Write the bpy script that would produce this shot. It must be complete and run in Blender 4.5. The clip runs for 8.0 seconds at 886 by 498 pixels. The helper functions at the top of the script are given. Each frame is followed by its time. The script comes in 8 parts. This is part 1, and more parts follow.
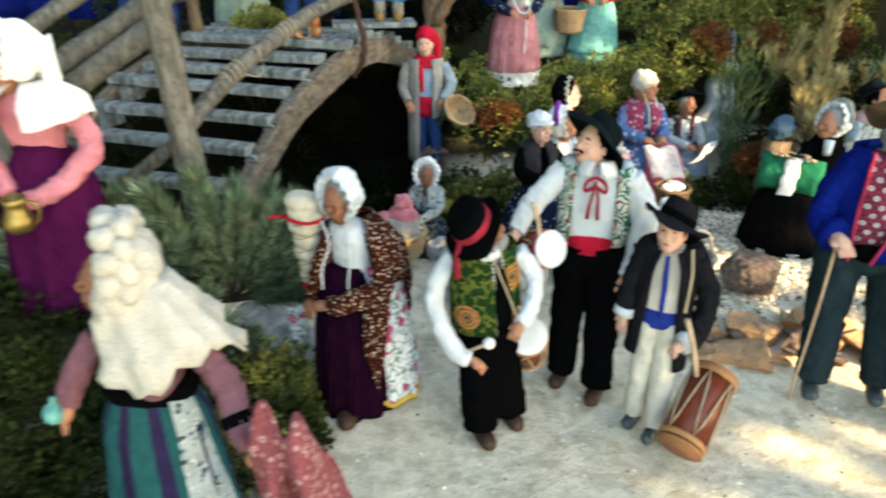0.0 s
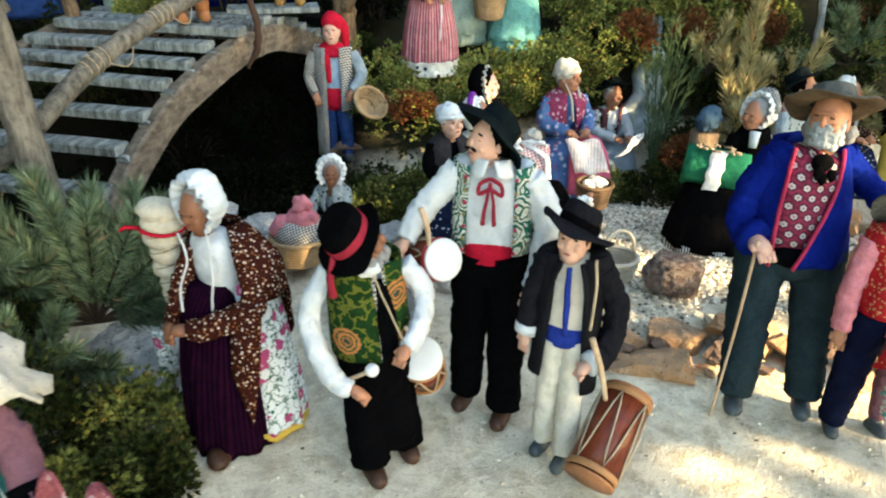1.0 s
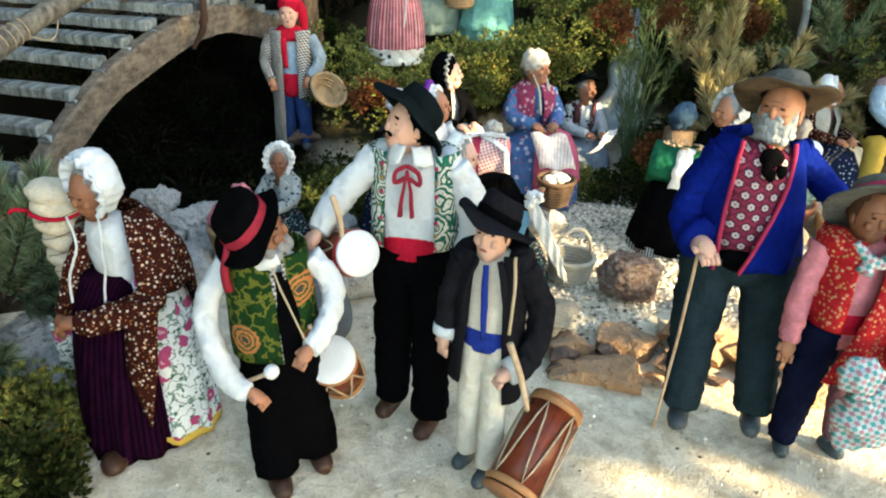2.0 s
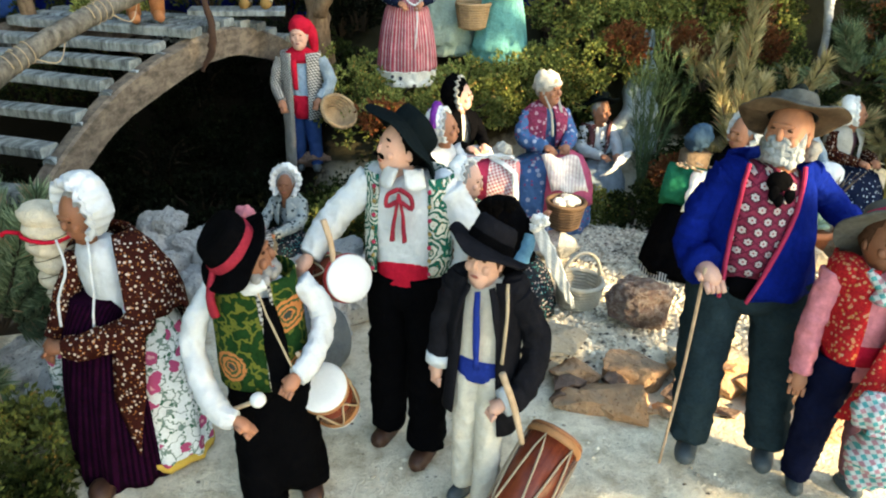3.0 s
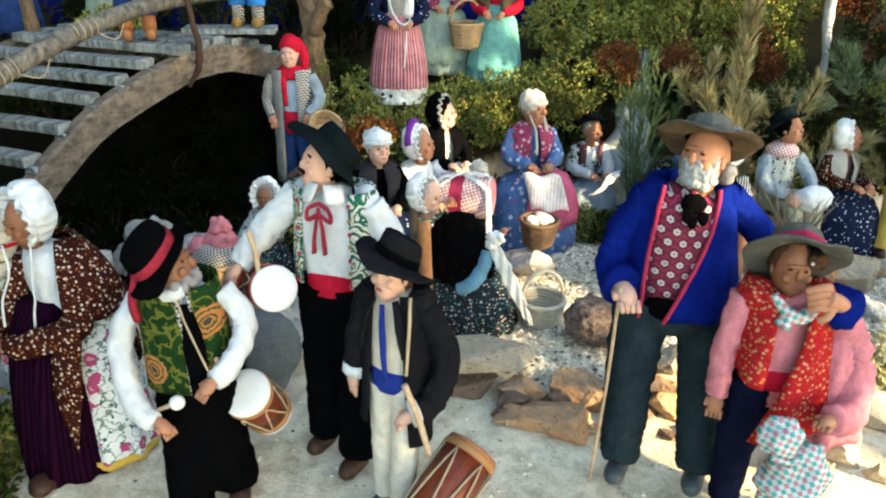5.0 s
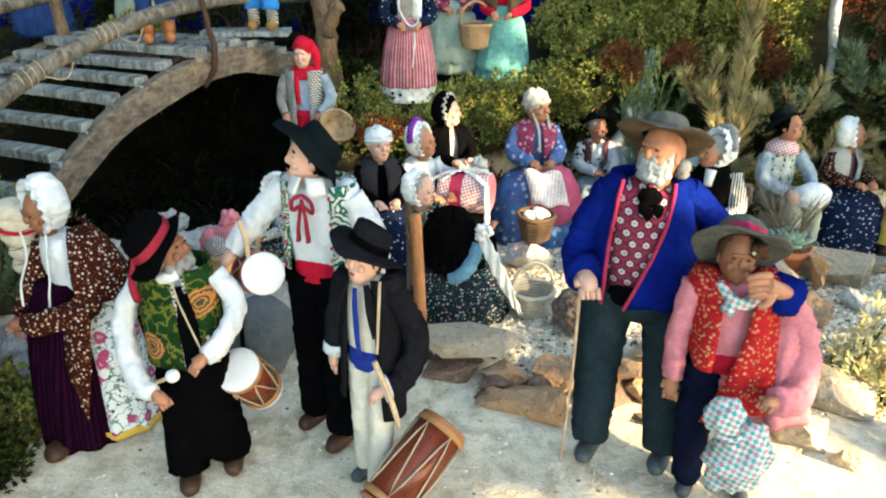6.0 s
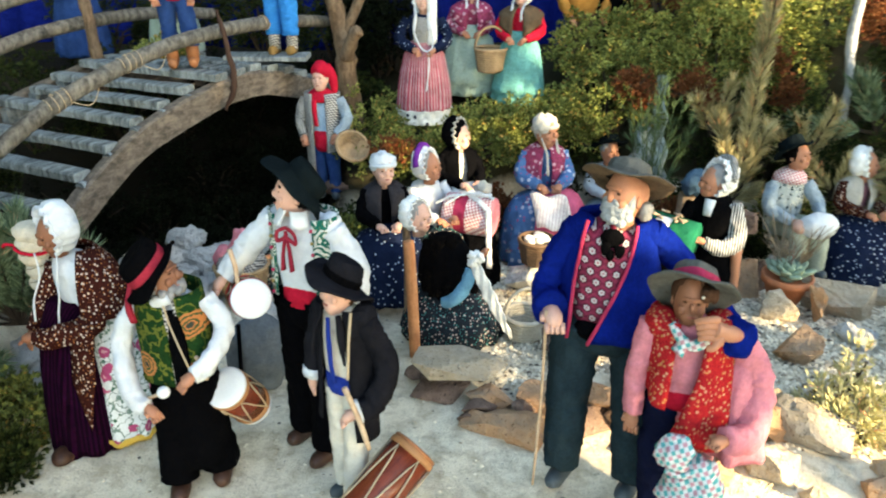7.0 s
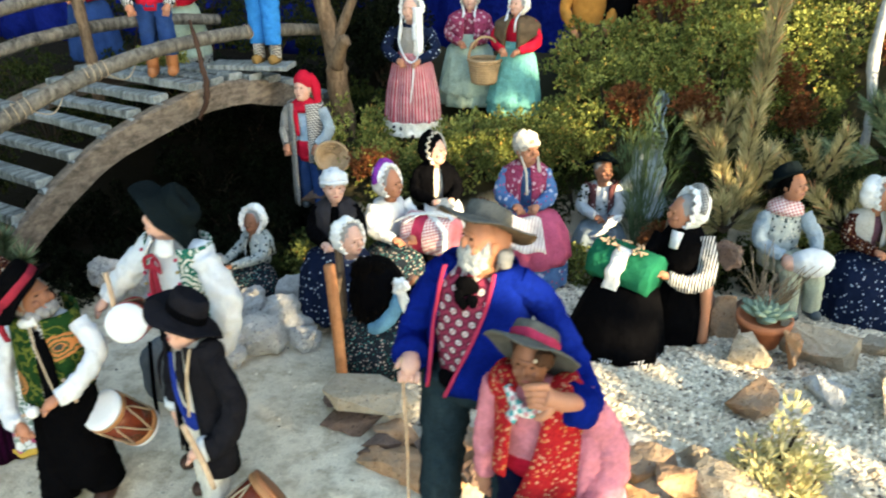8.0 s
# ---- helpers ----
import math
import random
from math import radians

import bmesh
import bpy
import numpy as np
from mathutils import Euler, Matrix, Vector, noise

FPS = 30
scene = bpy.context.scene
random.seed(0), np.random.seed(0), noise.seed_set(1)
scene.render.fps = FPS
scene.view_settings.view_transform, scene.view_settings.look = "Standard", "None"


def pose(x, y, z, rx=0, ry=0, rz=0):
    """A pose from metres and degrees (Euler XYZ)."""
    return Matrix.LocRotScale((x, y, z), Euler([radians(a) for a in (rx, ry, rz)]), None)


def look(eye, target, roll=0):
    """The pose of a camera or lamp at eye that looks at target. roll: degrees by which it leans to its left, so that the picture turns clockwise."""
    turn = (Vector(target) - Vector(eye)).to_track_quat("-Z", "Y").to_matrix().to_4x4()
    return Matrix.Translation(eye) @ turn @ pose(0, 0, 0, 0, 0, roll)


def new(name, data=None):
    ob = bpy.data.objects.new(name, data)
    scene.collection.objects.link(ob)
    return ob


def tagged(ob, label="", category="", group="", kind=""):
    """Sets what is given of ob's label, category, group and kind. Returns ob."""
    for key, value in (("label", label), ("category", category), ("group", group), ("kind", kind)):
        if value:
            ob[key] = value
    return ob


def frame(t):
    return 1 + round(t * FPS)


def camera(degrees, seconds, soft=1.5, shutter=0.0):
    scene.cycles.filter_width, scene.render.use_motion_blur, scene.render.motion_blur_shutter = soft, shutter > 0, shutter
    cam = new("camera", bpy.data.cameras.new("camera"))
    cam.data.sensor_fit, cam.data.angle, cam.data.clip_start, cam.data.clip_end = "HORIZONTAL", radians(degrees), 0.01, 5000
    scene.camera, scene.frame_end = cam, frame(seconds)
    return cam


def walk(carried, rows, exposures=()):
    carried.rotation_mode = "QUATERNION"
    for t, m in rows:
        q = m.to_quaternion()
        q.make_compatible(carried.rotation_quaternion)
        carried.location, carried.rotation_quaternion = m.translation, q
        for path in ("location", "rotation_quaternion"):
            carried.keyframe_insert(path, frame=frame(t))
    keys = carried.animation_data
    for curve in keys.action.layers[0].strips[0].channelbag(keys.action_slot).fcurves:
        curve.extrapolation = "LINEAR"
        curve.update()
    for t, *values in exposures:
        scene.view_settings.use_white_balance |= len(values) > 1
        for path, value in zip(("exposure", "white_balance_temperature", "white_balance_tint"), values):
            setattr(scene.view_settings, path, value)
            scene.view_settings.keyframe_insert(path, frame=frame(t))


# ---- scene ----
cam = camera(62.9, 8.0, soft=2.0, shutter=0.5)
METRES, EYE, TILT, LEAN, TURN = 0.65, 0.472, -27.0, 0.0, 0.0
ROWS = [
    (0.0, 0.0, 0.0, 0.0, 0.0, 0.0, -0.0),
    (0.5, 0.0571, 0.0719, 0.013, -4.04, -0.45, 0.3),
    (1.0, 0.09, 0.1198, 0.0237, -3.88, -0.66, 1.11),
    (1.5, 0.1568, 0.1591, 0.0164, -4.27, -0.51, 0.58),
    (1.7, 0.1762, 0.1709, 0.016, -4.18, -1.15, 0.04),
    (2.8, 0.2134, 0.2062, 0.022, -2.57, 0.78, -0.38),
    (3.0, 0.2274, 0.207, 0.0223, -1.89, 0.82, -0.63),
    (3.5, 0.2831, 0.1949, 0.0321, -0.01, 2.2, -1.18),
    (4.0, 0.3179, 0.1953, 0.0301, 0.38, 2.1, -0.99),
    (4.5, 0.3283, 0.1904, 0.025, 0.47, 1.95, -1.44),
    (4.7, 0.3386, 0.1884, 0.024, 0.73, 2.12, -1.55),
    (5.8, 0.4309, 0.149, 0.0177, 3.37, 1.48, -3.42),
    (6.0, 0.439, 0.1272, 0.0141, 4.13, 1.72, -2.67),
    (6.5, 0.4429, 0.0578, 0.0293, 3.24, 2.7, -2.0),
    (7.0, 0.5276, 0.0868, 0.0521, 7.52, 1.95, -4.2),
    (7.5, 0.6758, 0.1443, 0.0933, 13.2, 1.04, -6.36),
    (8.0, 0.7797, 0.1818, 0.1336, 14.24, 0.91, -7.04),
]
walk(cam, [(t, pose(0, 0, EYE, TILT, LEAN, TURN) @ pose(METRES * x, METRES * y, METRES * z, 90 + pitch, roll, yaw)) for t, x, y, z, yaw, pitch, roll in ROWS], exposures=((0.0, 2.62, 7650, 0), (3.0, 2.52, 7500, 0), (4.5, 2.53, 7500, 0), (6.0, 2.58, 7400, 0), (8.0, 2.58, 7250, 0)))

# ---- sky, sun, exposure ----
SUN_FROM = Vector((0.80, -0.52, 0.42)).normalized()
world = bpy.data.worlds.new("sky")
scene.world = world
world.use_nodes = True
wn = world.node_tree.nodes
sky = wn.new("ShaderNodeTexSky")
sky.sky_type = "NISHITA"
sky.sun_disc = False
sky.sun_elevation = math.asin(SUN_FROM.z)
sky.sun_rotation = math.atan2(SUN_FROM.x, SUN_FROM.y)
world.node_tree.links.new(sky.outputs[0], wn["Background"].inputs[0])
wn["Background"].inputs[1].default_value = 0.13
sun_data = bpy.data.lights.new("sun", "SUN")
sun_data.energy, sun_data.angle, sun_data.color = 4.4, radians(0.5), (1.0, 0.78, 0.52)
sun = new("sun", sun_data)
sun.matrix_world = look(SUN_FROM * 5, (0, 0, 0))

# ---- materials ----
R = random.Random(7)


class Nodes:
    """A short way to write node trees."""

    def __init__(self, name, rough=0.8, sheen=0.0, metal=0.0, spec=0.3):
        self.m = bpy.data.materials.new(name)
        self.m.use_nodes = True
        self.t = self.m.node_tree
        self.b = self.t.nodes["Principled BSDF"]
        self.b.inputs["Roughness"].default_value = rough
        self.b.inputs["Metallic"].default_value = metal
        self.b.inputs["Specular IOR Level"].default_value = spec
        if sheen:
            self.b.inputs["Sheen Weight"].default_value = sheen
        self.co = self.t.nodes.new("ShaderNodeTexCoord").outputs["Object"]

    def add(self, kind, **ins):
        n = self.t.nodes.new(kind)
        for k, v in ins.items():
            self.put(n.inputs[k.replace("_", " ")], v)
        return n

    def put(self, sock, v):
        if isinstance(v, bpy.types.NodeSocket):
            self.t.links.new(v, sock)
        elif isinstance(v, tuple) and len(v) == 3 and sock.type == "RGBA":
            sock.default_value = (*v, 1)
        else:
            sock.default_value = v

    def noise(self, scale, detail=4, rough=0.6, co=None):
        return self.add("ShaderNodeTexNoise", Vector=co or self.co, Scale=scale, Detail=detail, Roughness=rough).outputs["Fac"]

    def voro(self, scale, co=None, feature="F1"):
        n = self.add("ShaderNodeTexVoronoi", Vector=co or self.co, Scale=scale)
        n.feature = feature
        return n

    def math(self, op, a, b=0.0, c=0.0):
        n = self.t.nodes.new("ShaderNodeMath")
        n.operation = op
        for i, v in enumerate((a, b, c)):
            self.put(n.inputs[i], v)
        return n.outputs[0]

    def ramp(self, fac, lo, hi):
        """0 below lo, 1 above hi."""
        n = self.add("ShaderNodeMapRange", Value=fac)
        n.inputs["From Min"].default_value, n.inputs["From Max"].default_value = lo, hi
        return n.outputs[0]

    def mix(self, fac, a, b, mode="MIX"):
        n = self.t.nodes.new("ShaderNodeMix")
        n.data_type, n.blend_type = "RGBA", mode
        self.put(n.inputs[0], fac)
        self.put(n.inputs[6], a)
        self.put(n.inputs[7], b)
        return n.outputs[2]

    def tint(self, c, amount=0.25, scale=60):
        """Colour c, varied at two scales."""
        n1 = self.noise(scale, 3)
        n2 = self.noise(scale * 9, 3)
        f = self.math("ADD", self.math("MULTIPLY", n1, 0.6), self.math("MULTIPLY", n2, 0.4))
        lo = (1 - 1.3 * amount,) * 3
        hi = (1 + 1.3 * amount,) * 3
        return self.mix(1.0, c, self.mix(self.ramp(f, 0.3, 0.7), lo, hi), "MULTIPLY")

    def bump(self, height, strength=0.4, dist=0.001):
        n = self.add("ShaderNodeBump", Height=height, Strength=strength, Distance=dist)
        self.t.links.new(n.outputs[0], self.b.inputs["Normal"])

    def done(self, colour):
        self.put(self.b.inputs["Base Color"], colour)
        return self.m


def weave(k, dist=0.0004):
    k.bump(k.math("ADD", k.noise(1300, 2), k.math("ADD", k.math("MULTIPLY", k.noise(110, 3), 3.0), k.math("MULTIPLY", k.noise(42, 2), 12.0))), 0.85, dist * 1.8)


def cloth(name, c, rough=0.9, sheen=0.0, amount=0.22):
    k = Nodes(name, rough, 0.0, 0.0, 0.03)
    weave(k)
    return k.done(k.tint(c, amount, 45))


def striped(name, c1, c2, count, width=0.5):
    """Stripes that run down a garment, counted round it."""
    k = Nodes(name, 0.95, 0.0, 0.0, 0.03)
    g = k.add("ShaderNodeTexGradient", Vector=k.co)
    g.gradient_type = "RADIAL"
    s = k.math("FRACT", k.math("MULTIPLY", g.outputs["Fac"], float(count)))
    f = k.math("GREATER_THAN", s, width)
    weave(k)
    return k.done(k.mix(f, k.tint(c1), k.tint(c2)))


def bands(name, c1, c2, size, turn=0.0, width=0.5):
    """Straight stripes across a cloth."""
    k = Nodes(name, 0.95, 0.0, 0.0, 0.03)
    mp = k.add("ShaderNodeMapping", Vector=k.co)
    mp.inputs["Rotation"].default_value = (0, 0, turn)
    sp = k.add("ShaderNodeSeparateXYZ", Vector=mp.outputs[0])
    f = k.math("GREATER_THAN", k.math("FRACT", k.math("MULTIPLY", sp.outputs[0], 1 / size)), width)
    weave(k)
    return k.done(k.mix(f, k.tint(c1), k.tint(c2)))


def checked(name, c1, c2, size, c3=None, soft=False):
    """Gingham, houndstooth or plaid: two sets of stripes."""
    k = Nodes(name, 0.95, 0.0, 0.0, 0.03)
    mp = k.add("ShaderNodeMapping", Vector=k.co)
    mp.inputs["Rotation"].default_value = (0.5, 0.4, 0.3)
    sp = k.add("ShaderNodeSeparateXYZ", Vector=mp.outputs[0])
    a = k.math("GREATER_THAN", k.math("FRACT", k.math("MULTIPLY", sp.outputs[0], 1 / size)), 0.5)
    b = k.math("GREATER_THAN", k.math("FRACT", k.math("MULTIPLY", sp.outputs[2], 1 / size)), 0.5)
    weave(k)
    if c3:
        col = k.mix(b, k.mix(a, k.tint(c1), k.tint(c2)), k.mix(a, k.tint(c2), k.tint(c3)))
    else:
        f = k.math("MULTIPLY", k.math("ADD", a, b), 0.5)
        col = k.mix(f, k.tint(c1), k.tint(c2))
    return k.done(col)


def dotted(name, bg, dots, scale, size=0.3, second=None, scale2=1.7):
    """A small print: spots of one or two colours in an uneven spread."""
    k = Nodes(name, 0.95, 0.0, 0.0, 0.03)
    v = k.voro(scale)
    f = k.math("LESS_THAN", v.outputs["Distance"], size)
    col = k.mix(f, k.tint(bg), dots)
    if second:
        w = k.voro(scale * scale2)
        pick = k.add("ShaderNodeSeparateColor", Color=w.outputs["Color"]).outputs[0]
        g = k.math("MULTIPLY", k.math("LESS_THAN", w.outputs["Distance"], size), k.math("GREATER_THAN", pick, 0.45))
        col = k.mix(g, col, second)
    weave(k)
    return k.done(col)


def floral(name, bg, flower, heart, leaf, scale, gold=None):
    """Flowers with a heart, leaves and curling stems between them."""
    k = Nodes(name, 0.9, 0.0, 0.0, 0.04)
    warp = k.add("ShaderNodeTexNoise", Vector=k.co, Scale=scale * 2.2, Detail=2.0)
    wco = k.add("ShaderNodeVectorMath")
    wco.operation = "MULTIPLY_ADD"
    k.put(wco.inputs[0], warp.outputs["Color"])
    wco.inputs[1].default_value = (0.5 / scale,) * 3
    k.put(wco.inputs[2], k.co)
    v = k.voro(scale, wco.outputs[0])
    pick = k.add("ShaderNodeSeparateColor", Color=v.outputs["Color"])
    d = v.outputs["Distance"]
    stems = k.ramp(k.math("ABSOLUTE", k.math("SUBTRACT", k.noise(scale * 1.6, 2, 0.5), 0.5)), 0.035, 0.02)
    leaves = k.math("LESS_THAN", k.voro(scale * 2.3, wco.outputs[0]).outputs["Distance"], 0.27)
    col = k.mix(k.math("MAXIMUM", k.math("MULTIPLY", stems, 0.8), leaves), k.tint(bg, 0.15), leaf)
    is_f = k.math("MULTIPLY", k.math("LESS_THAN", d, 0.38), k.math("GREATER_THAN", pick.outputs[0], 0.35))
    fcol = k.mix(pick.outputs[1], flower, gold or flower)
    col = k.mix(is_f, col, fcol)
    col = k.mix(k.math("MULTIPLY", is_f, k.math("LESS_THAN", d, 0.15)), col, heart)
    weave(k)
    return k.done(col)


def ringed(name, bg, ring, heart, scale):
    """Large drops drawn in rings, as on a paisley cloth."""
    k = Nodes(name, 0.9, 0.0, 0.0, 0.04)
    warp = k.add("ShaderNodeTexNoise", Vector=k.co, Scale=scale * 1.3, Detail=2.0)
    wco = k.add("ShaderNodeVectorMath")
    wco.operation = "MULTIPLY_ADD"
    k.put(wco.inputs[0], warp.outputs["Color"])
    wco.inputs[1].default_value = (0.7 / scale,) * 3
    k.put(wco.inputs[2], k.co)
    d = k.voro(scale, wco.outputs[0]).outputs["Distance"]
    rings = k.math("GREATER_THAN", k.math("FRACT", k.math("MULTIPLY", d, 4.6)), 0.52)
    col = k.mix(k.math("MULTIPLY", rings, k.math("GREATER_THAN", d, 0.16)), k.tint(bg, 0.12), ring)
    col = k.mix(k.math("LESS_THAN", d, 0.13), col, heart)
    specks = k.math("LESS_THAN", k.voro(scale * 5).outputs["Distance"], 0.22)
    col = k.mix(k.math("MULTIPLY", specks, 0.7), col, (0.30, 0.22, 0.10))
    weave(k)
    return k.done(col)


def lace(name, c=(0.80, 0.80, 0.78), scale=420):
    k = Nodes(name, 0.95, 0.0, 0.0, 0.03)
    d = k.voro(scale).outputs["Distance"]
    n = k.noise(70, 3)
    f = k.math("MULTIPLY", k.ramp(d, 0.25, 0.1), k.ramp(n, 0.4, 0.6))
    k.bump(k.math("ADD", d, k.math("MULTIPLY", n, 2.0)), 0.6, 0.0006)
    return k.done(k.mix(f, k.tint(c, 0.16), (0.22, 0.20, 0.18)))


def medallion(name):
    """Green print with olive scrolls and large rust roundels."""
    k = Nodes(name, 0.9, 0.0, 0.0, 0.04)
    sp = k.add("ShaderNodeSeparateXYZ", Vector=k.co)
    d = None
    for cx, cz in ((-0.025, 0.131), (0.014, 0.166), (0.022, 0.126)):
        a, b = k.math("SUBTRACT", sp.outputs[0], cx), k.math("SUBTRACT", sp.outputs[2], cz)
        q = k.math("SQRT", k.math("ADD", k.math("MULTIPLY", a, a), k.math("MULTIPLY", b, b)))
        d = q if d is None else k.math("MINIMUM", d, q)
    n = k.noise(330, 3)
    dn = k.math("ADD", d, k.math("MULTIPLY", k.math("SUBTRACT", n, 0.5), 0.0045))
    rings = k.math("GREATER_THAN", k.math("FRACT", k.math("MULTIPLY", dn, 1 / 0.0036)), 0.42)
    inner = k.math("LESS_THAN", dn, 0.0112)
    curls = k.ramp(k.math("ABSOLUTE", k.math("SUBTRACT", k.noise(85, 2), 0.5)), 0.05, 0.03)
    col = k.mix(curls, k.tint((0.010, 0.034, 0.010), 0.35), (0.105, 0.115, 0.022))
    col = k.mix(inner, col, (0.05, 0.075, 0.03))
    col = k.mix(k.math("MULTIPLY", inner, rings), col, (0.42, 0.16, 0.055))
    col = k.mix(k.math("LESS_THAN", dn, 0.0026), col, (0.04, 0.05, 0.04))
    weave(k)
    return k.done(col)


def brocade(name):
    """Crimson waistcoat with rows of pale rosettes in dark rings."""
    k = Nodes(name, 0.85, 0.0, 0.0, 0.15)
    sp = k.add("ShaderNodeSeparateXYZ", Vector=k.co)
    row = k.math("MULTIPLY", sp.outputs[2], 1 / 0.0082)
    shift = k.math("MULTIPLY", k.math("FLOOR", k.math("MULTIPLY", row, 1.0)), 0.5)
    u = k.math("SUBTRACT", k.math("FRACT", k.math("ADD", k.math("MULTIPLY", sp.outputs[0], 1 / 0.0100), shift)), 0.5)
    w = k.math("SUBTRACT", k.math("FRACT", row), 0.5)
    w = k.math("MULTIPLY", w, 0.78)
    d = k.math("SQRT", k.math("ADD", k.math("MULTIPLY", u, u), k.math("MULTIPLY", w, w)))
    d = k.math("MULTIPLY", d, k.math("ADD", 1.0, k.math("MULTIPLY", k.math("COSINE", k.math("MULTIPLY", k.math("ARCTAN2", w, u), 6.0)), 0.12)))
    lattice = k.math("LESS_THAN", k.math("ABSOLUTE", k.math("SUBTRACT", k.math("ADD", k.math("ABSOLUTE", u), k.math("ABSOLUTE", w)), 0.47)), 0.05)
    col = k.mix(k.math("LESS_THAN", d, 0.315), k.tint((0.20, 0.026, 0.060), 0.3), (0.045, 0.006, 0.022))
    col = k.mix(lattice, col, (0.10, 0.01, 0.03))
    col = k.mix(k.math("LESS_THAN", d, 0.235), col, (0.46, 0.42, 0.42))
    col = k.mix(k.math("LESS_THAN", d, 0.07), col, (0.22, 0.02, 0.04))
    weave(k)
    return k.done(col)


def clay(name, c):
    k = Nodes(name, 0.55, 0.0, 0.0, 0.35)
    n = k.noise(140, 4)
    k.bump(k.math("ADD", n, k.math("MULTIPLY", k.noise(600, 2), 0.4)), 0.35, 0.0012)
    return k.done(k.mix(k.math("MULTIPLY", k.ramp(k.noise(60, 3), 0.45, 0.75), 0.45), k.tint(c, 0.12), (c[0] * 0.75, c[1] * 0.6, c[2] * 0.55)))


def fleece(name, c, scale=320, dist=0.002):
    k = Nodes(name, 0.95, 0.0, 0.0, 0.05)
    n = k.noise(scale, 4, 0.7)
    k.bump(n, 0.9, dist)
    return k.done(k.mix(n, k.tint(c, 0.2, 80), tuple(v * 0.55 for v in c)))


def grained(name, c1, c2, axis=(1, 14, 14), scale=18, rough=0.85, bump=0.0012):
    """Wood with grain along local x (or as axis says)."""
    k = Nodes(name, rough)
    oi = k.t.nodes.new("ShaderNodeObjectInfo")
    mp = k.add("ShaderNodeMapping", Vector=k.co)
    mp.inputs["Scale"].default_value = axis
    k.t.links.new(oi.outputs["Random"], mp.inputs["Location"])
    n = k.noise(scale, 6, 0.65, mp.outputs[0])
    s = k.noise(9, 3)
    col = k.mix(k.ramp(n, 0.38, 0.63), c1, c2)
    col = k.mix(k.math("MULTIPLY", k.ramp(s, 0.5, 0.75), 0.6), col, tuple(v * 0.45 for v in c1))
    col = k.mix(k.math("MULTIPLY", oi.outputs["Random"], 0.25), col, tuple(v * 1.3 for v in c2))
    flecks = k.noise(150, 4, 0.65)
    col = k.mix(k.math("MULTIPLY", k.ramp(flecks, 0.53, 0.66), 0.22), col, tuple(v * 1.55 for v in c2))
    col = k.mix(k.math("MULTIPLY", k.ramp(flecks, 0.46, 0.34), 0.35), col, tuple(v * 0.4 for v in c1))
    k.bump(k.math("ADD", n, k.math("MULTIPLY", flecks, 0.7)), 0.9, bump)
    return k.done(col)


def rocky(name, c1, c2, c3, scale=14, rough=0.85):
    k = Nodes(name, rough)
    oi = k.t.nodes.new("ShaderNodeObjectInfo")
    mp = k.add("ShaderNodeMapping", Vector=k.co)
    k.t.links.new(oi.outputs["Random"], mp.inputs["Location"])
    co = mp.outputs[0]
    a = k.noise(scale, 5, 0.6, co)
    b = k.noise(scale * 7, 5, 0.7, co)
    col = k.mix(k.ramp(a, 0.38, 0.62), c1, c2)
    col = k.mix(k.math("MULTIPLY", k.ramp(b, 0.45, 0.7), 0.7), col, c3)
    col = k.mix(k.ramp(k.noise(scale * 25, 2, 0.5, co), 0.62, 0.7), col, tuple(v * 0.4 for v in c1))
    k.bump(k.math("ADD", k.math("MULTIPLY", a, 1.5), b), 1.0, 0.009)
    return k.done(col)


def leafy(name, c1, c2, rough=0.7, scale=14):
    k = Nodes(name, rough, 0.0, 0.0, 0.1)
    g = k.t.nodes.new("ShaderNodeNewGeometry")
    n = k.noise(scale, 3)
    col = k.mix(g.outputs["Random Per Island"], c1, c2)
    col = k.mix(k.ramp(n, 0.4, 0.7), col, tuple(v * 0.55 for v in c1))
    col = k.mix(k.math("GREATER_THAN", g.outputs["Random Per Island"], 0.965), col, (c2[0] * 1.1, c2[1] * 0.6, c2[2] * 0.6))
    return k.done(col)


def plain(name, c, rough=0.6, amount=0.15, metal=0.0):
    k = Nodes(name, rough, 0.0, metal)
    k.bump(k.noise(200, 3), 0.3, 0.0006)
    return k.done(k.tint(c, amount, 50))


SKIN = clay("painted_clay_skin", (0.40, 0.180, 0.105))
SKIN_PALE = clay("painted_clay_pale", (0.60, 0.36, 0.28))
SKIN_DARK = clay("painted_clay_dark", (0.23, 0.098, 0.054))
HAIR_GREY = fleece("grey_hair", (0.33, 0.33, 0.33))
HAIR_BROWN = fleece("brown_hair", (0.10, 0.05, 0.03))
HAIR_BLACK = fleece("black_hair", (0.0022, 0.0018, 0.0018))
BEARD = fleece("grey_beard", (0.40, 0.44, 0.47), 260, 0.004)
LINEN = cloth("white_linen", (0.58, 0.615, 0.65), 0.9, 0.1, 0.07)
CREAM = cloth("cream_linen", (0.62, 0.58, 0.50), 0.9, 0.1, 0.12)
WHITE_LACE = lace("white_lace")
CREAM_LACE = lace("cream_lace", (0.44, 0.42, 0.375), 330)
BLACK = cloth("black_wool", (0.0015, 0.0015, 0.002), 0.95, 0.03, 0.3)
BLACK_FELT = cloth("black_felt", (0.0050, 0.0085, 0.0100), 0.95, 0.15, 0.25)
RED = cloth("red_cotton", (0.46, 0.012, 0.035), 0.85, 0.1)
BOW_RED = cloth("dark_red_ribbon", (0.26, 0.022, 0.040), 0.8)
CRIMSON = cloth("crimson_braid", (0.38, 0.035, 0.085))
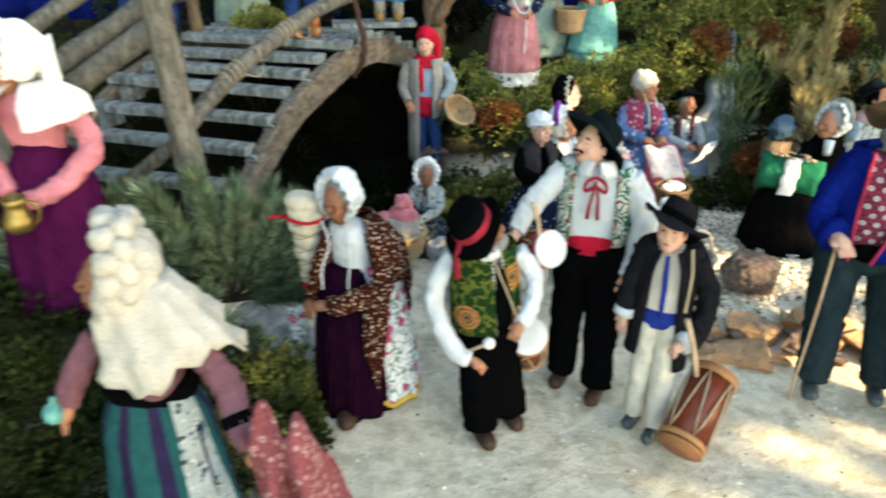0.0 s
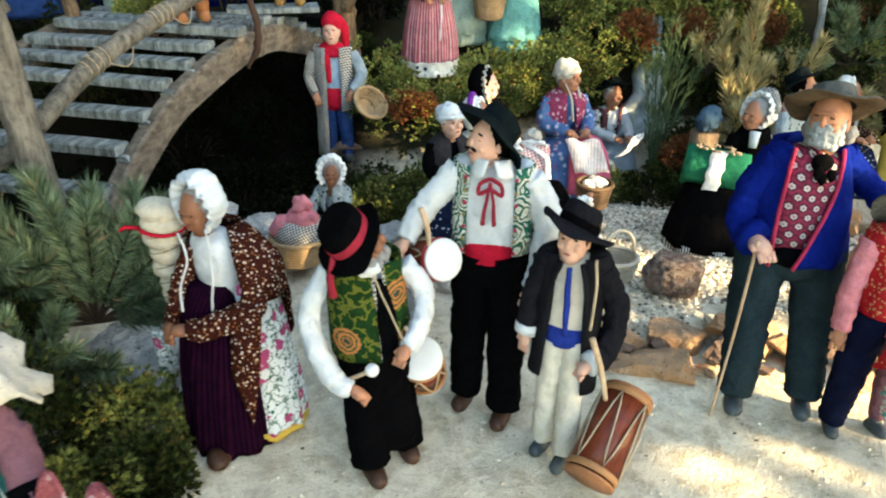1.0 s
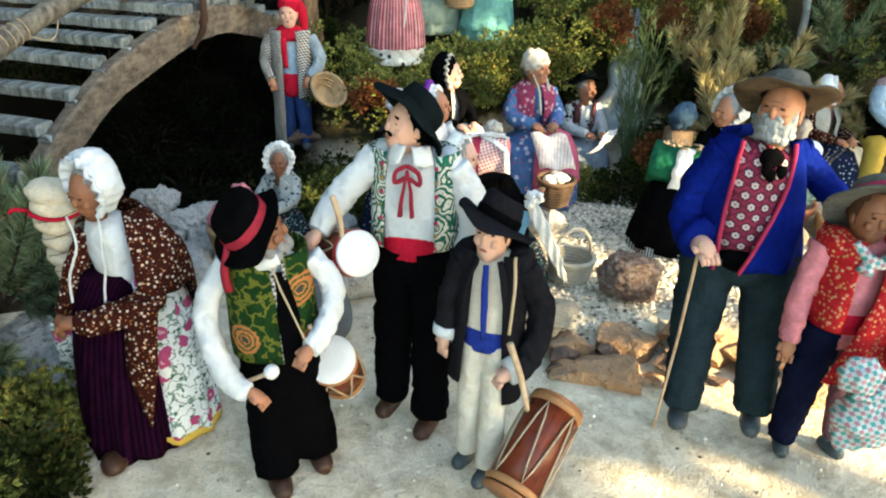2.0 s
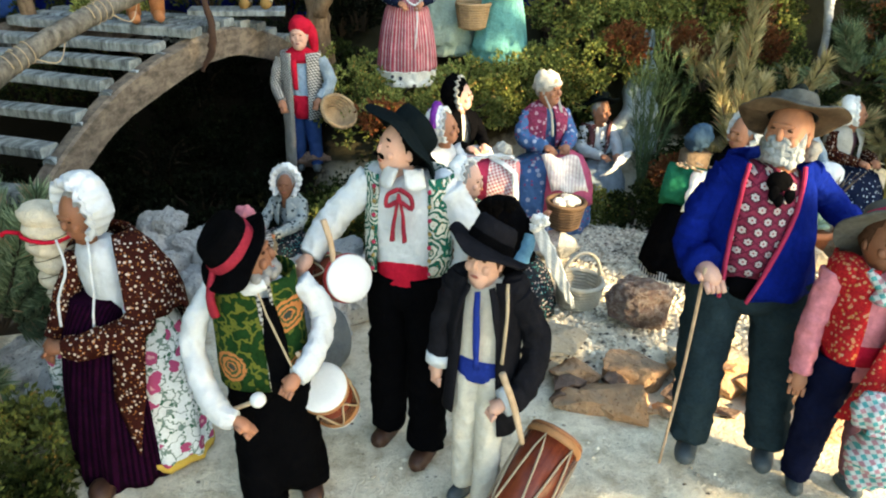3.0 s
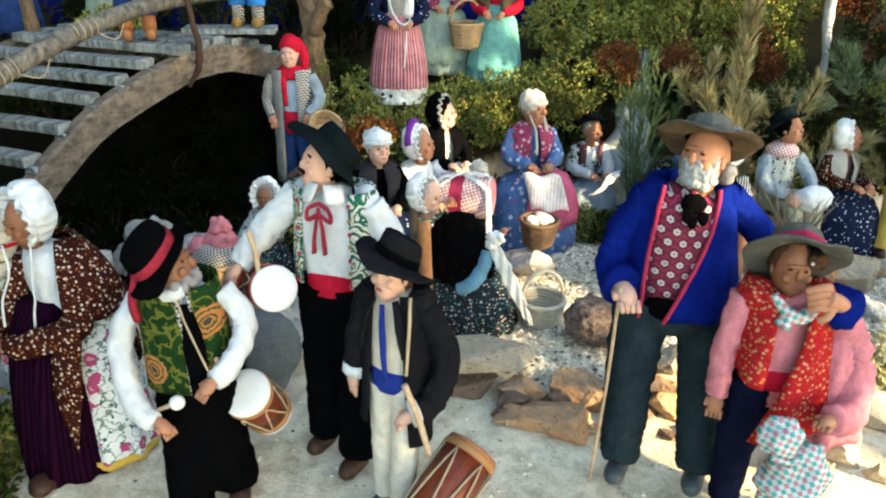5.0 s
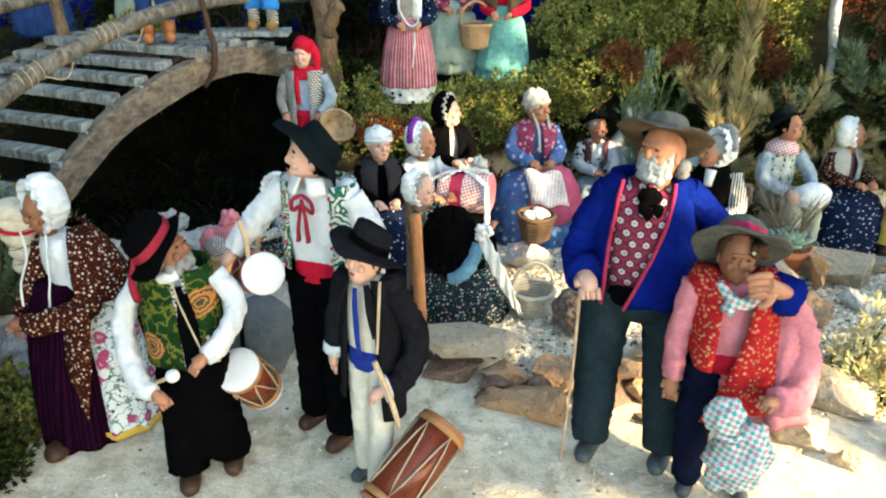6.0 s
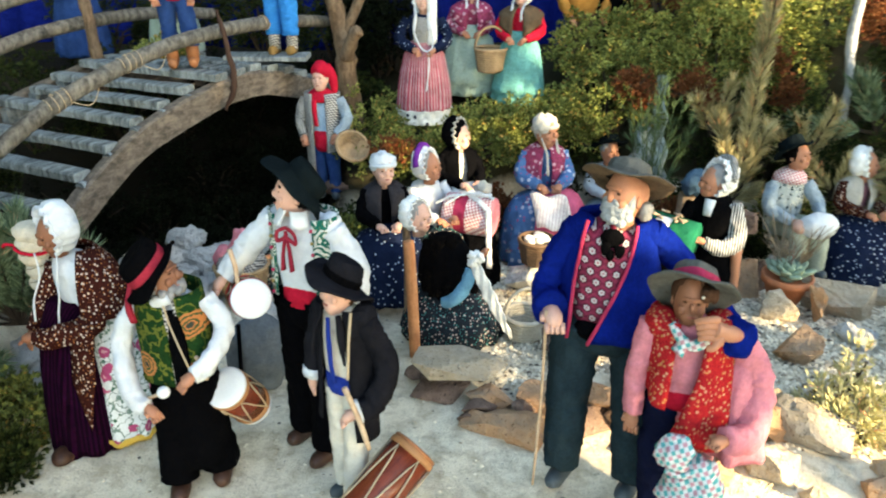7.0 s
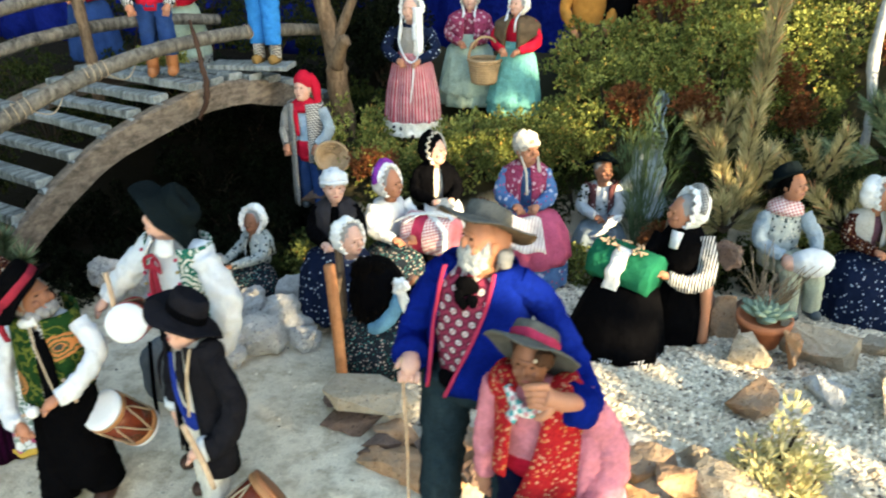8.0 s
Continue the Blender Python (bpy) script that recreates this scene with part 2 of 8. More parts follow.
BLUE_FELT = cloth("royal_blue_felt", (0.002, 0.010, 0.138), 0.95, 0.05, 0.3)
CHARCOAL = cloth("charcoal_wool", (0.010, 0.010, 0.013), 0.95, 0.1, 0.3)
SLATE = cloth("slate_grey_wool", (0.016, 0.028, 0.035), 0.95, 0.1, 0.3)
NAVY = cloth("navy_cotton", (0.005, 0.007, 0.024), 0.95, 0.05)
SASH_BLUE = cloth("blue_sash", (0.015, 0.035, 0.24))
GREY_FELT = cloth("grey_felt", (0.105, 0.105, 0.095), 0.95, 0.2, 0.3)
TAN_FELT = cloth("tan_felt", (0.12, 0.085, 0.055), 0.95, 0.2, 0.3)
PURPLE = striped("purple_striped_cotton", (0.016, 0.002, 0.013), (0.005, 0.001, 0.005), 60)
PURPLE_PLAIN = cloth("purple_satin", (0.058, 0.005, 0.042), 0.8, 0.3)
VIOLET = cloth("violet_ribbon", (0.16, 0.03, 0.26), 0.6)
PINK = cloth("pink_cotton", (0.56, 0.20, 0.24))
ROSE = cloth("rose_cotton", (0.50, 0.10, 0.18))
MAUVE = cloth("mauve_wool", (0.16, 0.075, 0.095))
TURQUOISE = cloth("turquoise_cotton", (0.13, 0.34, 0.32), 0.85, 0.1, 0.3)
SAGE = cloth("pale_green_cotton", (0.33, 0.43, 0.37), 0.85, 0.1, 0.2)
PALE_BLUE = cloth("pale_blue_cotton", (0.30, 0.42, 0.55))
TEAL_SLEEVE = cloth("dusty_teal_cotton", (0.13, 0.29, 0.42))
SKY_BLUE = cloth("bright_blue_cotton", (0.03, 0.20, 0.55))
DENIM = cloth("blue_denim", (0.02, 0.05, 0.16))
OLIVE = cloth("olive_grey_corduroy", (0.30, 0.33, 0.27))
GREY_BLUE = cloth("grey_blue_cotton", (0.25, 0.31, 0.36))
YARN_BLUE = cloth("slate_blue_yarn", (0.06, 0.11, 0.17))
OCHRE = cloth("ochre_wool", (0.36, 0.17, 0.04))
BROWN_CLOTH = cloth("brown_wool", (0.10, 0.07, 0.045))
DARK_SHAWL = cloth("charcoal_shawl", (0.03, 0.028, 0.032))
GREEN_FELT = cloth("green_felt", (0.015, 0.13, 0.07))
GREY_BAG = cloth("grey_felt_bag", (0.10, 0.115, 0.13))
PINK_STRIPE = striped("pink_striped_cotton", (0.34, 0.06, 0.09), (0.46, 0.31, 0.33), 46, 0.6)
TEAL_PLAID = striped("teal_banded_wool", (0.015, 0.075, 0.08), (0.022, 0.016, 0.05), 9, 0.62)
STRIPED_CLOTH = bands("pale_striped_linen", (0.76, 0.70, 0.65), (0.62, 0.50, 0.49), 0.005, 0.25, 0.6)
TICKING = bands("black_white_ticking", (0.55, 0.54, 0.52), (0.03, 0.03, 0.035), 0.0035, 0.2, 0.5)
BROWN_PRINT = dotted("brown_print", (0.036, 0.009, 0.007), (0.55, 0.44, 0.37), 250, 0.27, (0.34, 0.14, 0.05))
NAVY_PRINT = dotted("navy_print", (0.008, 0.013, 0.035), (0.36, 0.42, 0.50), 150, 0.22)
DARK_PRINT = dotted("dark_flower_print", (0.015, 0.02, 0.028), (0.42, 0.34, 0.32), 220, 0.27, (0.06, 0.28, 0.28))
BLUE_PRINT = dotted("blue_flower_print", (0.07, 0.15, 0.33), (0.42, 0.46, 0.58), 75, 0.26, (0.30, 0.08, 0.2))
ROSE_PRINT = floral("rose_print", (0.30, 0.05, 0.11), (0.55, 0.36, 0.42), (0.4, 0.05, 0.1), (0.16, 0.03, 0.06), 130)
WHITE_FLORAL = floral("white_flower_print", (0.66, 0.70, 0.72), (0.40, 0.07, 0.17), (0.6, 0.3, 0.35), (0.05, 0.13, 0.09), 70)
RED_FLORAL = floral("red_flower_print", (0.38, 0.018, 0.022), (0.42, 0.20, 0.06), (0.5, 0.03, 0.03), (0.20, 0.006, 0.014), 330, (0.46, 0.27, 0.18))
PAISLEY = ringed("paisley_print", (0.56, 0.58, 0.53), (0.012, 0.105, 0.075), (0.11, 0.055, 0.03), 62)
PINK_PAISLEY = floral("pink_paisley_print", (0.24, 0.075, 0.085), (0.40, 0.25, 0.25), (0.3, 0.05, 0.06), (0.17, 0.04, 0.05), 190)
SPOT_HEM = dotted("spotted_white_cotton", (0.66, 0.66, 0.62), (0.05, 0.05, 0.07), 75, 0.24)
GREY_PRINT = dotted("grey_flower_print", (0.34, 0.38, 0.38), (0.05, 0.07, 0.08), 130, 0.3, (0.55, 0.55, 0.5))
POLKA = dotted("dotted_brown_waistcoat", (0.12, 0.05, 0.055), (0.60, 0.52, 0.50), 110, 0.22)
HOUNDSTOOTH = checked("black_white_check", (0.52, 0.50, 0.47), (0.03, 0.03, 0.035), 0.0032)
RED_GINGHAM = checked("red_gingham", (0.78, 0.73, 0.72), (0.46, 0.12, 0.15), 0.0042)
PLAID = checked("pastel_plaid", (0.46, 0.24, 0.28), (0.55, 0.58, 0.58), 0.0060, (0.10, 0.34, 0.34))
GREEN_PRINT = medallion("green_medallion_print")
BROCADE = brocade("crimson_brocade")
WOOL = fleece("raw_wool", (0.68, 0.62, 0.50), 120, 0.004)
SKIN_DRUM = plain("drum_skin", (0.68, 0.69, 0.70), 0.7, 0.05)
DRUM_WOOD = grained("drum_wood", (0.10, 0.018, 0.010), (0.17, 0.034, 0.014), (8, 8, 1), 30, 0.25, 0.0003)
DRUM_HOOP = plain("drum_hoop", (0.36, 0.17, 0.07), 0.5)
DRUM_RED = plain("red_drum_hoop", (0.40, 0.03, 0.03), 0.5)
CORD = plain("cord", (0.42, 0.33, 0.22), 0.9)
PALE_WOOD = grained("pale_wood", (0.40, 0.27, 0.17), (0.52, 0.39, 0.27), (10, 10, 1), 20, 0.7, 0.0004)
ORANGE_WOOD = grained("bare_stick_wood", (0.34, 0.13, 0.05), (0.44, 0.20, 0.09), (10, 10, 1), 16, 0.7, 0.0006)
GREY_WOOD = grained("weathered_wood", (0.022, 0.027, 0.030), (0.27, 0.305, 0.315), (7, 1.5, 1.5), 18)
RIB_WOOD = grained("weathered_rib_wood", (0.045, 0.038, 0.031), (0.185, 0.150, 0.120), (4, 4, 9), 12)
LOG_BARK = grained("pale_bark", (0.050, 0.046, 0.040), (0.19, 0.175, 0.15), (9, 9, 2), 14, 0.9, 0.003)
BROWN_BARK = grained("brown_bark", (0.10, 0.065, 0.04), (0.22, 0.155, 0.10), (9, 9, 2), 12, 0.9, 0.004)
WHITE_BARK = grained("bleached_bark", (0.24, 0.25, 0.27), (0.48, 0.49, 0.50), (9, 9, 2), 10, 0.9, 0.003)
WICKER = plain("wicker", (0.36, 0.24, 0.13), 0.8, 0.35)
WICKER_DARK = plain("dark_wicker", (0.10, 0.06, 0.035), 0.7, 0.35)
WICKER_WHITE = plain("pale_wicker", (0.50, 0.45, 0.36), 0.8, 0.2)
BRASS = plain("tarnished_brass", (0.32, 0.23, 0.08), 0.4, 0.3, 0.9)
VINE = plain("dry_red_vine", (0.045, 0.022, 0.014), 0.8, 0.3)
TERRACOTTA = plain("terracotta", (0.42, 0.15, 0.07), 0.85, 0.25)
LEATHER = plain("brown_leather", (0.045, 0.020, 0.012), 0.5, 0.35)
TAN_LEATHER = plain("tan_leather", (0.32, 0.13, 0.055), 0.5, 0.3)
OCHRE_SHOE = plain("ochre_shoe", (0.22, 0.13, 0.04), 0.7)
SHOE_GREY = plain("slate_shoe", (0.05, 0.065, 0.075), 0.55)
YELLOW = plain("yellow_felt", (0.50, 0.33, 0.06), 0.9)
EGG = plain("egg_shell", (0.72, 0.68, 0.60), 0.5)
STONE_OCHRE = rocky("ochre_stone", (0.52, 0.27, 0.13), (0.34, 0.25, 0.18), (0.58, 0.38, 0.22))
STONE_GREY = rocky("grey_stone", (0.40, 0.405, 0.40), (0.54, 0.53, 0.51), (0.64, 0.64, 0.62))
STONE_BROWN = rocky("brown_stone", (0.15, 0.10, 0.08), (0.20, 0.13, 0.10), (0.28, 0.19, 0.15))
STONE_PURPLE = rocky("purple_brown_stone", (0.13, 0.085, 0.075), (0.19, 0.125, 0.105), (0.44, 0.39, 0.35), 22)
STONE_TAN = rocky("tan_stone", (0.46, 0.37, 0.26), (0.38, 0.33, 0.27), (0.56, 0.49, 0.39))


def pebbly():
    k = Nodes("pebbles", 0.85, 0.0, 0.0, 0.15)
    g = k.t.nodes.new("ShaderNodeNewGeometry").outputs["Random Per Island"]
    col = k.mix(k.ramp(g, 0.1, 0.95), (0.32, 0.275, 0.21), (0.92, 0.84, 0.68))
    col = k.mix(k.math("MULTIPLY", k.ramp(k.noise(14, 3), 0.5, 0.7), 0.35), col, (0.40, 0.35, 0.27))
    col = k.mix(k.math("GREATER_THAN", k.math("FRACT", k.math("MULTIPLY", g, 37.0)), 0.93), col, (0.12, 0.10, 0.085))
    return k.done(col)


PEBBLE = pebbly()
MOSS = leafy("moss_green", (0.066, 0.090, 0.017), (0.48, 0.50, 0.15))
RUST_MOSS = leafy("rusty_dead_moss", (0.13, 0.045, 0.018), (0.26, 0.11, 0.045))
# dark green leaves, lowered further to put the shade of gaps into the colour
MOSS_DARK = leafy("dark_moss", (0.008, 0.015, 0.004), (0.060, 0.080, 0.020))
# moss taken almost to black, so its colour carries the deep shade
MOSS_BLACK = leafy("moss_painted_shade", (0.002, 0.004, 0.0015), (0.010, 0.016, 0.006))
JUNIPER = leafy("juniper_green", (0.035, 0.052, 0.012), (0.34, 0.37, 0.105))
PINE = leafy("blue_green_needles", (0.06, 0.11, 0.055), (0.40, 0.50, 0.31))
BROOM = leafy("broom_green", (0.03, 0.06, 0.025), (0.13, 0.19, 0.10))
PINE_OLIVE = leafy("olive_needles", (0.24, 0.21, 0.09), (0.66, 0.57, 0.31))
DRY = leafy("dry_twigs", (0.16, 0.12, 0.08), (0.27, 0.22, 0.16))
YELLOW_HEATH = leafy("yellow_green_heath", (0.46, 0.43, 0.18), (0.76, 0.68, 0.40))
SUCCULENT = leafy("succulent_leaf", (0.20, 0.28, 0.20), (0.34, 0.42, 0.32))
WATER = plain("pale_water_sheet", (0.28, 0.34, 0.37), 0.5, 0.35)
TWIG = plain("twig", (0.035, 0.025, 0.016), 0.9, 0.3)


def ground_material():
    k = Nodes("pale_sand", 0.95, 0.0, 0.0, 0.08)
    a = k.noise(5, 5, 0.6)
    b = k.noise(45, 6, 0.7)
    c = k.noise(500, 3, 0.6)
    col = k.mix(k.ramp(a, 0.35, 0.65), (0.68, 0.60, 0.46), (0.86, 0.78, 0.62))
    col = k.mix(k.math("MULTIPLY", k.ramp(b, 0.44, 0.64), 0.85), col, (0.47, 0.39, 0.27))
    col = k.mix(k.math("MULTIPLY", k.ramp(c, 0.58, 0.68), 0.5), col, (0.24, 0.20, 0.15))
    sp = k.add("ShaderNodeSeparateXYZ", Vector=k.co)
    soil = k.ramp(k.math("ADD", sp.outputs[2], k.math("MULTIPLY", b, 0.02)), 0.035, 0.06)
    col = k.mix(soil, col, (0.035, 0.032, 0.018))
    # ground below the bridge painted near black: the arch's shade put into the colour
    arch_shade = k.math("MULTIPLY", k.ramp(k.math("ADD", sp.outputs[1], k.math("MULTIPLY", b, 0.1)), 0.98, 1.04), k.ramp(k.math("ADD", sp.outputs[0], k.math("MULTIPLY", b, 0.1)), 0.10, 0.04))
    col = k.mix(arch_shade, col, (0.012, 0.010, 0.007))
    k.bump(k.math("ADD", k.math("MULTIPLY", b, 1.2), k.math("MULTIPLY", c, 0.35)), 0.9, 0.005)
    return k.done(col)


# dark green for the added wall that keeps sky light out
SCREEN_GREEN = rocky("dark_sky_screen", (0.02, 0.035, 0.012), (0.035, 0.05, 0.018), (0.012, 0.02, 0.008), 8)
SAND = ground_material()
BACKCLOTH = cloth("blue_backdrop_cloth", (0.004, 0.010, 0.115), 0.95, 0.05, 0.3)

# ---- mesh kit ----
class Kit:
    """Collects the faces of ONE mesh, each with its material."""

    def __init__(self):
        self.v, self.f, self.mi, self.mats = [], [], [], []

    def slot(self, mat):
        if mat not in self.mats:
            self.mats.append(mat)
        return self.mats.index(mat)

    def rings(self, rs, mat, close=True, cap=(True, True)):
        """Skin over a list of rings with equal counts."""
        s, n, base = self.slot(mat), len(rs[0]), len(self.v)
        for r in rs:
            self.v += [tuple(p) for p in r]
        for i in range(len(rs) - 1):
            for j in range(n if close else n - 1):
                k = (j + 1) % n
                self.f.append((base + i * n + j, base + i * n + k, base + (i + 1) * n + k, base + (i + 1) * n + j))
                self.mi.append(s)
        if close:
            for want, i in zip(cap, (0, len(rs) - 1)):
                if want:
                    c = len(self.v)
                    self.v.append(tuple(sum((Vector(p) for p in rs[i]), Vector()) / n))
                    for j in range(n):
                        a, b = base + i * n + j, base + i * n + (j + 1) % n
                        self.f.append((b, a, c) if i == 0 else (a, b, c))
                        self.mi.append(s)

    def tube(self, pts, radii, mat, n=10, smooth=3, flat=1.0, wob=0.0, cap=(True, True), crease=0.0):
        pts = [Vector(p) for p in pts]
        if not isinstance(radii, (list, tuple)):
            radii = [radii] * len(pts)
        P, Q = [], []
        for i in range(len(pts) - 1):
            a, b = pts[i], pts[i + 1]
            p0, p3 = pts[max(i - 1, 0)], pts[min(i + 2, len(pts) - 1)]
            for s in range(smooth):
                t = s / smooth
                P.append(0.5 * (2 * a + (b - p0) * t + (2 * p0 - 5 * a + 4 * b - p3) * t * t + (3 * a - p0 - 3 * b + p3) * t ** 3))
                Q.append(radii[i] * (1 - t) + radii[i + 1] * t)
        P.append(pts[-1])
        Q.append(radii[-1])
        rs, up, run = [], None, pts[0].x * 31
        for i, p in enumerate(P):
            run += (p - P[max(i - 1, 0)]).length
            d = (P[min(i + 1, len(P) - 1)] - P[max(i - 1, 0)]).normalized()
            if up is None:
                up = Vector((0, 0, 1)) if abs(d.z) < 0.9 else Vector((0, 1, 0))
            u = d.cross(up).normalized()
            w = u.cross(d).normalized()
            up = w
            r = Q[i]
            ring = []
            for j in range(n):
                a = 2 * math.pi * j / n
                k = r * (1 + wob * (noise.noise(p * 60 + Vector((j * 1.7, 0, 0))) * 0.6 + 0.6 * noise.noise(p * 150 + Vector((math.cos(a), math.sin(a), 0)) * 1.5)))
                if crease:
                    e = Vector((run * 105, math.cos(a) * 1.1, math.sin(a) * 1.1 + run * 9))
                    k += r * crease * (0.32 - 1.7 * abs(noise.noise(e)) + 0.35 * noise.noise(e * 2.3))
                ring.append(p + (u * math.cos(a) + w * math.sin(a) * flat) * k)
            rs.append(ring)
        self.rings(rs, mat, True, cap)

    def rev(self, c, prof, mat, n=28, sx=1.0, sy=1.0, folds=0, amp=0.0, yaw=0.0, arc=360, start=0, lean=(0, 0), cap=(True, True), seed=0.0):
        """A turned shape: prof gives (radius, height) from below; folds wave the lower rings."""
        rs, z0, z1 = [], prof[0][1], prof[-1][1]
        cy, sn = math.cos(radians(yaw)), math.sin(radians(yaw))
        full = arc >= 360
        for r, z in prof:
            t = (z - z0) / (z1 - z0) if z1 != z0 else 0
            ring = []
            for j in range(n if full else n + 1):
                a = radians(start) + radians(arc) * j / n
                k = r * (1 + amp * (1 - t) * (math.sin(folds * a + seed) + 0.5 * math.sin(folds * 1.7 * a + 1 + seed)))
                x, y = k * sx * math.cos(a), k * sy * math.sin(a)
                ring.append(Vector((c[0] + x * cy - y * sn + lean[0] * t, c[1] + x * sn + y * cy + lean[1] * t, c[2] + z)))
            rs.append(ring)
        self.rings(rs, mat, full, cap if full else (False, False))

    def blob(self, c, r, mat, turn=None, nu=14, nv=9, rough=0.0, scale=60):
        if not isinstance(r, (list, tuple)):
            r = (r, r, r)
        rs, c = [], Vector(c)
        for i in range(1, nv):
            t = math.pi * i / nv - math.pi / 2
            ring = []
            for j in range(nu):
                a = 2 * math.pi * j / nu
                p = Vector((r[0] * math.cos(t) * math.cos(a), r[1] * math.cos(t) * math.sin(a), r[2] * math.sin(t)))
                if turn is not None:
                    p = turn @ p
                if rough:
                    p *= 1 + rough * noise.noise((c + p) * scale)
                ring.append(c + p)
            rs.append(ring)
        self.rings(rs, mat)

    def sheet(self, grid, mat, thick=0.0012):
        """A cloth from a grid of points, with thickness."""
        s, h, w = self.slot(mat), len(grid), len(grid[0])
        g = [[Vector(p) for p in row] for row in grid]
        base = len(self.v)
        back = []
        for i in range(h):
            for j in range(w):
                du = g[i][min(j + 1, w - 1)] - g[i][max(j - 1, 0)]
                dv = g[min(i + 1, h - 1)][j] - g[max(i - 1, 0)][j]
                back.append(g[i][j] + du.cross(dv).normalized() * thick)
        self.v += [tuple(p) for row in g for p in row] + [tuple(p) for p in back]
        o = h * w
        q = lambda i, j: base + i * w + j
        for i in range(h - 1):
            for j in range(w - 1):
                self.f.append((q(i, j), q(i + 1, j), q(i + 1, j + 1), q(i, j + 1)))
                self.f.append((q(i, j) + o, q(i, j + 1) + o, q(i + 1, j + 1) + o, q(i + 1, j) + o))
                self.mi += [s, s]
        edge = [(i, 0) for i in range(h)] + [(h - 1, j) for j in range(1, w)] + [(i, w - 1) for i in range(h - 2, -1, -1)] + [(0, j) for j in range(w - 2, 0, -1)]
        for k in range(len(edge)):
            a, b = q(*edge[k]), q(*edge[(k + 1) % len(edge)])
            self.f.append((b, a, a + o, b + o))
            self.mi.append(s)

    def mesh(self, name, smooth=True):
        me = bpy.data.meshes.new(name)
        me.from_pydata(self.v, [], self.f)
        for m in self.mats:
            me.materials.append(m)
        me.polygons.foreach_set("material_index", self.mi)
        me.polygons.foreach_set("use_smooth", [smooth] * len(self.f))
        me.update()
        return me


def thing(name, kit, m, label, category, group="", kind="", smooth=True):
    ob = new(name, kit.mesh(name, smooth) if kit else None)
    ob.matrix_world = m
    return tagged(ob, label, category, group, kind)


def part(name, kit, parent, label="", smooth=True, m=None):
    ob = new(name, kit.mesh(name, smooth))
    ob.parent = parent
    if m is not None:
        ob.matrix_basis = m
    return tagged(ob, label)


def rot(x=0, y=0, z=0):
    return Euler((radians(x), radians(y), radians(z))).to_matrix()


def fdir(yaw):
    return Vector((math.sin(radians(yaw)), -math.cos(radians(yaw)), 0))


# ---- pieces of a dressed doll ----
def head(k, c, r, yaw, skin, hair=None, nod=0, neck=0.022):
    """A plain modelled head with nose, brow and chin."""
    c = Vector(c)
    T = rot(0, 0, yaw) @ rot(nod - 14, 0, 0)
    k.tube([c - Vector((0, 0, neck)), c], [r * 0.5, r * 0.5], skin, 8, 1)
    k.blob(c, (r * 0.80, r * 0.92, r * 1.12), skin, T, 14, 10)
    k.blob(c + T @ Vector((0, -r * 0.30, -r * 0.55)), (r * 0.58, r * 0.58, r * 0.52), skin, T, 10, 7)
    k.blob(c + T @ Vector((0, -r * 0.90, -r * 0.12)), (r * 0.14, r * 0.19, r * 0.24), skin, T, 8, 6)
    k.blob(c + T @ Vector((0, -r * 0.80, r * 0.22)), (r * 0.50, r * 0.15, r * 0.12), skin, T, 10, 5)
    for s in (-1, 1):
        k.blob(c + T @ Vector((s * r * 0.42, -r * 0.66, -r * 0.25)), (r * 0.25, r * 0.2, r * 0.22), skin, T, 8, 5)
        k.blob(c + T @ Vector((s * r * 0.80, r * 0.05, -r * 0.05)), (r * 0.10, r * 0.20, r * 0.28), skin, T, 6, 5)
        k.blob(c + T @ Vector((s * r * 0.33, -r * 0.83, r * 0.07)), (r * 0.13, r * 0.07, r * 0.05), HAIR_BROWN, T, 6, 5)
    k.blob(c + T @ Vector((0, -r * 0.86, -r * 0.55)), (r * 0.22, r * 0.08, r * 0.06), CLAY_LIP, T, 8, 5)
    if hair:
        k.blob(c + T @ Vector((0, r * 0.22, r * 0.22)), (r * 0.92, r * 0.92, r * 1.02), hair, T, 14, 9, 0.10, 220)
    return T


CLAY_LIP = clay("painted_lip", (0.30, 0.09, 0.07))


def beard(k, c, r, T, mat):
    for i in range(26):
        a = (i % 9 - 4) / 4
        b = i // 9
        p = Vector((a * r * 0.72, -r * (0.95 - 0.55 * a * a) + b * r * 0.06, -r * (0.58 + 0.28 * b) - r * 0.05 * R.random()))
        k.blob(Vector(c) + T @ p, r * (0.27 + 0.05 * R.random()), mat, None, 10, 8, 0.45, 330)
    for s in (-1, 1):
        k.blob(Vector(c) + T @ Vector((s * r * 0.3, -r * 0.98, -r * 0.36)), (r * 0.32, r * 0.14, r * 0.13), mat, T @ rot(0, s * 18, 0), 8, 6)
        k.blob(Vector(c) + T @ Vector((s * r * 0.78, -r * 0.28, -r * 0.25)), (r * 0.2, r * 0.3, r * 0.45), mat, T, 8, 6, 0.2, 400)


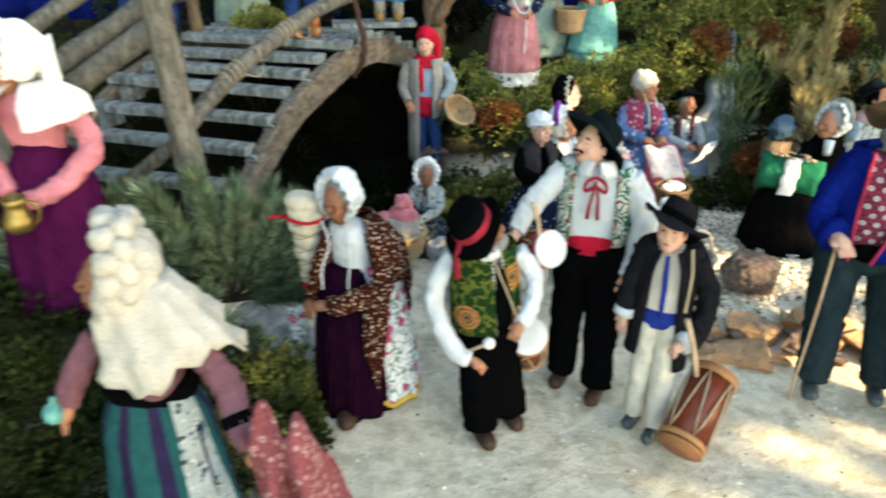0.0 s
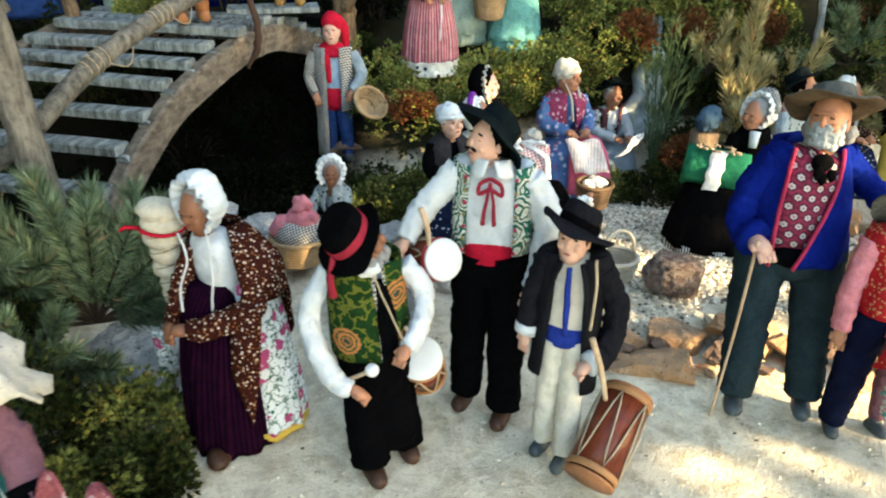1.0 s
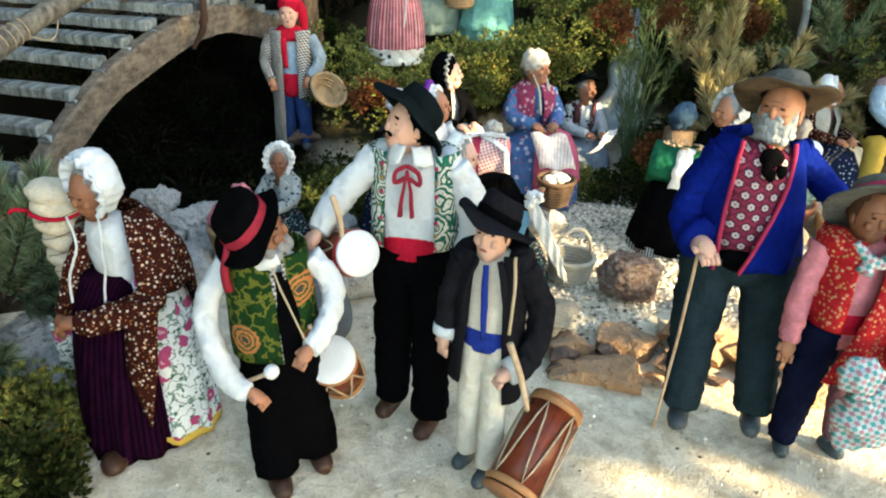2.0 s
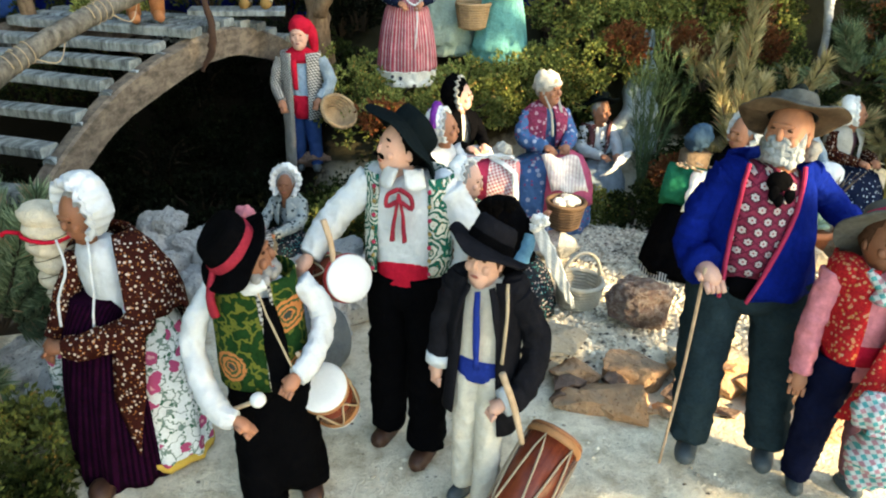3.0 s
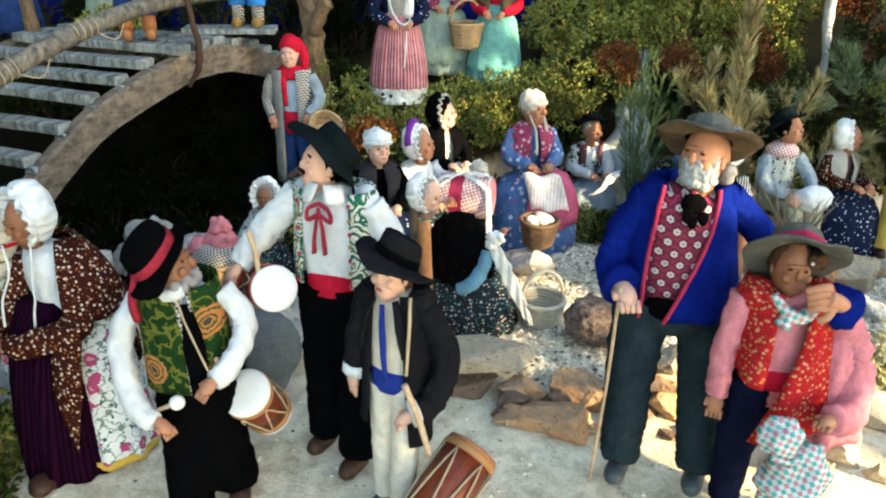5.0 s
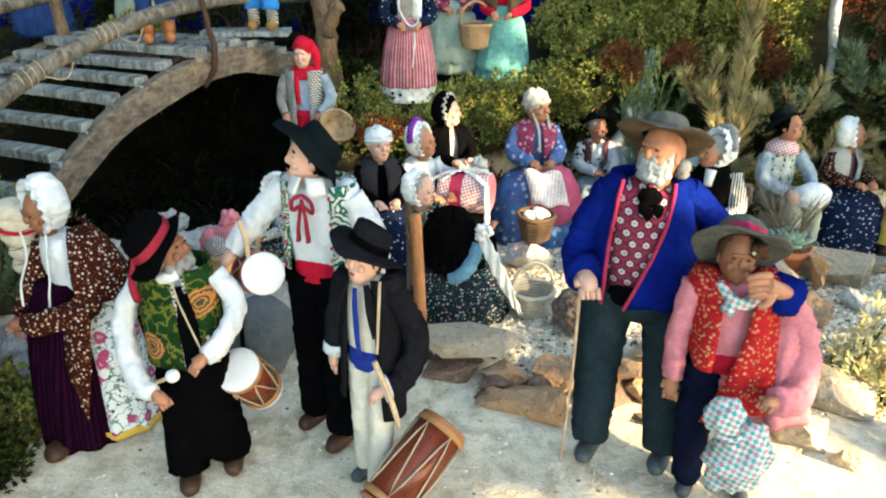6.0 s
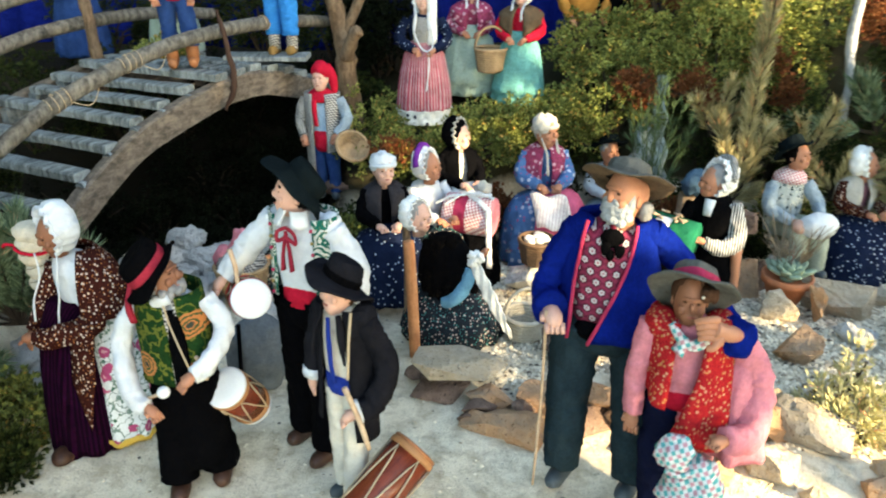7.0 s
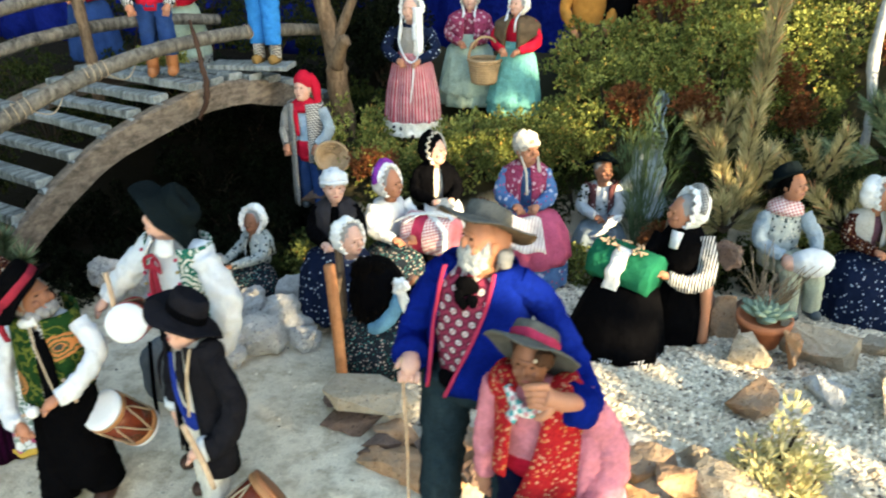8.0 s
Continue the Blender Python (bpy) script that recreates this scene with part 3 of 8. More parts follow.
def bonnet(k, c, r, yaw, mat, puff=1.25, nod=0, ties=None, band=None, frill=1.0):
    c = Vector(c)
    T = rot(0, 0, yaw) @ rot(nod - 14, 0, 0)
    g = puff * r / 1.2
    rs = []
    for rad, dy in ((0.95, -0.02), (1.12, 0.12), (1.20, 0.40), (1.17, 0.72), (1.02, 1.02), (0.70, 1.25), (0.30, 1.34)):
        ring = []
        for j in range(64):
            a = 2 * math.pi * j / 64
            w = 1 + 0.035 * math.sin(16 * a + 0.8 * math.sin(3 * a)) + 0.05 * math.sin(5 * a + dy * 3)
            q = c + T @ Vector((rad * g * w * math.cos(a), dy * g, 0.30 * r + rad * g * w * math.sin(a)))
            ring.append(q + Vector((0, 0, 1)) * r * 0.10 * noise.noise(q * 90))
        rs.append(ring)
    k.rings(rs, mat, True, (False, True))
    rs = []
    for q, (dr, dy) in enumerate(((0.98, 0.25), (1.12 * frill, 0.02), (1.22 * frill, -0.28), (1.13 * frill, -0.26), (0.98, 0.12))):
        ring = []
        for j in range(44):
            a = 2 * math.pi * j / 44
            wv = 1 + (0.05 * math.sin(11 * a) if q in (1, 2, 3) else 0)
            b = -0.28 * math.pi + 1.56 * math.pi * j / 43
            wv = 1 + (0.09 * math.sin(15 * b) if q in (1, 2, 3) else 0)
            ring.append(c + T @ Vector((math.cos(b) * r * dr * wv * 0.95, dy * r + r * 0.09 * math.sin(15 * b), r * 0.12 + math.sin(b) * r * dr * wv)))
        rs.append(ring)
    k.rings(rs, mat, False, (False, False))
    if band:
        k.tube([c + T @ Vector((math.cos(a) * r * 1.02 * puff, r * 0.45, r * 0.32 + math.sin(a) * r * 1.03 * puff)) for a in [math.pi * i / 12 for i in range(13)]], r * 0.26, band, 8, 2)
        k.blob(c + T @ Vector((0, r * 0.95, r * 0.9)), (r * 0.5, r * 0.35, r * 0.5), band, T, 12, 8, 0.3, 120)
    if ties:
        for s in (-1, 1):
            k.tube([c + T @ Vector((s * r * 0.85, -r * 0.3, -r * 0.6)), c + T @ Vector((s * r * 0.62, -r * 0.85, -r * 1.5)), c + T @ Vector((s * r * 0.75, -r * 0.95, -r * 2.7))], [r * 0.10, r * 0.16, r * 0.16], ties, 6, 3, 0.4)


def hat(k, c, rin, rout, h, mat, yaw=0, tilt=(0, 0), bend=0.0, band=None, under=None, droop=0.0, dent=0.25):
    """A felt hat: curved brim and dented crown."""
    c = Vector(c)
    T = rot(0, 0, yaw) @ rot(tilt[0] - 18, tilt[1], 0)
    n = 36

    def ring(r, z, lift=1.0):
        out = []
        for j in range(n):
            a = 2 * math.pi * j / n
            e = (r - rin) / max(rout - rin, 1e-6)
            zz = z + (bend * math.cos(2 * a) - droop + 0.0015 * math.sin(5 * a)) * max(e, 0) ** 1.5 * lift
            out.append(c + T @ Vector((r * math.cos(a), r * 1.06 * math.sin(a), zz)))
        return out

    w = rout - rin
    k.rings([ring(rin * 0.96, 0.0), ring(rin + w * 0.35, -0.0005), ring(rin + w * 0.7, -0.0005), ring(rout - 0.001, 0.0), ring(rout, 0.0012)], under or mat, True, (False, False))
    k.rings([ring(rout, 0.0012), ring(rout - 0.001, 0.0024), ring(rin + w * 0.7, 0.002), ring(rin + w * 0.35, 0.002), ring(rin, 0.003)], mat, True, (False, False))
    k.rings([ring(rin, 0.002), ring(rin * 1.0, h * 0.3), ring(rin * 0.97, h * 0.65), ring(rin * 0.88, h * 0.92), ring(rin * 0.68, h), ring(rin * 0.35, h * (1 - dent))], mat, True, (False, True))
    if band:
        k.rings([ring(rin * 1.02, 0.002), ring(rin * 1.05, 0.004), ring(rin * 1.05, 0.008), ring(rin * 1.01, 0.0095)], band, True, (False, False))


def arm(k, pts, radii, sleeve, skin=None, hand_r=0.008, cuff=None):
    radii = [q * 0.80 for q in radii]
    k.tube(pts, radii, sleeve, 22, 16, 1.0, 0.18, crease=0.21)
    if cuff:
        a, b = Vector(pts[-2]), Vector(pts[-1])
        d = (b - a).normalized()
        k.tube([b - d * 0.006, b + d * 0.002], [radii[-1] * 1.18, radii[-1] * 1.18], cuff, 10, 1)
    if skin:
        a, b = Vector(pts[-2]), Vector(pts[-1])
        d = (b - a).normalized()
        q = d.to_track_quat("Y", "Z").to_matrix()
        k.blob(b + d * hand_r * 0.8, (hand_r * 0.8, hand_r * 1.15, hand_r * 0.6), skin, q, 10, 7)
        for f in range(4):
            o = q @ Vector((hand_r * (f - 1.5) * 0.42, hand_r * 1.5, -hand_r * 0.1))
            k.tube([b + o, b + o + d * hand_r * 0.55 - Vector((0, 0, hand_r * 0.35))], [hand_r * 0.24, hand_r * 0.18], skin, 6, 1)
        k.tube([b + q @ Vector((hand_r * 0.7, hand_r * 0.5, 0)), b + q @ Vector((hand_r * 0.95, hand_r * 1.25, hand_r * 0.1))], [hand_r * 0.26, hand_r * 0.2], skin, 6, 1)


def legs(k, mat, pairs, r0, r1, shoe=None, shoe_len=0.024, yaw=0, foot_r=0.0085):
    """pairs: (hip, knee, ankle) of each leg."""
    d = fdir(yaw)
    for hip, knee, ankle in pairs:
        k.tube([hip, knee, ankle], [r0, (r0 + r1) / 2 * 0.95, r1], mat, 20, 16, 1.0, 0.12, crease=0.14)
        if shoe:
            a = Vector((ankle[0], ankle[1], foot_r * 0.85 + ankle[2] - 0.012 if ankle[2] > 0.03 else foot_r * 0.85))
            k.tube([a - d * 0.006, a + d * shoe_len * 0.3, a + d * shoe_len * 0.75, a + d * shoe_len], [foot_r * 1.0, foot_r * 1.05, foot_r * 0.95, foot_r * 0.5], shoe, 10, 3, 0.8)
            k.tube([a, Vector(ankle) + Vector((0, 0, 0.004))], [foot_r * 0.8, foot_r * 0.85], shoe, 8, 1)


def torso(k, mat, z0, z1, c=(0, 0), w0=0.023, w1=0.034, depth=0.66, yaw=0, chest=None, lean=(0, 0)):
    h = z1 - z0
    chest = chest or (w0 + w1) / 2 * 1.12
    k.rev((c[0], c[1], z0), [(w0, 0), (w0 * 1.08, h * 0.2), (chest, h * 0.5), (w1, h * 0.78), (w1 * 0.86, h * 0.92), (w1 * 0.45, h)], mat, 26, 1.0, depth, 0, 0, yaw, lean=lean)


def gown(k, mat, r0, r1, z1, c=(0, 0), folds=13, amp=0.05, sx=1.0, sy=1.0, z0=0.0, belly=1.0, lean=(0, 0), seed=0.0):
    h = z1 - z0
    prof = [(r0 * 0.97, 0.0), (r0, h * 0.06), (r0 * 0.96 * belly, h * 0.3), (r0 * 0.86 * belly, h * 0.55), (r0 * 0.68 + r1 * 0.12, h * 0.8), (r1 * 1.15, h * 0.95), (r1, h)]
    k.rev((c[0], c[1], z0), prof, mat, 64, sx, sy, folds, amp, 0, lean=lean, seed=seed)


def apron(k, mat, r0, r1, z0, z1, yaw, arc=110, c=(0, 0), sx=1.0, sy=1.0, proud=0.002):
    n, m = 14, 9
    grid = []
    for i in range(m + 1):
        t = i / m
        z = z1 + (z0 - z1) * t
        r = r1 + (r0 - r1) * t ** 0.75 + proud
        row = []
        for j in range(n + 1):
            a = radians(yaw - 90 - arc / 2 * (0.55 + 0.45 * t) + arc * (0.55 + 0.45 * t) * j / n)
            rr = r * (1 + 0.035 * t * math.sin(j * 1.9))
            row.append((c[0] + rr * sx * math.cos(a), c[1] + rr * sy * math.sin(a), z))
        grid.append(row)
    k.sheet(grid, mat, -0.0012)


def shawl(k, mat, z_top, z_tip, yaw, w=0.036, back=True, c=(0, 0), front=0.5, depth=0.8, lean=(0, 0), gap=26):
    """A triangular shawl round the shoulders, the tip behind, the ends crossed in front."""
    n, m = 40, 8
    grid = []
    for i in range(m + 1):
        t = i / m
        row = []
        for j in range(n + 1):
            a = 2 * math.pi * j / n - math.pi
            turn = radians(yaw + 90) + a * (1 - gap / 360)
            hang = (0.45 + 0.55 * max(0.0, math.cos(a)) ** 1.2) if back else 0.55
            hang += front * max(0.0, -math.cos(a)) ** 4
            zz = z_top - (z_top - z_tip) * hang * t
            rr = w * (0.42 + 0.75 * min(1.0, t * 2.2) ** 0.6 + 0.12 * t) * (1 + 0.035 * math.sin(j * 1.3) * t)
            row.append((c[0] + rr * math.cos(turn) + lean[0] * (1 - t), c[1] + depth * rr * math.sin(turn) + lean[1] * (1 - t), zz))
        grid.append(row)
    k.sheet(grid, mat, 0.0012)


def doll(name, k, x, y, z, label, group="dolls of the village scene", rz=0.0, slim=0.9, tall=1.0, lean=(0.0, 0.0), size=1.0):
    out = []
    for p in k.v:
        p = Vector(p)
        out.append(p + noise.noise_vector(p * 42) * 0.0011 + noise.noise_vector(p * 115) * 0.0006)
    k.v = [((p[0] * slim + lean[0] * p[2]) * size, (p[1] * slim + lean[1] * p[2]) * size, p[2] * tall * size) for p in out]
    return thing(name, k, pose(x, y, z, 0, 0, rz), label, "doll", group)

# ---- ground, bank, backdrop ----
def step(a, b, x):
    t = min(1.0, max(0.0, (x - a) / (b - a)))
    return t * t * (3 - 2 * t)


def sink(y):
    """The ground falls a little towards the bank."""
    return 0.12 * (min(max(y, 0.74), 1.2) - 0.74)


def height(x, y):
    """Flat sand in front, a mossy bank behind, a mound under the bridge's foot."""
    h = 0.004 * noise.noise(Vector((x * 9, y * 9, 0))) + 0.002 * noise.noise(Vector((x * 30, y * 30, 3)))
    h -= sink(y)
    right = step(-0.08, 0.02, x)
    foot = 1.13 + 0.16 * step(0.16, 0.32, x)
    bank = 0.17 * step(foot, foot + 0.12, y) + 0.10 * step(1.36, 1.58, y)
    left = 0.24 * step(1.30, 1.45, y)
    h += right * bank + (1 - right) * left
    h += 0.10 * step(0.44, 0.6, x) * step(1.35, 1.65, y)
    h += 0.085 * step(-0.24, -0.36, x) * step(0.40, 0.58, y) * step(0.95, 0.80, y)
    h += 0.012 * step(0.22, 0.30, x) * step(0.69, 0.74, y) * (1 - step(1.0, 1.2, y))
    return h


def spread(a, b, n, far):
    inner = [a + (b - a) * i / n for i in range(n + 1)]
    out = [0.15, 0.5, 1.5, 5, 15, far]
    return [a - d for d in reversed(out)] + inner + [b + d for d in out]


k = Kit()
xs, ys = spread(-0.75, 1.25, 170, 60), spread(-0.1, 1.8, 165, 60)
k.v = [(x, y, height(x, y)) for y in ys for x in xs]
w = len(xs)
k.f = [(j * w + i, j * w + i + 1, (j + 1) * w + i + 1, (j + 1) * w + i) for j in range(len(ys) - 1) for i in range(w - 1)]
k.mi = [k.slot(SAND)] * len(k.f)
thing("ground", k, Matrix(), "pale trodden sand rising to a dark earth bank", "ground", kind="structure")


def backdrop():
    k = Kit()
    grid = []
    for i in range(9):
        row = []
        for j in range(121):
            x = -1.4 + 2.0 * j / 120
            f = 0.012 * math.sin(x * 62) + 0.006 * math.sin(x * 149 + 1)
            row.append((x, 1.74 + f, 0.78 - 0.62 * i / 8))
        grid.append(row)
    k.sheet(grid, BACKCLOTH, 0.0015)
    thing("backdrop", k, Matrix(), "deep blue cloth hung in folds behind the bank", "backdrop", kind="structure")


backdrop()


def sky_screen():
    """Unseen hedge-like wall, added to block low sky light behind and on the left."""
    k = Kit()
    pts = [(-1.9, -1.2), (-1.9, 1.2), (-1.5, 2.3), (0.0, 2.7), (1.8, 2.6), (2.6, 1.9)]
    rs = []
    for z in [0.0, 0.6, 1.2, 1.8, 2.4, 3.0]:
        ring = []
        for (x0, y0), (x1, y1) in zip(pts, pts[1:]):
            for i in range(12):
                p = Vector((x0 + (x1 - x0) * i / 12, y0 + (y1 - y0) * i / 12, z))
                n = 0.12 * noise.noise(p * 3) + 0.06 * noise.noise(p * 9)
                ring.append(p + Vector((n, n, 0.1 * n)))
        rs.append(ring)
    k.rings(rs, SCREEN_GREEN, False)
    k.rings([[p + Vector((-0.5 if p.x < -1 else 0, 0.5 if p.y > 1.3 else 0, 0)) for p in r] for r in reversed(rs)], SCREEN_GREEN, False)
    thing("hedge_backdrop", k, Matrix(), "unseen tall dark green screen added to block sky light", "hedge", kind="structure")


sky_screen()


# ---- stones ----
def stone(x, y, sx, sy, sz, mat, label, rz=0, z=None, tilt=(0, 0), seed=1, name="stone", flat=False, n=11):
    rr = random.Random(seed)
    bm = bmesh.new()
    for i in range(n):
        a, t = rr.uniform(0, 2 * math.pi), rr.uniform(-1, 1)
        q = math.sqrt(1 - t * t)
        p = Vector((q * math.cos(a), q * math.sin(a), t))
        m = max(abs(p.x), abs(p.y), abs(p.z))
        p = p * (0.55 + 0.45 / m * 0.75)
        bm.verts.new((p.x * sx / 2, p.y * sy / 2, p.z * sz / 2))
    bmesh.ops.convex_hull(bm, input=bm.verts)
    for v in [v for v in bm.verts if not v.link_faces]:
        bm.verts.remove(v)
    bmesh.ops.triangulate(bm, faces=bm.faces)
    bmesh.ops.subdivide_edges(bm, edges=bm.edges, cuts=4, use_grid_fill=True)
    s = min(sx, sy, sz)
    for v in bm.verts:
        v.co += v.co.normalized() * s * ((0.08 if flat else 0.03) * noise.noise(v.co * (2.2 / s) + Vector((seed, 0, 0))) + (0.07 if flat else 0.05) * noise.noise(v.co * (6 / s)) + 0.04 * noise.noise(v.co * (16 / s)))
    me = bpy.data.meshes.new(name)
    bm.to_mesh(me)
    bm.free()
    me.materials.append(mat)
    if not flat:
        for p in me.polygons:
            p.use_smooth = False
    low = min(((rot(tilt[0], tilt[1], 0) @ v.co).z for v in me.vertices))
    ob = new(name, me)
    base = (height(x, y) if z is None else z) - low - 0.12 * sz * (z is None)
    ob.matrix_world = pose(x, y, base, tilt[0], tilt[1], rz)
    return tagged(ob, label, "stone", "stones of the scene")


OCH, GRY, BRN, TAN = "rough ochre stone on the gravel", "rounded grey stone on the sand", "dark brown stone on the gravel", "pale tan stone on the gravel"
# the low edge of flat stones
stone(0.262, 0.722, 0.125, 0.075, 0.020, STONE_TAN, "flat tan slab lying on smaller stones", 8, 0.026, (3, 0), 3)
stone(0.245, 0.712, 0.085, 0.055, 0.030, STONE_BROWN, "dark brown stone under a slab", 15, None, (0, 0), 4)
stone(0.300, 0.700, 0.06, 0.045, 0.028, STONE_OCHRE, OCH, -10, None, (0, 4), 5)
stone(0.362, 0.705, 0.082, 0.055, 0.046, STONE_OCHRE, "squared ochre stone with a grey top", -3, None, (0, 0), 6)
stone(0.318, 0.652, 0.11, 0.055, 0.020, STONE_OCHRE, "flat ochre stone lying on the sand", -18, None, (4, 0), 7)
stone(0.405, 0.672, 0.07, 0.05, 0.034, STONE_BROWN, BRN, 20, None, (0, 0), 8)
stone(0.447, 0.690, 0.07, 0.05, 0.04, STONE_OCHRE, OCH, 5, None, (0, 0), 9)
stone(0.500, 0.680, 0.075, 0.05, 0.035, STONE_BROWN, BRN, -15, None, (0, 0), 10)
stone(0.455, 0.745, 0.06, 0.05, 0.03, STONE_TAN, TAN, 30, None, (0, 0), 11)
stone(0.545, 0.715, 0.07, 0.05, 0.035, STONE_OCHRE, OCH, 12, None, (0, 0), 12)
stone(0.568, 0.640, 0.085, 0.045, 0.045, STONE_TAN, "sunlit tan stone on the sand", -38, None, (0, 18), 13)
stone(0.622, 0.690, 0.10, 0.06, 0.05, STONE_TAN, "large sunlit tan stone", -20, None, (0, 10), 14)
stone(0.680, 0.640, 0.085, 0.06, 0.05, STONE_TAN, "large sunlit tan stone", 25, None, (0, 0), 15)
stone(0.735, 0.680, 0.09, 0.07, 0.05, STONE_TAN, TAN, 10, None, (0, 0), 16)
stone(0.520, 0.625, 0.05, 0.035, 0.025, STONE_OCHRE, OCH, 40, None, (0, 0), 17)
stone(0.338, 0.660, 0.105, 0.060, 0.030, STONE_OCHRE, "flat ochre stone lying on the sand", -22, None, (6, 4), 41, n=9)
stone(0.292, 0.692, 0.080, 0.052, 0.036, STONE_BROWN, "dark brown stone under a slab", 12, None, (0, 0), 42, n=9)
stone(0.425, 0.700, 0.080, 0.055, 0.050, STONE_OCHRE, OCH, -8, None, (0, 0), 43, n=9)
stone(0.478, 0.672, 0.075, 0.050, 0.046, STONE_OCHRE, OCH, 14, None, (0, 6), 44, n=9)
stone(0.530, 0.655, 0.070, 0.050, 0.042, STONE_OCHRE, OCH, -20, None, (0, 0), 45, n=9)
stone(0.572, 0.690, 0.080, 0.055, 0.048, STONE_OCHRE, OCH, 24, None, (0, 0), 46, n=9)
for i, (x, y, d, h, mt) in enumerate(((0.285, 0.665, 0.035, 0.018, STONE_BROWN), (0.335, 0.690, 0.04, 0.028, STONE_BROWN), (0.375, 0.655, 0.03, 0.018, STONE_OCHRE), (0.430, 0.655, 0.04, 0.022, STONE_BROWN), (0.475, 0.655, 0.045, 0.026, STONE_OCHRE), (0.410, 0.715, 0.05, 0.04, STONE_TAN), (0.215, 0.735, 0.035, 0.022, STONE_BROWN), (0.59, 0.735, 0.04, 0.022, STONE_TAN), (0.655, 0.62, 0.04, 0.028, STONE_OCHRE), (0.60, 0.605, 0.035, 0.02, STONE_TAN))):
    stone(x, y, d, d * 0.75, h, mt, "small rough stone in the stone edging", i * 53, None, (0, 0), 120 + i)
# stones on the gravel
stone(0.390, 0.800, 0.088, 0.062, 0.070, STONE_PURPLE, "dark brown notched stone on the gravel", -12, None, (0, 8), 18, n=30)
stone(0.338, 0.984, 0.100, 0.075, 0.066, STONE_GREY, "flat grey stone under a basket", 10, None, (0, 0), 19)
stone(0.318, 0.870, 0.04, 0.03, 0.015, STONE_TAN, TAN, 0, None, (0, 0), 20)
stone(0.652, 0.852, 0.064, 0.054, 0.064, STONE_OCHRE, "blocky ochre stone on the gravel", -10, None, (0, 0), 21)
stone(0.660, 0.978, 0.076, 0.05, 0.056, STONE_TAN, "squared pale stone in front of a flower pot", -8, None, (0, 0), 22)
stone(0.757, 1.000, 0.150, 0.060, 0.072, STONE_TAN, "long tan stone like a log", -14, None, (0, 8), 23)
stone(0.706, 0.972, 0.05, 0.05, 0.064, STONE_OCHRE, OCH, 20, None, (0, 20), 24)
stone(0.735, 0.905, 0.07, 0.045, 0.04, STONE_GREY, "grey stone on the gravel", -25, None, (0, 0), 25)
stone(0.800, 0.905, 0.15, 0.10, 0.075, STONE_TAN, "large pale stone on the gravel", 15, None, (0, -8), 26)
stone(0.840, 0.960, 0.10, 0.07, 0.05, STONE_TAN, TAN, 30, None, (0, 0), 27)
stone(0.640, 1.040, 0.05, 0.045, 0.09, STONE_OCHRE, "upright ochre stone beside the lace maker", 5, None, (0, 0), 28)
stone(0.630, 1.110, 0.075, 0.05, 0.10, STONE_BROWN, "brown stone in the bank", 15, None, (0, 0), 29)
stone(0.615, 1.050, 0.04, 0.04, 0.045, STONE_BROWN, BRN, 15, None, (0, 0), 30)
stone(0.672, 1.095, 0.05, 0.04, 0.065, STONE_BROWN, BRN, -15, None, (0, 0), 31)
stone(0.635, 1.105, 0.05, 0.04, 0.045, STONE_BROWN, BRN, 0, 0.048, (0, 0), 32)
stone(0.716, 1.165, 0.08, 0.07, 0.060, STONE_GREY, "grey stone used as a seat", 0, None, (0, 0), 33)
stone(0.830, 1.060, 0.06, 0.05, 0.04, STONE_TAN, TAN, 10, None, (0, 0), 34)
stone(0.530, 0.740, 0.05, 0.04, 0.02, STONE_GREY, "grey stone on the gravel", 10, None, (0, 0), 35)
# boulders at the mouth of the arch
for i, (x, y, d, h) in enumerate(((0.078, 0.826, 0.066, 0.056), (0.100, 0.880, 0.050, 0.044), (0.055, 0.870, 0.048, 0.042), (0.020, 0.905, 0.055, 0.05), (-0.105, 0.87, 0.052, 0.045),
                                  (-0.085, 0.930, 0.05, 0.045), (-0.130, 0.905, 0.05, 0.04), (0.045, 0.945, 0.042, 0.036), (-0.010, 0.955, 0.045, 0.04), (0.085, 0.935, 0.045, 0.04), (-0.165, 0.93, 0.045, 0.04), (-0.205, 0.70, 0.10, 0.05), (-0.165, 0.655, 0.08, 0.045), (-0.235, 0.65, 0.08, 0.04), (0.010, 0.80, 0.06, 0.05), (0.045, 0.815, 0.055, 0.05), (0.125, 0.85, 0.045, 0.035), (0.06, 0.785, 0.04, 0.03), (0.115, 0.955, 0.045, 0.04))):
    stone(x, y, d, d * 0.85, h, STONE_GREY, GRY, i * 37, None, (0, 0), 50 + i, "boulder", True, 60)


for i, (x, y, z, d) in enumerate(((-0.190, 0.950, -0.012, 0.060), (-0.146, 0.958, -0.010, 0.058), (-0.152, 0.905, -0.008, 0.055), (-0.198, 1.000, 0.000, 0.058), (-0.122, 0.985, -0.006, 0.052), (-0.092, 0.985, -0.012, 0.050), (-0.172, 0.985, 0.020, 0.046), (-0.225, 0.915, -0.006, 0.056), (-0.108, 0.930, -0.012, 0.050), (0.052, 0.962, -0.012, 0.054), (0.075, 0.885, -0.006, 0.056), (0.030, 0.795, 0.0, 0.060), (0.058, 0.752, 0.0, 0.050))):
    stone(x, y, d, d * 0.85, d * 0.8, STONE_GREY, GRY, i * 41, z, (0, 10 * (i % 3)), 170 + i, "boulder", True, 60)


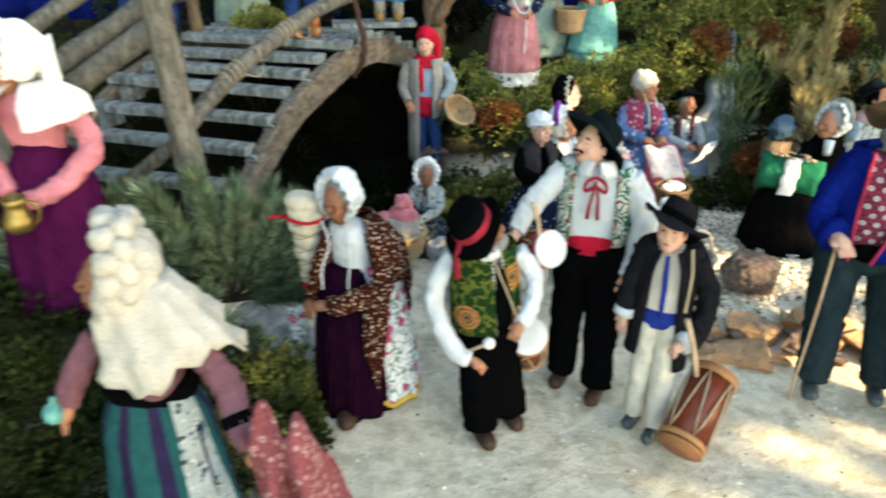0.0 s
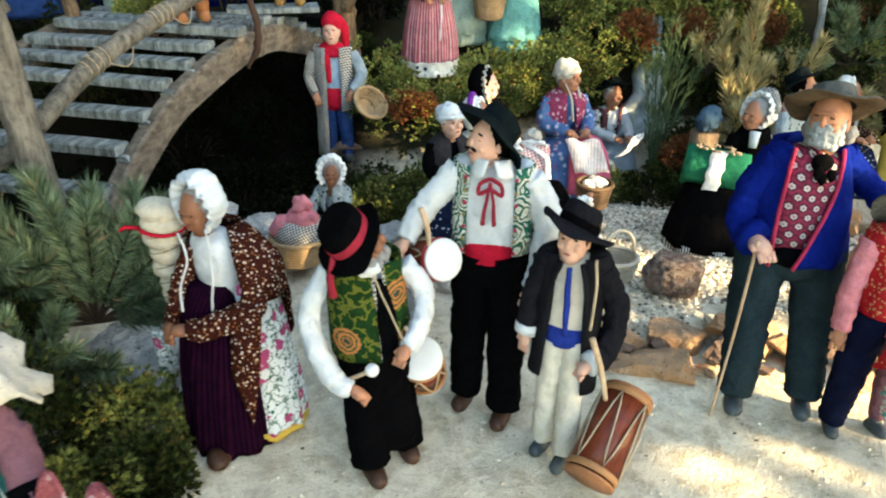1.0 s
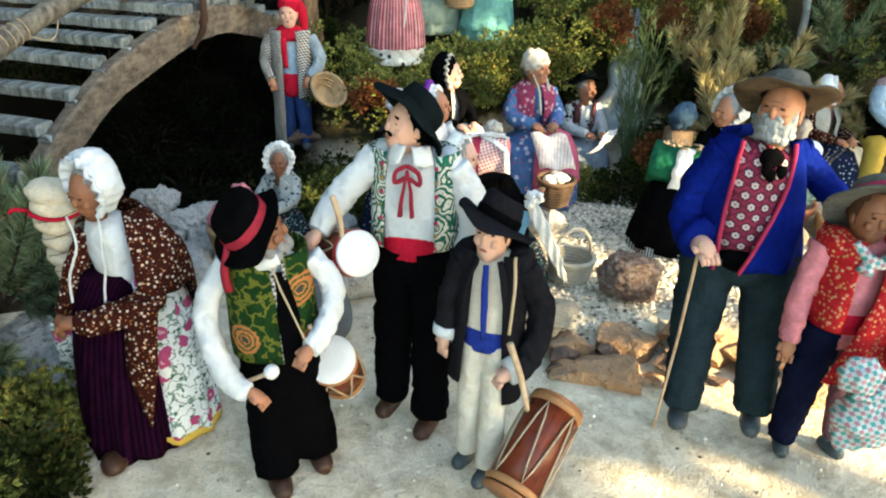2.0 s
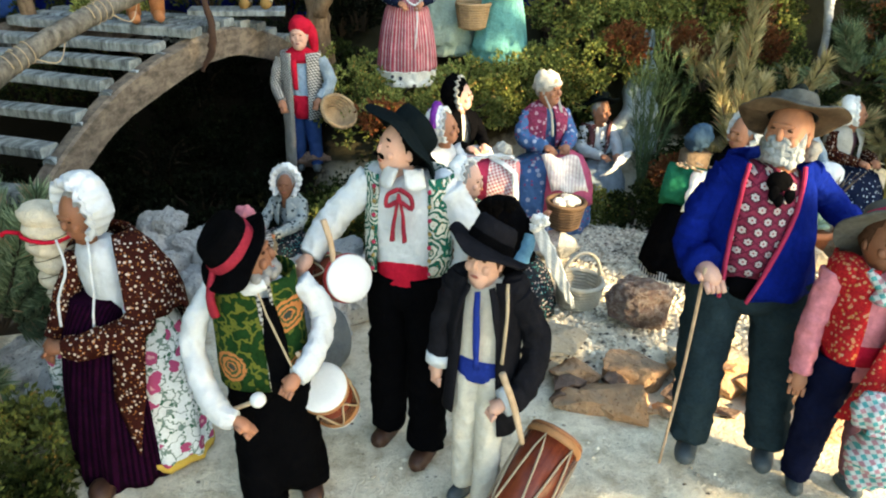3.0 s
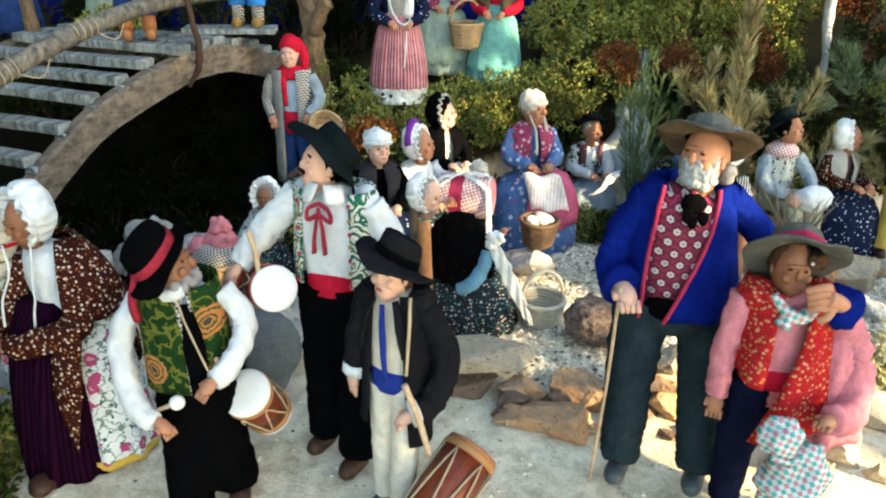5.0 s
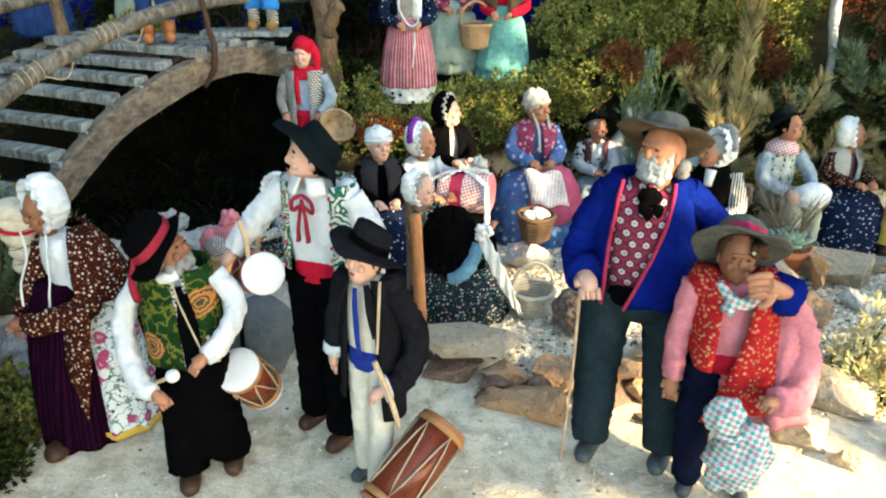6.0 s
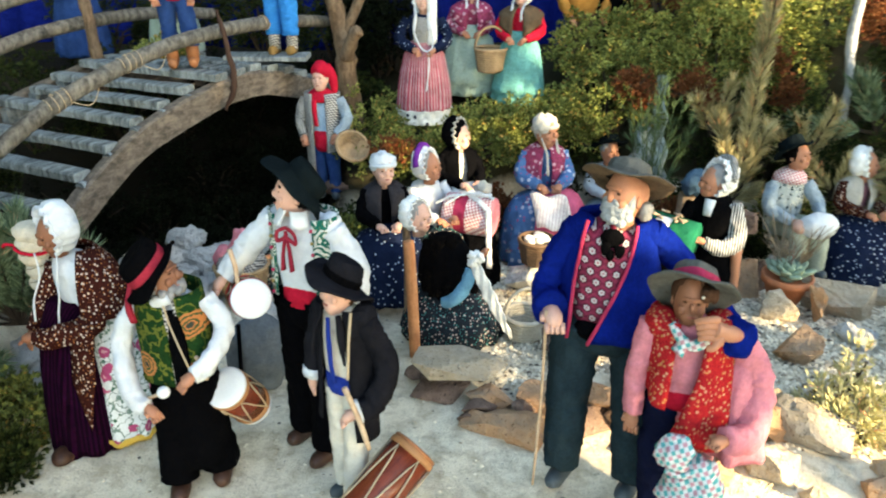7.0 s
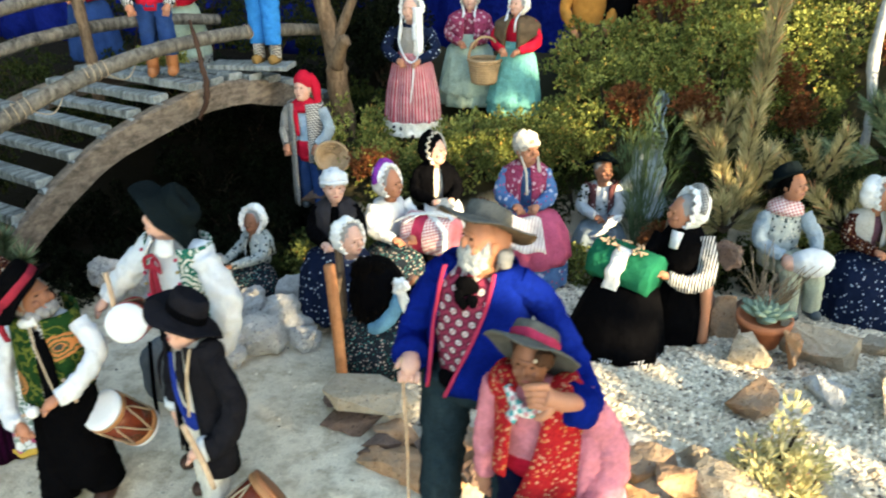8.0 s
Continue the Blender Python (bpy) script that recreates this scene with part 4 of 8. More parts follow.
# ---- gravel ----
def gravel(count=27000):
    k = Kit()
    rr = random.Random(11)
    s = k.slot(PEBBLE)
    done = 0
    while done < count:
        x, y = rr.uniform(0.2, 1.15), rr.uniform(0.66, 1.2)
        if done % 14 == 0:
            x, y = rr.uniform(-0.1, 0.9), rr.uniform(0.3, 1.1)
        elif y < 0.72 + 0.10 * noise.noise(Vector((x * 8, 0, 0))) - 0.06 * step(0.5, 0.7, x) or x < 0.27 + 0.06 * noise.noise(Vector((0, y * 9, 5))):
            continue
        r = rr.uniform(0.0013, 0.0040) * (1.5 if rr.random() < 0.08 else 1) * (0.6 if done % 14 == 0 else 1)
        z, a, b = height(x, y) + r * 0.25, len(k.v), rr.uniform(0, 6.28)
        q = rr.uniform(0.6, 1.0)
        for i in range(5):
            t = b + i * 1.2566
            k.v.append((x + r * math.cos(t) * rr.uniform(0.8, 1.2), y + r * q * math.sin(t) * rr.uniform(0.8, 1.2), z - r * 0.1))
        k.v.append((x, y, z + r * rr.uniform(0.4, 0.8)))
        k.v.append((x, y, z - r * 0.6))
        for i in range(5):
            k.f += [(a + i, a + (i + 1) % 5, a + 5), (a + (i + 1) % 5, a + i, a + 6)]
            k.mi += [s, s]
        done += 1
    thing("gravel", k, Matrix(), "fine grey gravel spread between the stones", "gravel", kind="stuff", smooth=False)


gravel()


# ---- the plank bridge ----
RIB = [(-0.262, 0.740, 0.030), (-0.247, 0.800, 0.098), (-0.224, 0.870, 0.152), (-0.190, 0.955, 0.200), (-0.137, 1.074, 0.233), (-0.110, 1.150, 0.234), (-0.083, 1.225, 0.216), (-0.050, 1.310, 0.180), (-0.02, 1.38, 0.13)]
ACROSS = Vector((-0.965, 0.262, 0.0))


def rib_at(y):
    for a, b in zip(RIB, RIB[1:]):
        if a[1] <= y <= b[1]:
            t = (y - a[1]) / (b[1] - a[1])
            return Vector(a).lerp(Vector(b), t)
    return Vector(RIB[-1])


def board(p, d, length, width, thick, mat, up=None, chip=0.0015, n=8):
    """A sawn board from p along d, with uneven edges. Local x runs along it."""
    k = Kit()
    rs = []
    for i in range(n + 1):
        x = length * i / n
        e = lambda: R.uniform(-chip, chip)
        hw, ht = width / 2, thick / 2
        c = 0.18 * thick
        rs.append([(x, -hw + e(), -ht), (x, hw + e(), -ht + e() * 0.4), (x, hw + e() * 0.5, ht - c), (x, hw - c, ht + e() * 0.3), (x, -hw + c, ht + e() * 0.3), (x, -hw + e() * 0.5, ht - c)])
    k.rings(rs, mat)
    d = Vector(d).normalized()
    up = Vector(up or (0, 0, 1))
    yv = up.cross(d).normalized()
    zv = d.cross(yv)
    m = Matrix((d, yv, zv)).transposed().to_4x4()
    m.translation = p
    return k, m


def bridge():
    b = thing("plank_bridge", None, Matrix(), "arched toy bridge of grey weathered planks and log rails", "bridge")
    for off in (0.0, 0.275):
        o = ACROSS * off
        k = Kit()
        rs = []
        pts = [Vector(p) for p in RIB]
        fine = []
        for i in range(len(pts) - 1):
            p0, p3 = pts[max(i - 1, 0)], pts[min(i + 2, len(pts) - 1)]
            for s in range(4):
                t = s / 4
                a, c = pts[i], pts[i + 1]
                fine.append(0.5 * (2 * a + (c - p0) * t + (2 * p0 - 5 * a + 4 * c - p3) * t * t + (3 * a - p0 - 3 * c + p3) * t ** 3))
        fine.append(pts[-1])
        for i, p in enumerate(fine):
            d = (fine[min(i + 1, len(fine) - 1)] - fine[max(i - 1, 0)]).normalized()
            n = ACROSS.cross(d).normalized()
            n = n if n.z > 0 else -n
            e = lambda: R.uniform(-0.0012, 0.0012)
            hh = 0.019
            rs.append([p + o + ACROSS * 0.012 - n * (hh + e()), p + o - n * (hh + e()) - ACROSS * 0.002, p + o + n * (hh * 0.85 + e()) - ACROSS * 0.003, p + o + n * (hh + e()), p + o + ACROSS * 0.013 + n * (hh + e())])
        k.rings(rs, RIB_WOOD)
        part("rib", k, b, "curved weathered timber", False)
    # treads
    y = 0.776
    i = 0
    while y < 1.07:
        p = rib_at(y)
        L = 0.262 + R.uniform(-0.012, 0.010)
        k, m = board(p + Vector((0, 0, 0.026)) - ACROSS * R.uniform(-0.016, -0.004), ACROSS + Vector((0, R.uniform(-0.02, 0.02), R.uniform(-0.012, 0.012))), L, 0.0245 + R.uniform(-0.002, 0.002), 0.011, GREY_WOOD)
        part("tread", k, b, "", False, m)
        for off in (0.012, 0.262):
            k, m = board(p + ACROSS * off + Vector((0, -0.012, 0.010)), Vector((0.33, 0.94, 0)), 0.03, 0.016, 0.022, GREY_WOOD, None, 0.001, 2)
            part("tread_block", k, b, "", False, m)
        y += 0.0425
        i += 1
    while y < 1.34:
        p = rib_at(y)
        k, m = board(p + Vector((0, 0, 0.026)) - ACROSS * R.uniform(-0.006, 0.006), ACROSS + Vector((0, R.uniform(-0.02, 0.02), 0)), 0.27, 0.027, 0.011, GREY_WOOD)
        part("tread", k, b, "", False, m)
        y += 0.036
    k, m = board(Vector((-0.175, 1.185, 0.268)), Vector((0.13, 0.02, 0.0)), 0.13, 0.05, 0.007, GREY_WOOD)
    part("landing_board", k, b, "", False, m)
    rail = [(-0.290, 0.785, 0.222), (-0.252, 0.859, 0.265), (-0.205, 0.950, 0.298), (-0.165, 1.050, 0.316), (-0.110, 1.200, 0.320), (-0.055, 1.340, 0.305)]
    for off, up in ((0.0, 0.0), (0.25, 0.0), (0.25, 0.055)):
        k = Kit()
        k.tube([Vector(p) + ACROSS * off + Vector((0, 0, up)) for p in rail], [0.0098, 0.0105, 0.0105, 0.010, 0.0105, 0.0095], LOG_BARK, 12, 9, 1, 0.13)
        rl = part("handrail", k, b, "peeled log with wire wound round it")
        near = rl if off == 0.0 else near
    # wire wound round the rail
    for t in (1, 2, 4):
        a = Vector(rail[t])
        k = Kit()
        d = (Vector(rail[t + 1]) - Vector(rail[t - 1])).normalized()
        s = d.cross(Vector((0, 0, 1))).normalized()
        u = s.cross(d)
        k.tube([a + d * (0.009 * q / 6.28 - 0.012) + (s * math.cos(q) + u * math.sin(q)) * 0.0112 for q in [0.5 * j for j in range(44)]], 0.0006, CORD, 5, 1)
        k.tube([a + u * 0.013, a + d * 0.03 - u * 0.02 + s * 0.012, a + d * 0.06 - u * 0.012], 0.0007, CORD, 5, 5)
        part("wire", k, near, "thin straw-coloured wire")
    posts = [((-0.262, 0.722, 0.08), (-0.268, 0.72, 0.24), (-0.276, 0.718, 0.44), 0.0145, LOG_BARK), ((-0.128, 1.060, 0.205), (-0.117, 1.064, 0.26), (-0.128, 1.078, 0.345), 0.0032, VINE),
             ((-0.51, 0.80, 0.02), (-0.515, 0.80, 0.2), (-0.52, 0.80, 0.40), 0.013, LOG_BARK), ((-0.38, 1.15, 0.2), (-0.38, 1.15, 0.3), (-0.385, 1.15, 0.38), 0.009, BROWN_BARK)]
    for p0, p1, p2, r, mat in posts:
        k = Kit()
        if mat is VINE:
            for i in range(1):
                o = [Vector((R.uniform(-0.007, 0.007), R.uniform(-0.004, 0.004), R.uniform(-0.012, 0.012))) for _ in range(3)]
                k.tube([Vector(p0) + o[0], Vector(p1) + o[1], Vector(p2) + o[2]], [0.0022, 0.0050, 0.0026], mat, 9, 14, 0.7, 0.9)
        else:
            k.tube([p0, p1, p2], [r * 1.05, r, r * 0.95], mat, 14, 9, 1, 0.3)
        part("post", k, b, "rough bark-covered post")
    for p0, p1, r in (((-0.362, 0.752, 0.165), (-0.270, 0.740, 0.232), 0.008), ((-0.385, 0.750, 0.280), (-0.285, 0.770, 0.345), 0.013), ((-0.420, 0.76, 0.285), (-0.285, 0.80, 0.375), 0.010)):
        k = Kit()
        k.tube([p0, (Vector(p0) + Vector(p1)) / 2, p1], [r, r, r], LOG_BARK, 10, 4, 1, 0.2)
        part("brace", k, b, "short peeled log")


bridge()


# ---- plants ----
def leaves_mesh(name, pts, dirs, length, width, mat, seed=1, per=7, splay=0.9):
    """Tufts of small pointed leaves at pts, spreading about dirs."""
    rg = np.random.default_rng(seed)
    pts, dirs = np.repeat(np.asarray(pts, float), per, 0), np.repeat(np.asarray(dirs, float), per, 0)
    n = len(pts)
    d = dirs + rg.normal(0, splay, (n, 3)) * 0.6
    d /= np.linalg.norm(d, axis=1, keepdims=True) + 1e-9
    s = np.cross(d, rg.normal(0, 1, (n, 3)))
    s /= np.linalg.norm(s, axis=1, keepdims=True) + 1e-9
    L = length * rg.uniform(0.6, 1.25, (n, 1))
    W = width * rg.uniform(0.7, 1.2, (n, 1))
    v = np.stack([pts, pts + d * L * 0.5 + s * W / 2, pts + d * L, pts + d * L * 0.5 - s * W / 2], 1).reshape(-1, 3)
    me = bpy.data.meshes.new(name)
    f = np.arange(4 * n).reshape(-1, 4)
    me.from_pydata(v.tolist(), [], f.tolist())
    me.materials.append(mat)
    return me


def bush(name, x, y, z, rx, ry, rz, mat, count, length=0.014, width=0.0045, seed=1, label="", per=6, kind="", clump=0.0145):
    """A low bush: twigs from the base and an uneven coat of leaf tufts."""
    rg = np.random.default_rng(seed)
    clumps = max(9, count // 15)
    d = rg.normal(0, 1, (clumps, 3))
    d[:, 2] = np.abs(d[:, 2]) * 0.9 - 0.15
    d /= np.linalg.norm(d, axis=1, keepdims=True)
    lump = np.array([1 + 0.34 * noise.noise(Vector(q) * 2.6 + Vector((seed, 0, 0))) + 0.2 * noise.noise(Vector(q) * 6 + Vector((0, seed, 0))) for q in d])
    r = lump * rg.uniform(0.62, 1.05, clumps) ** 0.7
    p = np.repeat(d * r[:, None] * np.array([rx, ry, rz]), 20, 0)
    o = rg.normal(0, 1, p.shape)
    o /= np.linalg.norm(o, axis=1, keepdims=True)
    p = p + o * clump * rg.uniform(0.4, 1.0, (len(p), 1))
    d = o + np.repeat(d, 20, 0) * 0.6
    count = len(p)
    ob = new(name, leaves_mesh(name, p, d + np.array([0, 0, 0.35]), length, width, mat, seed, per))
    ob.matrix_world = pose(x, y, z)
    tagged(ob, label, "bush", "bushes on the bank", kind)
    k = Kit()
    for i in range(9):
        q = p[rg.integers(count)]
        k.tube([(q[0] * 0.12, q[1] * 0.12, -rz * 0.35), tuple(q * 0.5), tuple(q * 0.95)], [0.0028, 0.002, 0.0008], TWIG, 6, 3)
    part("stem", k, ob)
    return ob


def pine(name, x, y, z, branches, mat, seed=1, label="", needle=0.034, per=150, wide=0.0018, stem=1.0, bark=TWIG):
    """Cut pine boughs: each branch a twig set with long needles."""
    rg = np.random.default_rng(seed)
    ob = thing(name, None, pose(x, y, z), label, "pine bough", "pine boughs")
    for tip, bendz, ln in branches:
        a, b = Vector((0, 0, 0)), Vector(tip)
        mid = (a + b) / 2 + Vector((0, 0, bendz))
        k = Kit()
        k.tube([a, mid, b], [0.0035 * stem, 0.0026 * stem, 0.0012 * stem], bark, 6, 5)
        tw = part("twig", k, ob)
        t = rg.uniform(0.18, 1.0, int(per * ln))
        P = np.array([(1 - q) ** 2 * np.array(a) + 2 * q * (1 - q) * np.array(mid) + q * q * np.array(b) for q in t])
        ax = np.array((b - a).normalized())
        side = rg.normal(0, 1, (len(t), 3))
        side -= (side @ ax)[:, None] * ax
        side /= np.linalg.norm(side, axis=1, keepdims=True) + 1e-9
        D = ax * 1.0 + side * 0.62
        me = leaves_mesh("needles", P, D, needle, wide, mat, seed + 3, 5, 0.2)
        nd = new("needles", me)
        nd.parent = ob
    return ob


MOSSY, DARKM, JUN = "springy yellow-green moss bush on the bank", "dark green moss clump, leaf colour deepened for shade", "fine-leaved green juniper bush"
S = 100
for x, y, z, rx, ry, rz, mat, n in (
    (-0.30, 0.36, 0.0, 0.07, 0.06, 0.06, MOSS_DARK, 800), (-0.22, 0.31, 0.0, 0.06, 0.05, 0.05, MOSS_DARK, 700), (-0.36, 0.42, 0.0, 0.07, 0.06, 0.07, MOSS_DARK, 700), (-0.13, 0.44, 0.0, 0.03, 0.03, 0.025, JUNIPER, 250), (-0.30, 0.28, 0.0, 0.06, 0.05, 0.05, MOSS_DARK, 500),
    (0.265, 1.168, 0.07, 0.032, 0.025, 0.035, RUST_MOSS, 300), (0.585, 1.335, 0.20, 0.03, 0.025, 0.05, RUST_MOSS, 300), (0.09, 1.195, 0.115, 0.035, 0.02, 0.02, RUST_MOSS, 260), (0.555, 1.125, 0.075, 0.03, 0.025, 0.03, RUST_MOSS, 260), (0.735, 1.36, 0.20, 0.025, 0.02, 0.025, RUST_MOSS, 160),
    (0.03, 1.28, 0.12, 0.08, 0.07, 0.07, MOSS, 700), (0.10, 1.235, 0.09, 0.09, 0.06, 0.06, MOSS, 800), (0.20, 1.225, 0.09, 0.09, 0.06, 0.065, MOSS, 800), (0.29, 1.235, 0.10, 0.09, 0.06, 0.07, MOSS, 800),
    (0.37, 1.270, 0.11, 0.09, 0.07, 0.08, MOSS, 900), (0.22, 1.32, 0.13, 0.09, 0.06, 0.045, MOSS, 700), (0.32, 1.34, 0.13, 0.09, 0.06, 0.06, MOSS, 700), (0.07, 1.19, 0.03, 0.06, 0.05, 0.07, MOSS_DARK, 600),
    (0.04, 1.10, 0.01, 0.055, 0.05, 0.06, JUNIPER, 600), (0.10, 1.12, 0.01, 0.06, 0.05, 0.08, JUNIPER, 600), (0.17, 1.19, 0.03, 0.06, 0.05, 0.07, MOSS_DARK, 500), (0.26, 1.19, 0.02, 0.06, 0.05, 0.06, MOSS_DARK, 500),
    (0.45, 1.36, 0.16, 0.09, 0.07, 0.11, JUNIPER, 1100), (0.42, 1.46, 0.22, 0.08, 0.07, 0.12, MOSS, 900), (0.52, 1.42, 0.22, 0.10, 0.08, 0.12, MOSS, 1200), (0.62, 1.40, 0.22, 0.10, 0.08, 0.13, MOSS, 1300),
    (0.56, 1.50, 0.28, 0.11, 0.08, 0.12, MOSS, 1200), (0.72, 1.45, 0.24, 0.11, 0.08, 0.14, MOSS, 1300), (0.76, 1.30, 0.12, 0.07, 0.06, 0.11, JUNIPER, 900), (0.93, 1.37, 0.20, 0.08, 0.08, 0.15, MOSS_DARK, 900), (0.98, 1.30, 0.15, 0.1, 0.08, 0.15, JUNIPER, 800),
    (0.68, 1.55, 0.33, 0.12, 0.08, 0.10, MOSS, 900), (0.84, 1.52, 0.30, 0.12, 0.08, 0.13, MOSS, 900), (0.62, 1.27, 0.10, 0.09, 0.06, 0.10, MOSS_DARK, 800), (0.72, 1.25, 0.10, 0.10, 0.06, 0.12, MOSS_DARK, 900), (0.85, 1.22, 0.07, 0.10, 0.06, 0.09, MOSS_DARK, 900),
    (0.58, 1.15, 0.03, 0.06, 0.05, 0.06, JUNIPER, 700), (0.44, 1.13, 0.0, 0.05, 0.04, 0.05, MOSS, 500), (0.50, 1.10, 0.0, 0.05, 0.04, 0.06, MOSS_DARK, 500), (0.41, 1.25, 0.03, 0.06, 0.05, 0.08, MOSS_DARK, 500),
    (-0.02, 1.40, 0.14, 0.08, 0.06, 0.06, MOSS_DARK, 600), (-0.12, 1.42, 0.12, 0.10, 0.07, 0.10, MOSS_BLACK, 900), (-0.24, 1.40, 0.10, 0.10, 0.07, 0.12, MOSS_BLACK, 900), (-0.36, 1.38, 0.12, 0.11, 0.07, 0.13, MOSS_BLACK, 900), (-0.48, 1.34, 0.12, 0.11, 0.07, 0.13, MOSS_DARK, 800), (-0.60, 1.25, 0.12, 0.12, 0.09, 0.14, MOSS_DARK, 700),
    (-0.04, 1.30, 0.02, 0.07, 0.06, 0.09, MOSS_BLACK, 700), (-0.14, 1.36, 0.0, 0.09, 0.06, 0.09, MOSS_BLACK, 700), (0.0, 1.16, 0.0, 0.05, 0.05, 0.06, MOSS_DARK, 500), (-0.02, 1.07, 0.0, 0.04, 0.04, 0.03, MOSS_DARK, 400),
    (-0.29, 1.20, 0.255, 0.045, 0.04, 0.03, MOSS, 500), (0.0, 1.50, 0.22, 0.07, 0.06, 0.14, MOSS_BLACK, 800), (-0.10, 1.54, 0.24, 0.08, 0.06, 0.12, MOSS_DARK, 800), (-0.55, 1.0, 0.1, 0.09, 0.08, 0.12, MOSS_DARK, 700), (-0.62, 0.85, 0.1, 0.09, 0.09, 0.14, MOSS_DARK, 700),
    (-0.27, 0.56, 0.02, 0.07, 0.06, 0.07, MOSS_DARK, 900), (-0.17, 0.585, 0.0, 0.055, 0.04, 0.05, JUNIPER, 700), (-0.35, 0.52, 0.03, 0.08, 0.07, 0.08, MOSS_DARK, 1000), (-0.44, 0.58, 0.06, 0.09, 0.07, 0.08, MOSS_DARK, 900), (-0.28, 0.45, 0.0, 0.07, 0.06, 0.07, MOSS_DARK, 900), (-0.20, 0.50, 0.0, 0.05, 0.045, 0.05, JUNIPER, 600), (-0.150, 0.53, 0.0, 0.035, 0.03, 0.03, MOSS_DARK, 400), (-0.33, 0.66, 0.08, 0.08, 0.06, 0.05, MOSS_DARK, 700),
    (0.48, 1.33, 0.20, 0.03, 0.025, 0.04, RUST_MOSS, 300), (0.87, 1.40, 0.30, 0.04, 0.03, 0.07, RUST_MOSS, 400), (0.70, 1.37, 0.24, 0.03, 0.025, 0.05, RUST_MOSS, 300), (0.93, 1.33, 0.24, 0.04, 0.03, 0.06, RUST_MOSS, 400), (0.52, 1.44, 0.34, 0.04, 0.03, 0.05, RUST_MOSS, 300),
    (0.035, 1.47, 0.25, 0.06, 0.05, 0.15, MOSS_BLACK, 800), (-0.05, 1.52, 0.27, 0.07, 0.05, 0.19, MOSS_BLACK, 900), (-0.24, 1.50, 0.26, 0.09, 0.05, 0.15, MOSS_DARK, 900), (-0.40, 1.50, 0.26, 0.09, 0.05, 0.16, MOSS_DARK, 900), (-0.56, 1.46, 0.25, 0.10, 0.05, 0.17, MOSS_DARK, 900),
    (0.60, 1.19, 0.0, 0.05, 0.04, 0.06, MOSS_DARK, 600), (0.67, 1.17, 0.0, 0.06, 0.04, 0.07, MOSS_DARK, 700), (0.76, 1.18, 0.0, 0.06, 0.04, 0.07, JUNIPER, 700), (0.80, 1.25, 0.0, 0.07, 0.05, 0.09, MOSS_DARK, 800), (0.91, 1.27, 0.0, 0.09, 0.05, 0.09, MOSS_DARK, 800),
    # clumps filling the dark below the bridge, shade painted into their leaves
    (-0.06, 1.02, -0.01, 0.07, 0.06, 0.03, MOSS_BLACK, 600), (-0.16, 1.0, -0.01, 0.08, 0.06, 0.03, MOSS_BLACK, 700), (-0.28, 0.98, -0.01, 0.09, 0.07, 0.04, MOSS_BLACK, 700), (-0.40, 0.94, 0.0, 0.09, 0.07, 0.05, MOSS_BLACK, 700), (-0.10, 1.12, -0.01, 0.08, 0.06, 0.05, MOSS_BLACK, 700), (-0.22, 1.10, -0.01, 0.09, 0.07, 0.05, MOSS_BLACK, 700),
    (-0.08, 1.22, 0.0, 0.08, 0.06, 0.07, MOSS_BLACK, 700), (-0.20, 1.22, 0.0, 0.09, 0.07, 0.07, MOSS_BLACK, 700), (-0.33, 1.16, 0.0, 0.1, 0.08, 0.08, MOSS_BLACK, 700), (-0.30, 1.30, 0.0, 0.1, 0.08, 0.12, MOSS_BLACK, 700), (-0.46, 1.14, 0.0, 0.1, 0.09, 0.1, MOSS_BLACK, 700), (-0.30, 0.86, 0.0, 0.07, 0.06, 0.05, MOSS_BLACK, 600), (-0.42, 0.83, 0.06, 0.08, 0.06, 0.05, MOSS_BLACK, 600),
):
    S += 1
    if y < 1.31 and z < 0.125 and x > 0.28:
        y += 0.10
    elif y < 1.24 and x > 0.14 and z < 0.125:
        y += 0.05
    if 0.8 < y < 1.28 and z < 0.08:
        z -= sink(y)
    lab = MOSSY if mat is MOSS else "rusty brown dead moss clump on the bank" if mat is RUST_MOSS else JUN if mat is JUNIPER else "small yellow-green heath tuft" if mat is YELLOW_HEATH else DARKM
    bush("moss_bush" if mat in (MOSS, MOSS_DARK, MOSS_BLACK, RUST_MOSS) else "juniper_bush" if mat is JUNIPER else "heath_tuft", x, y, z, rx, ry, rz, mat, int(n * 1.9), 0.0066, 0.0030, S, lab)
for x, y, r, h, n in ((0.640, 0.735, 0.013, 0.060, 80), (0.664, 0.742, 0.014, 0.078, 90), (0.652, 0.712, 0.013, 0.052, 70), (0.684, 0.728, 0.013, 0.060, 80), (0.672, 0.700, 0.012, 0.046, 60)):
    S += 1
    bush("heath_tuft", x, y, 0.0, r, r, h, YELLOW_HEATH, n, 0.011, 0.0022, S, "sunlit yellow-green heath tuft on gravel", 4)


def fan(n, reach, up, spread_deg, seed, mid=0.0, towards=0.0):
    rr = random.Random(seed)
    out = []
    for i in range(n):
        a = radians(-spread_deg / 2 + spread_deg * i / max(1, n - 1) + rr.uniform(-8, 8))
        L = reach * rr.uniform(0.75, 1.1)
        out.append(((L * math.sin(a), -towards * L * rr.uniform(0.3, 1.0) + rr.uniform(-0.02, 0.02), up * math.cos(a) * rr.uniform(0.8, 1.1)), rr.uniform(0.0, 0.012), 1.0))
    return out


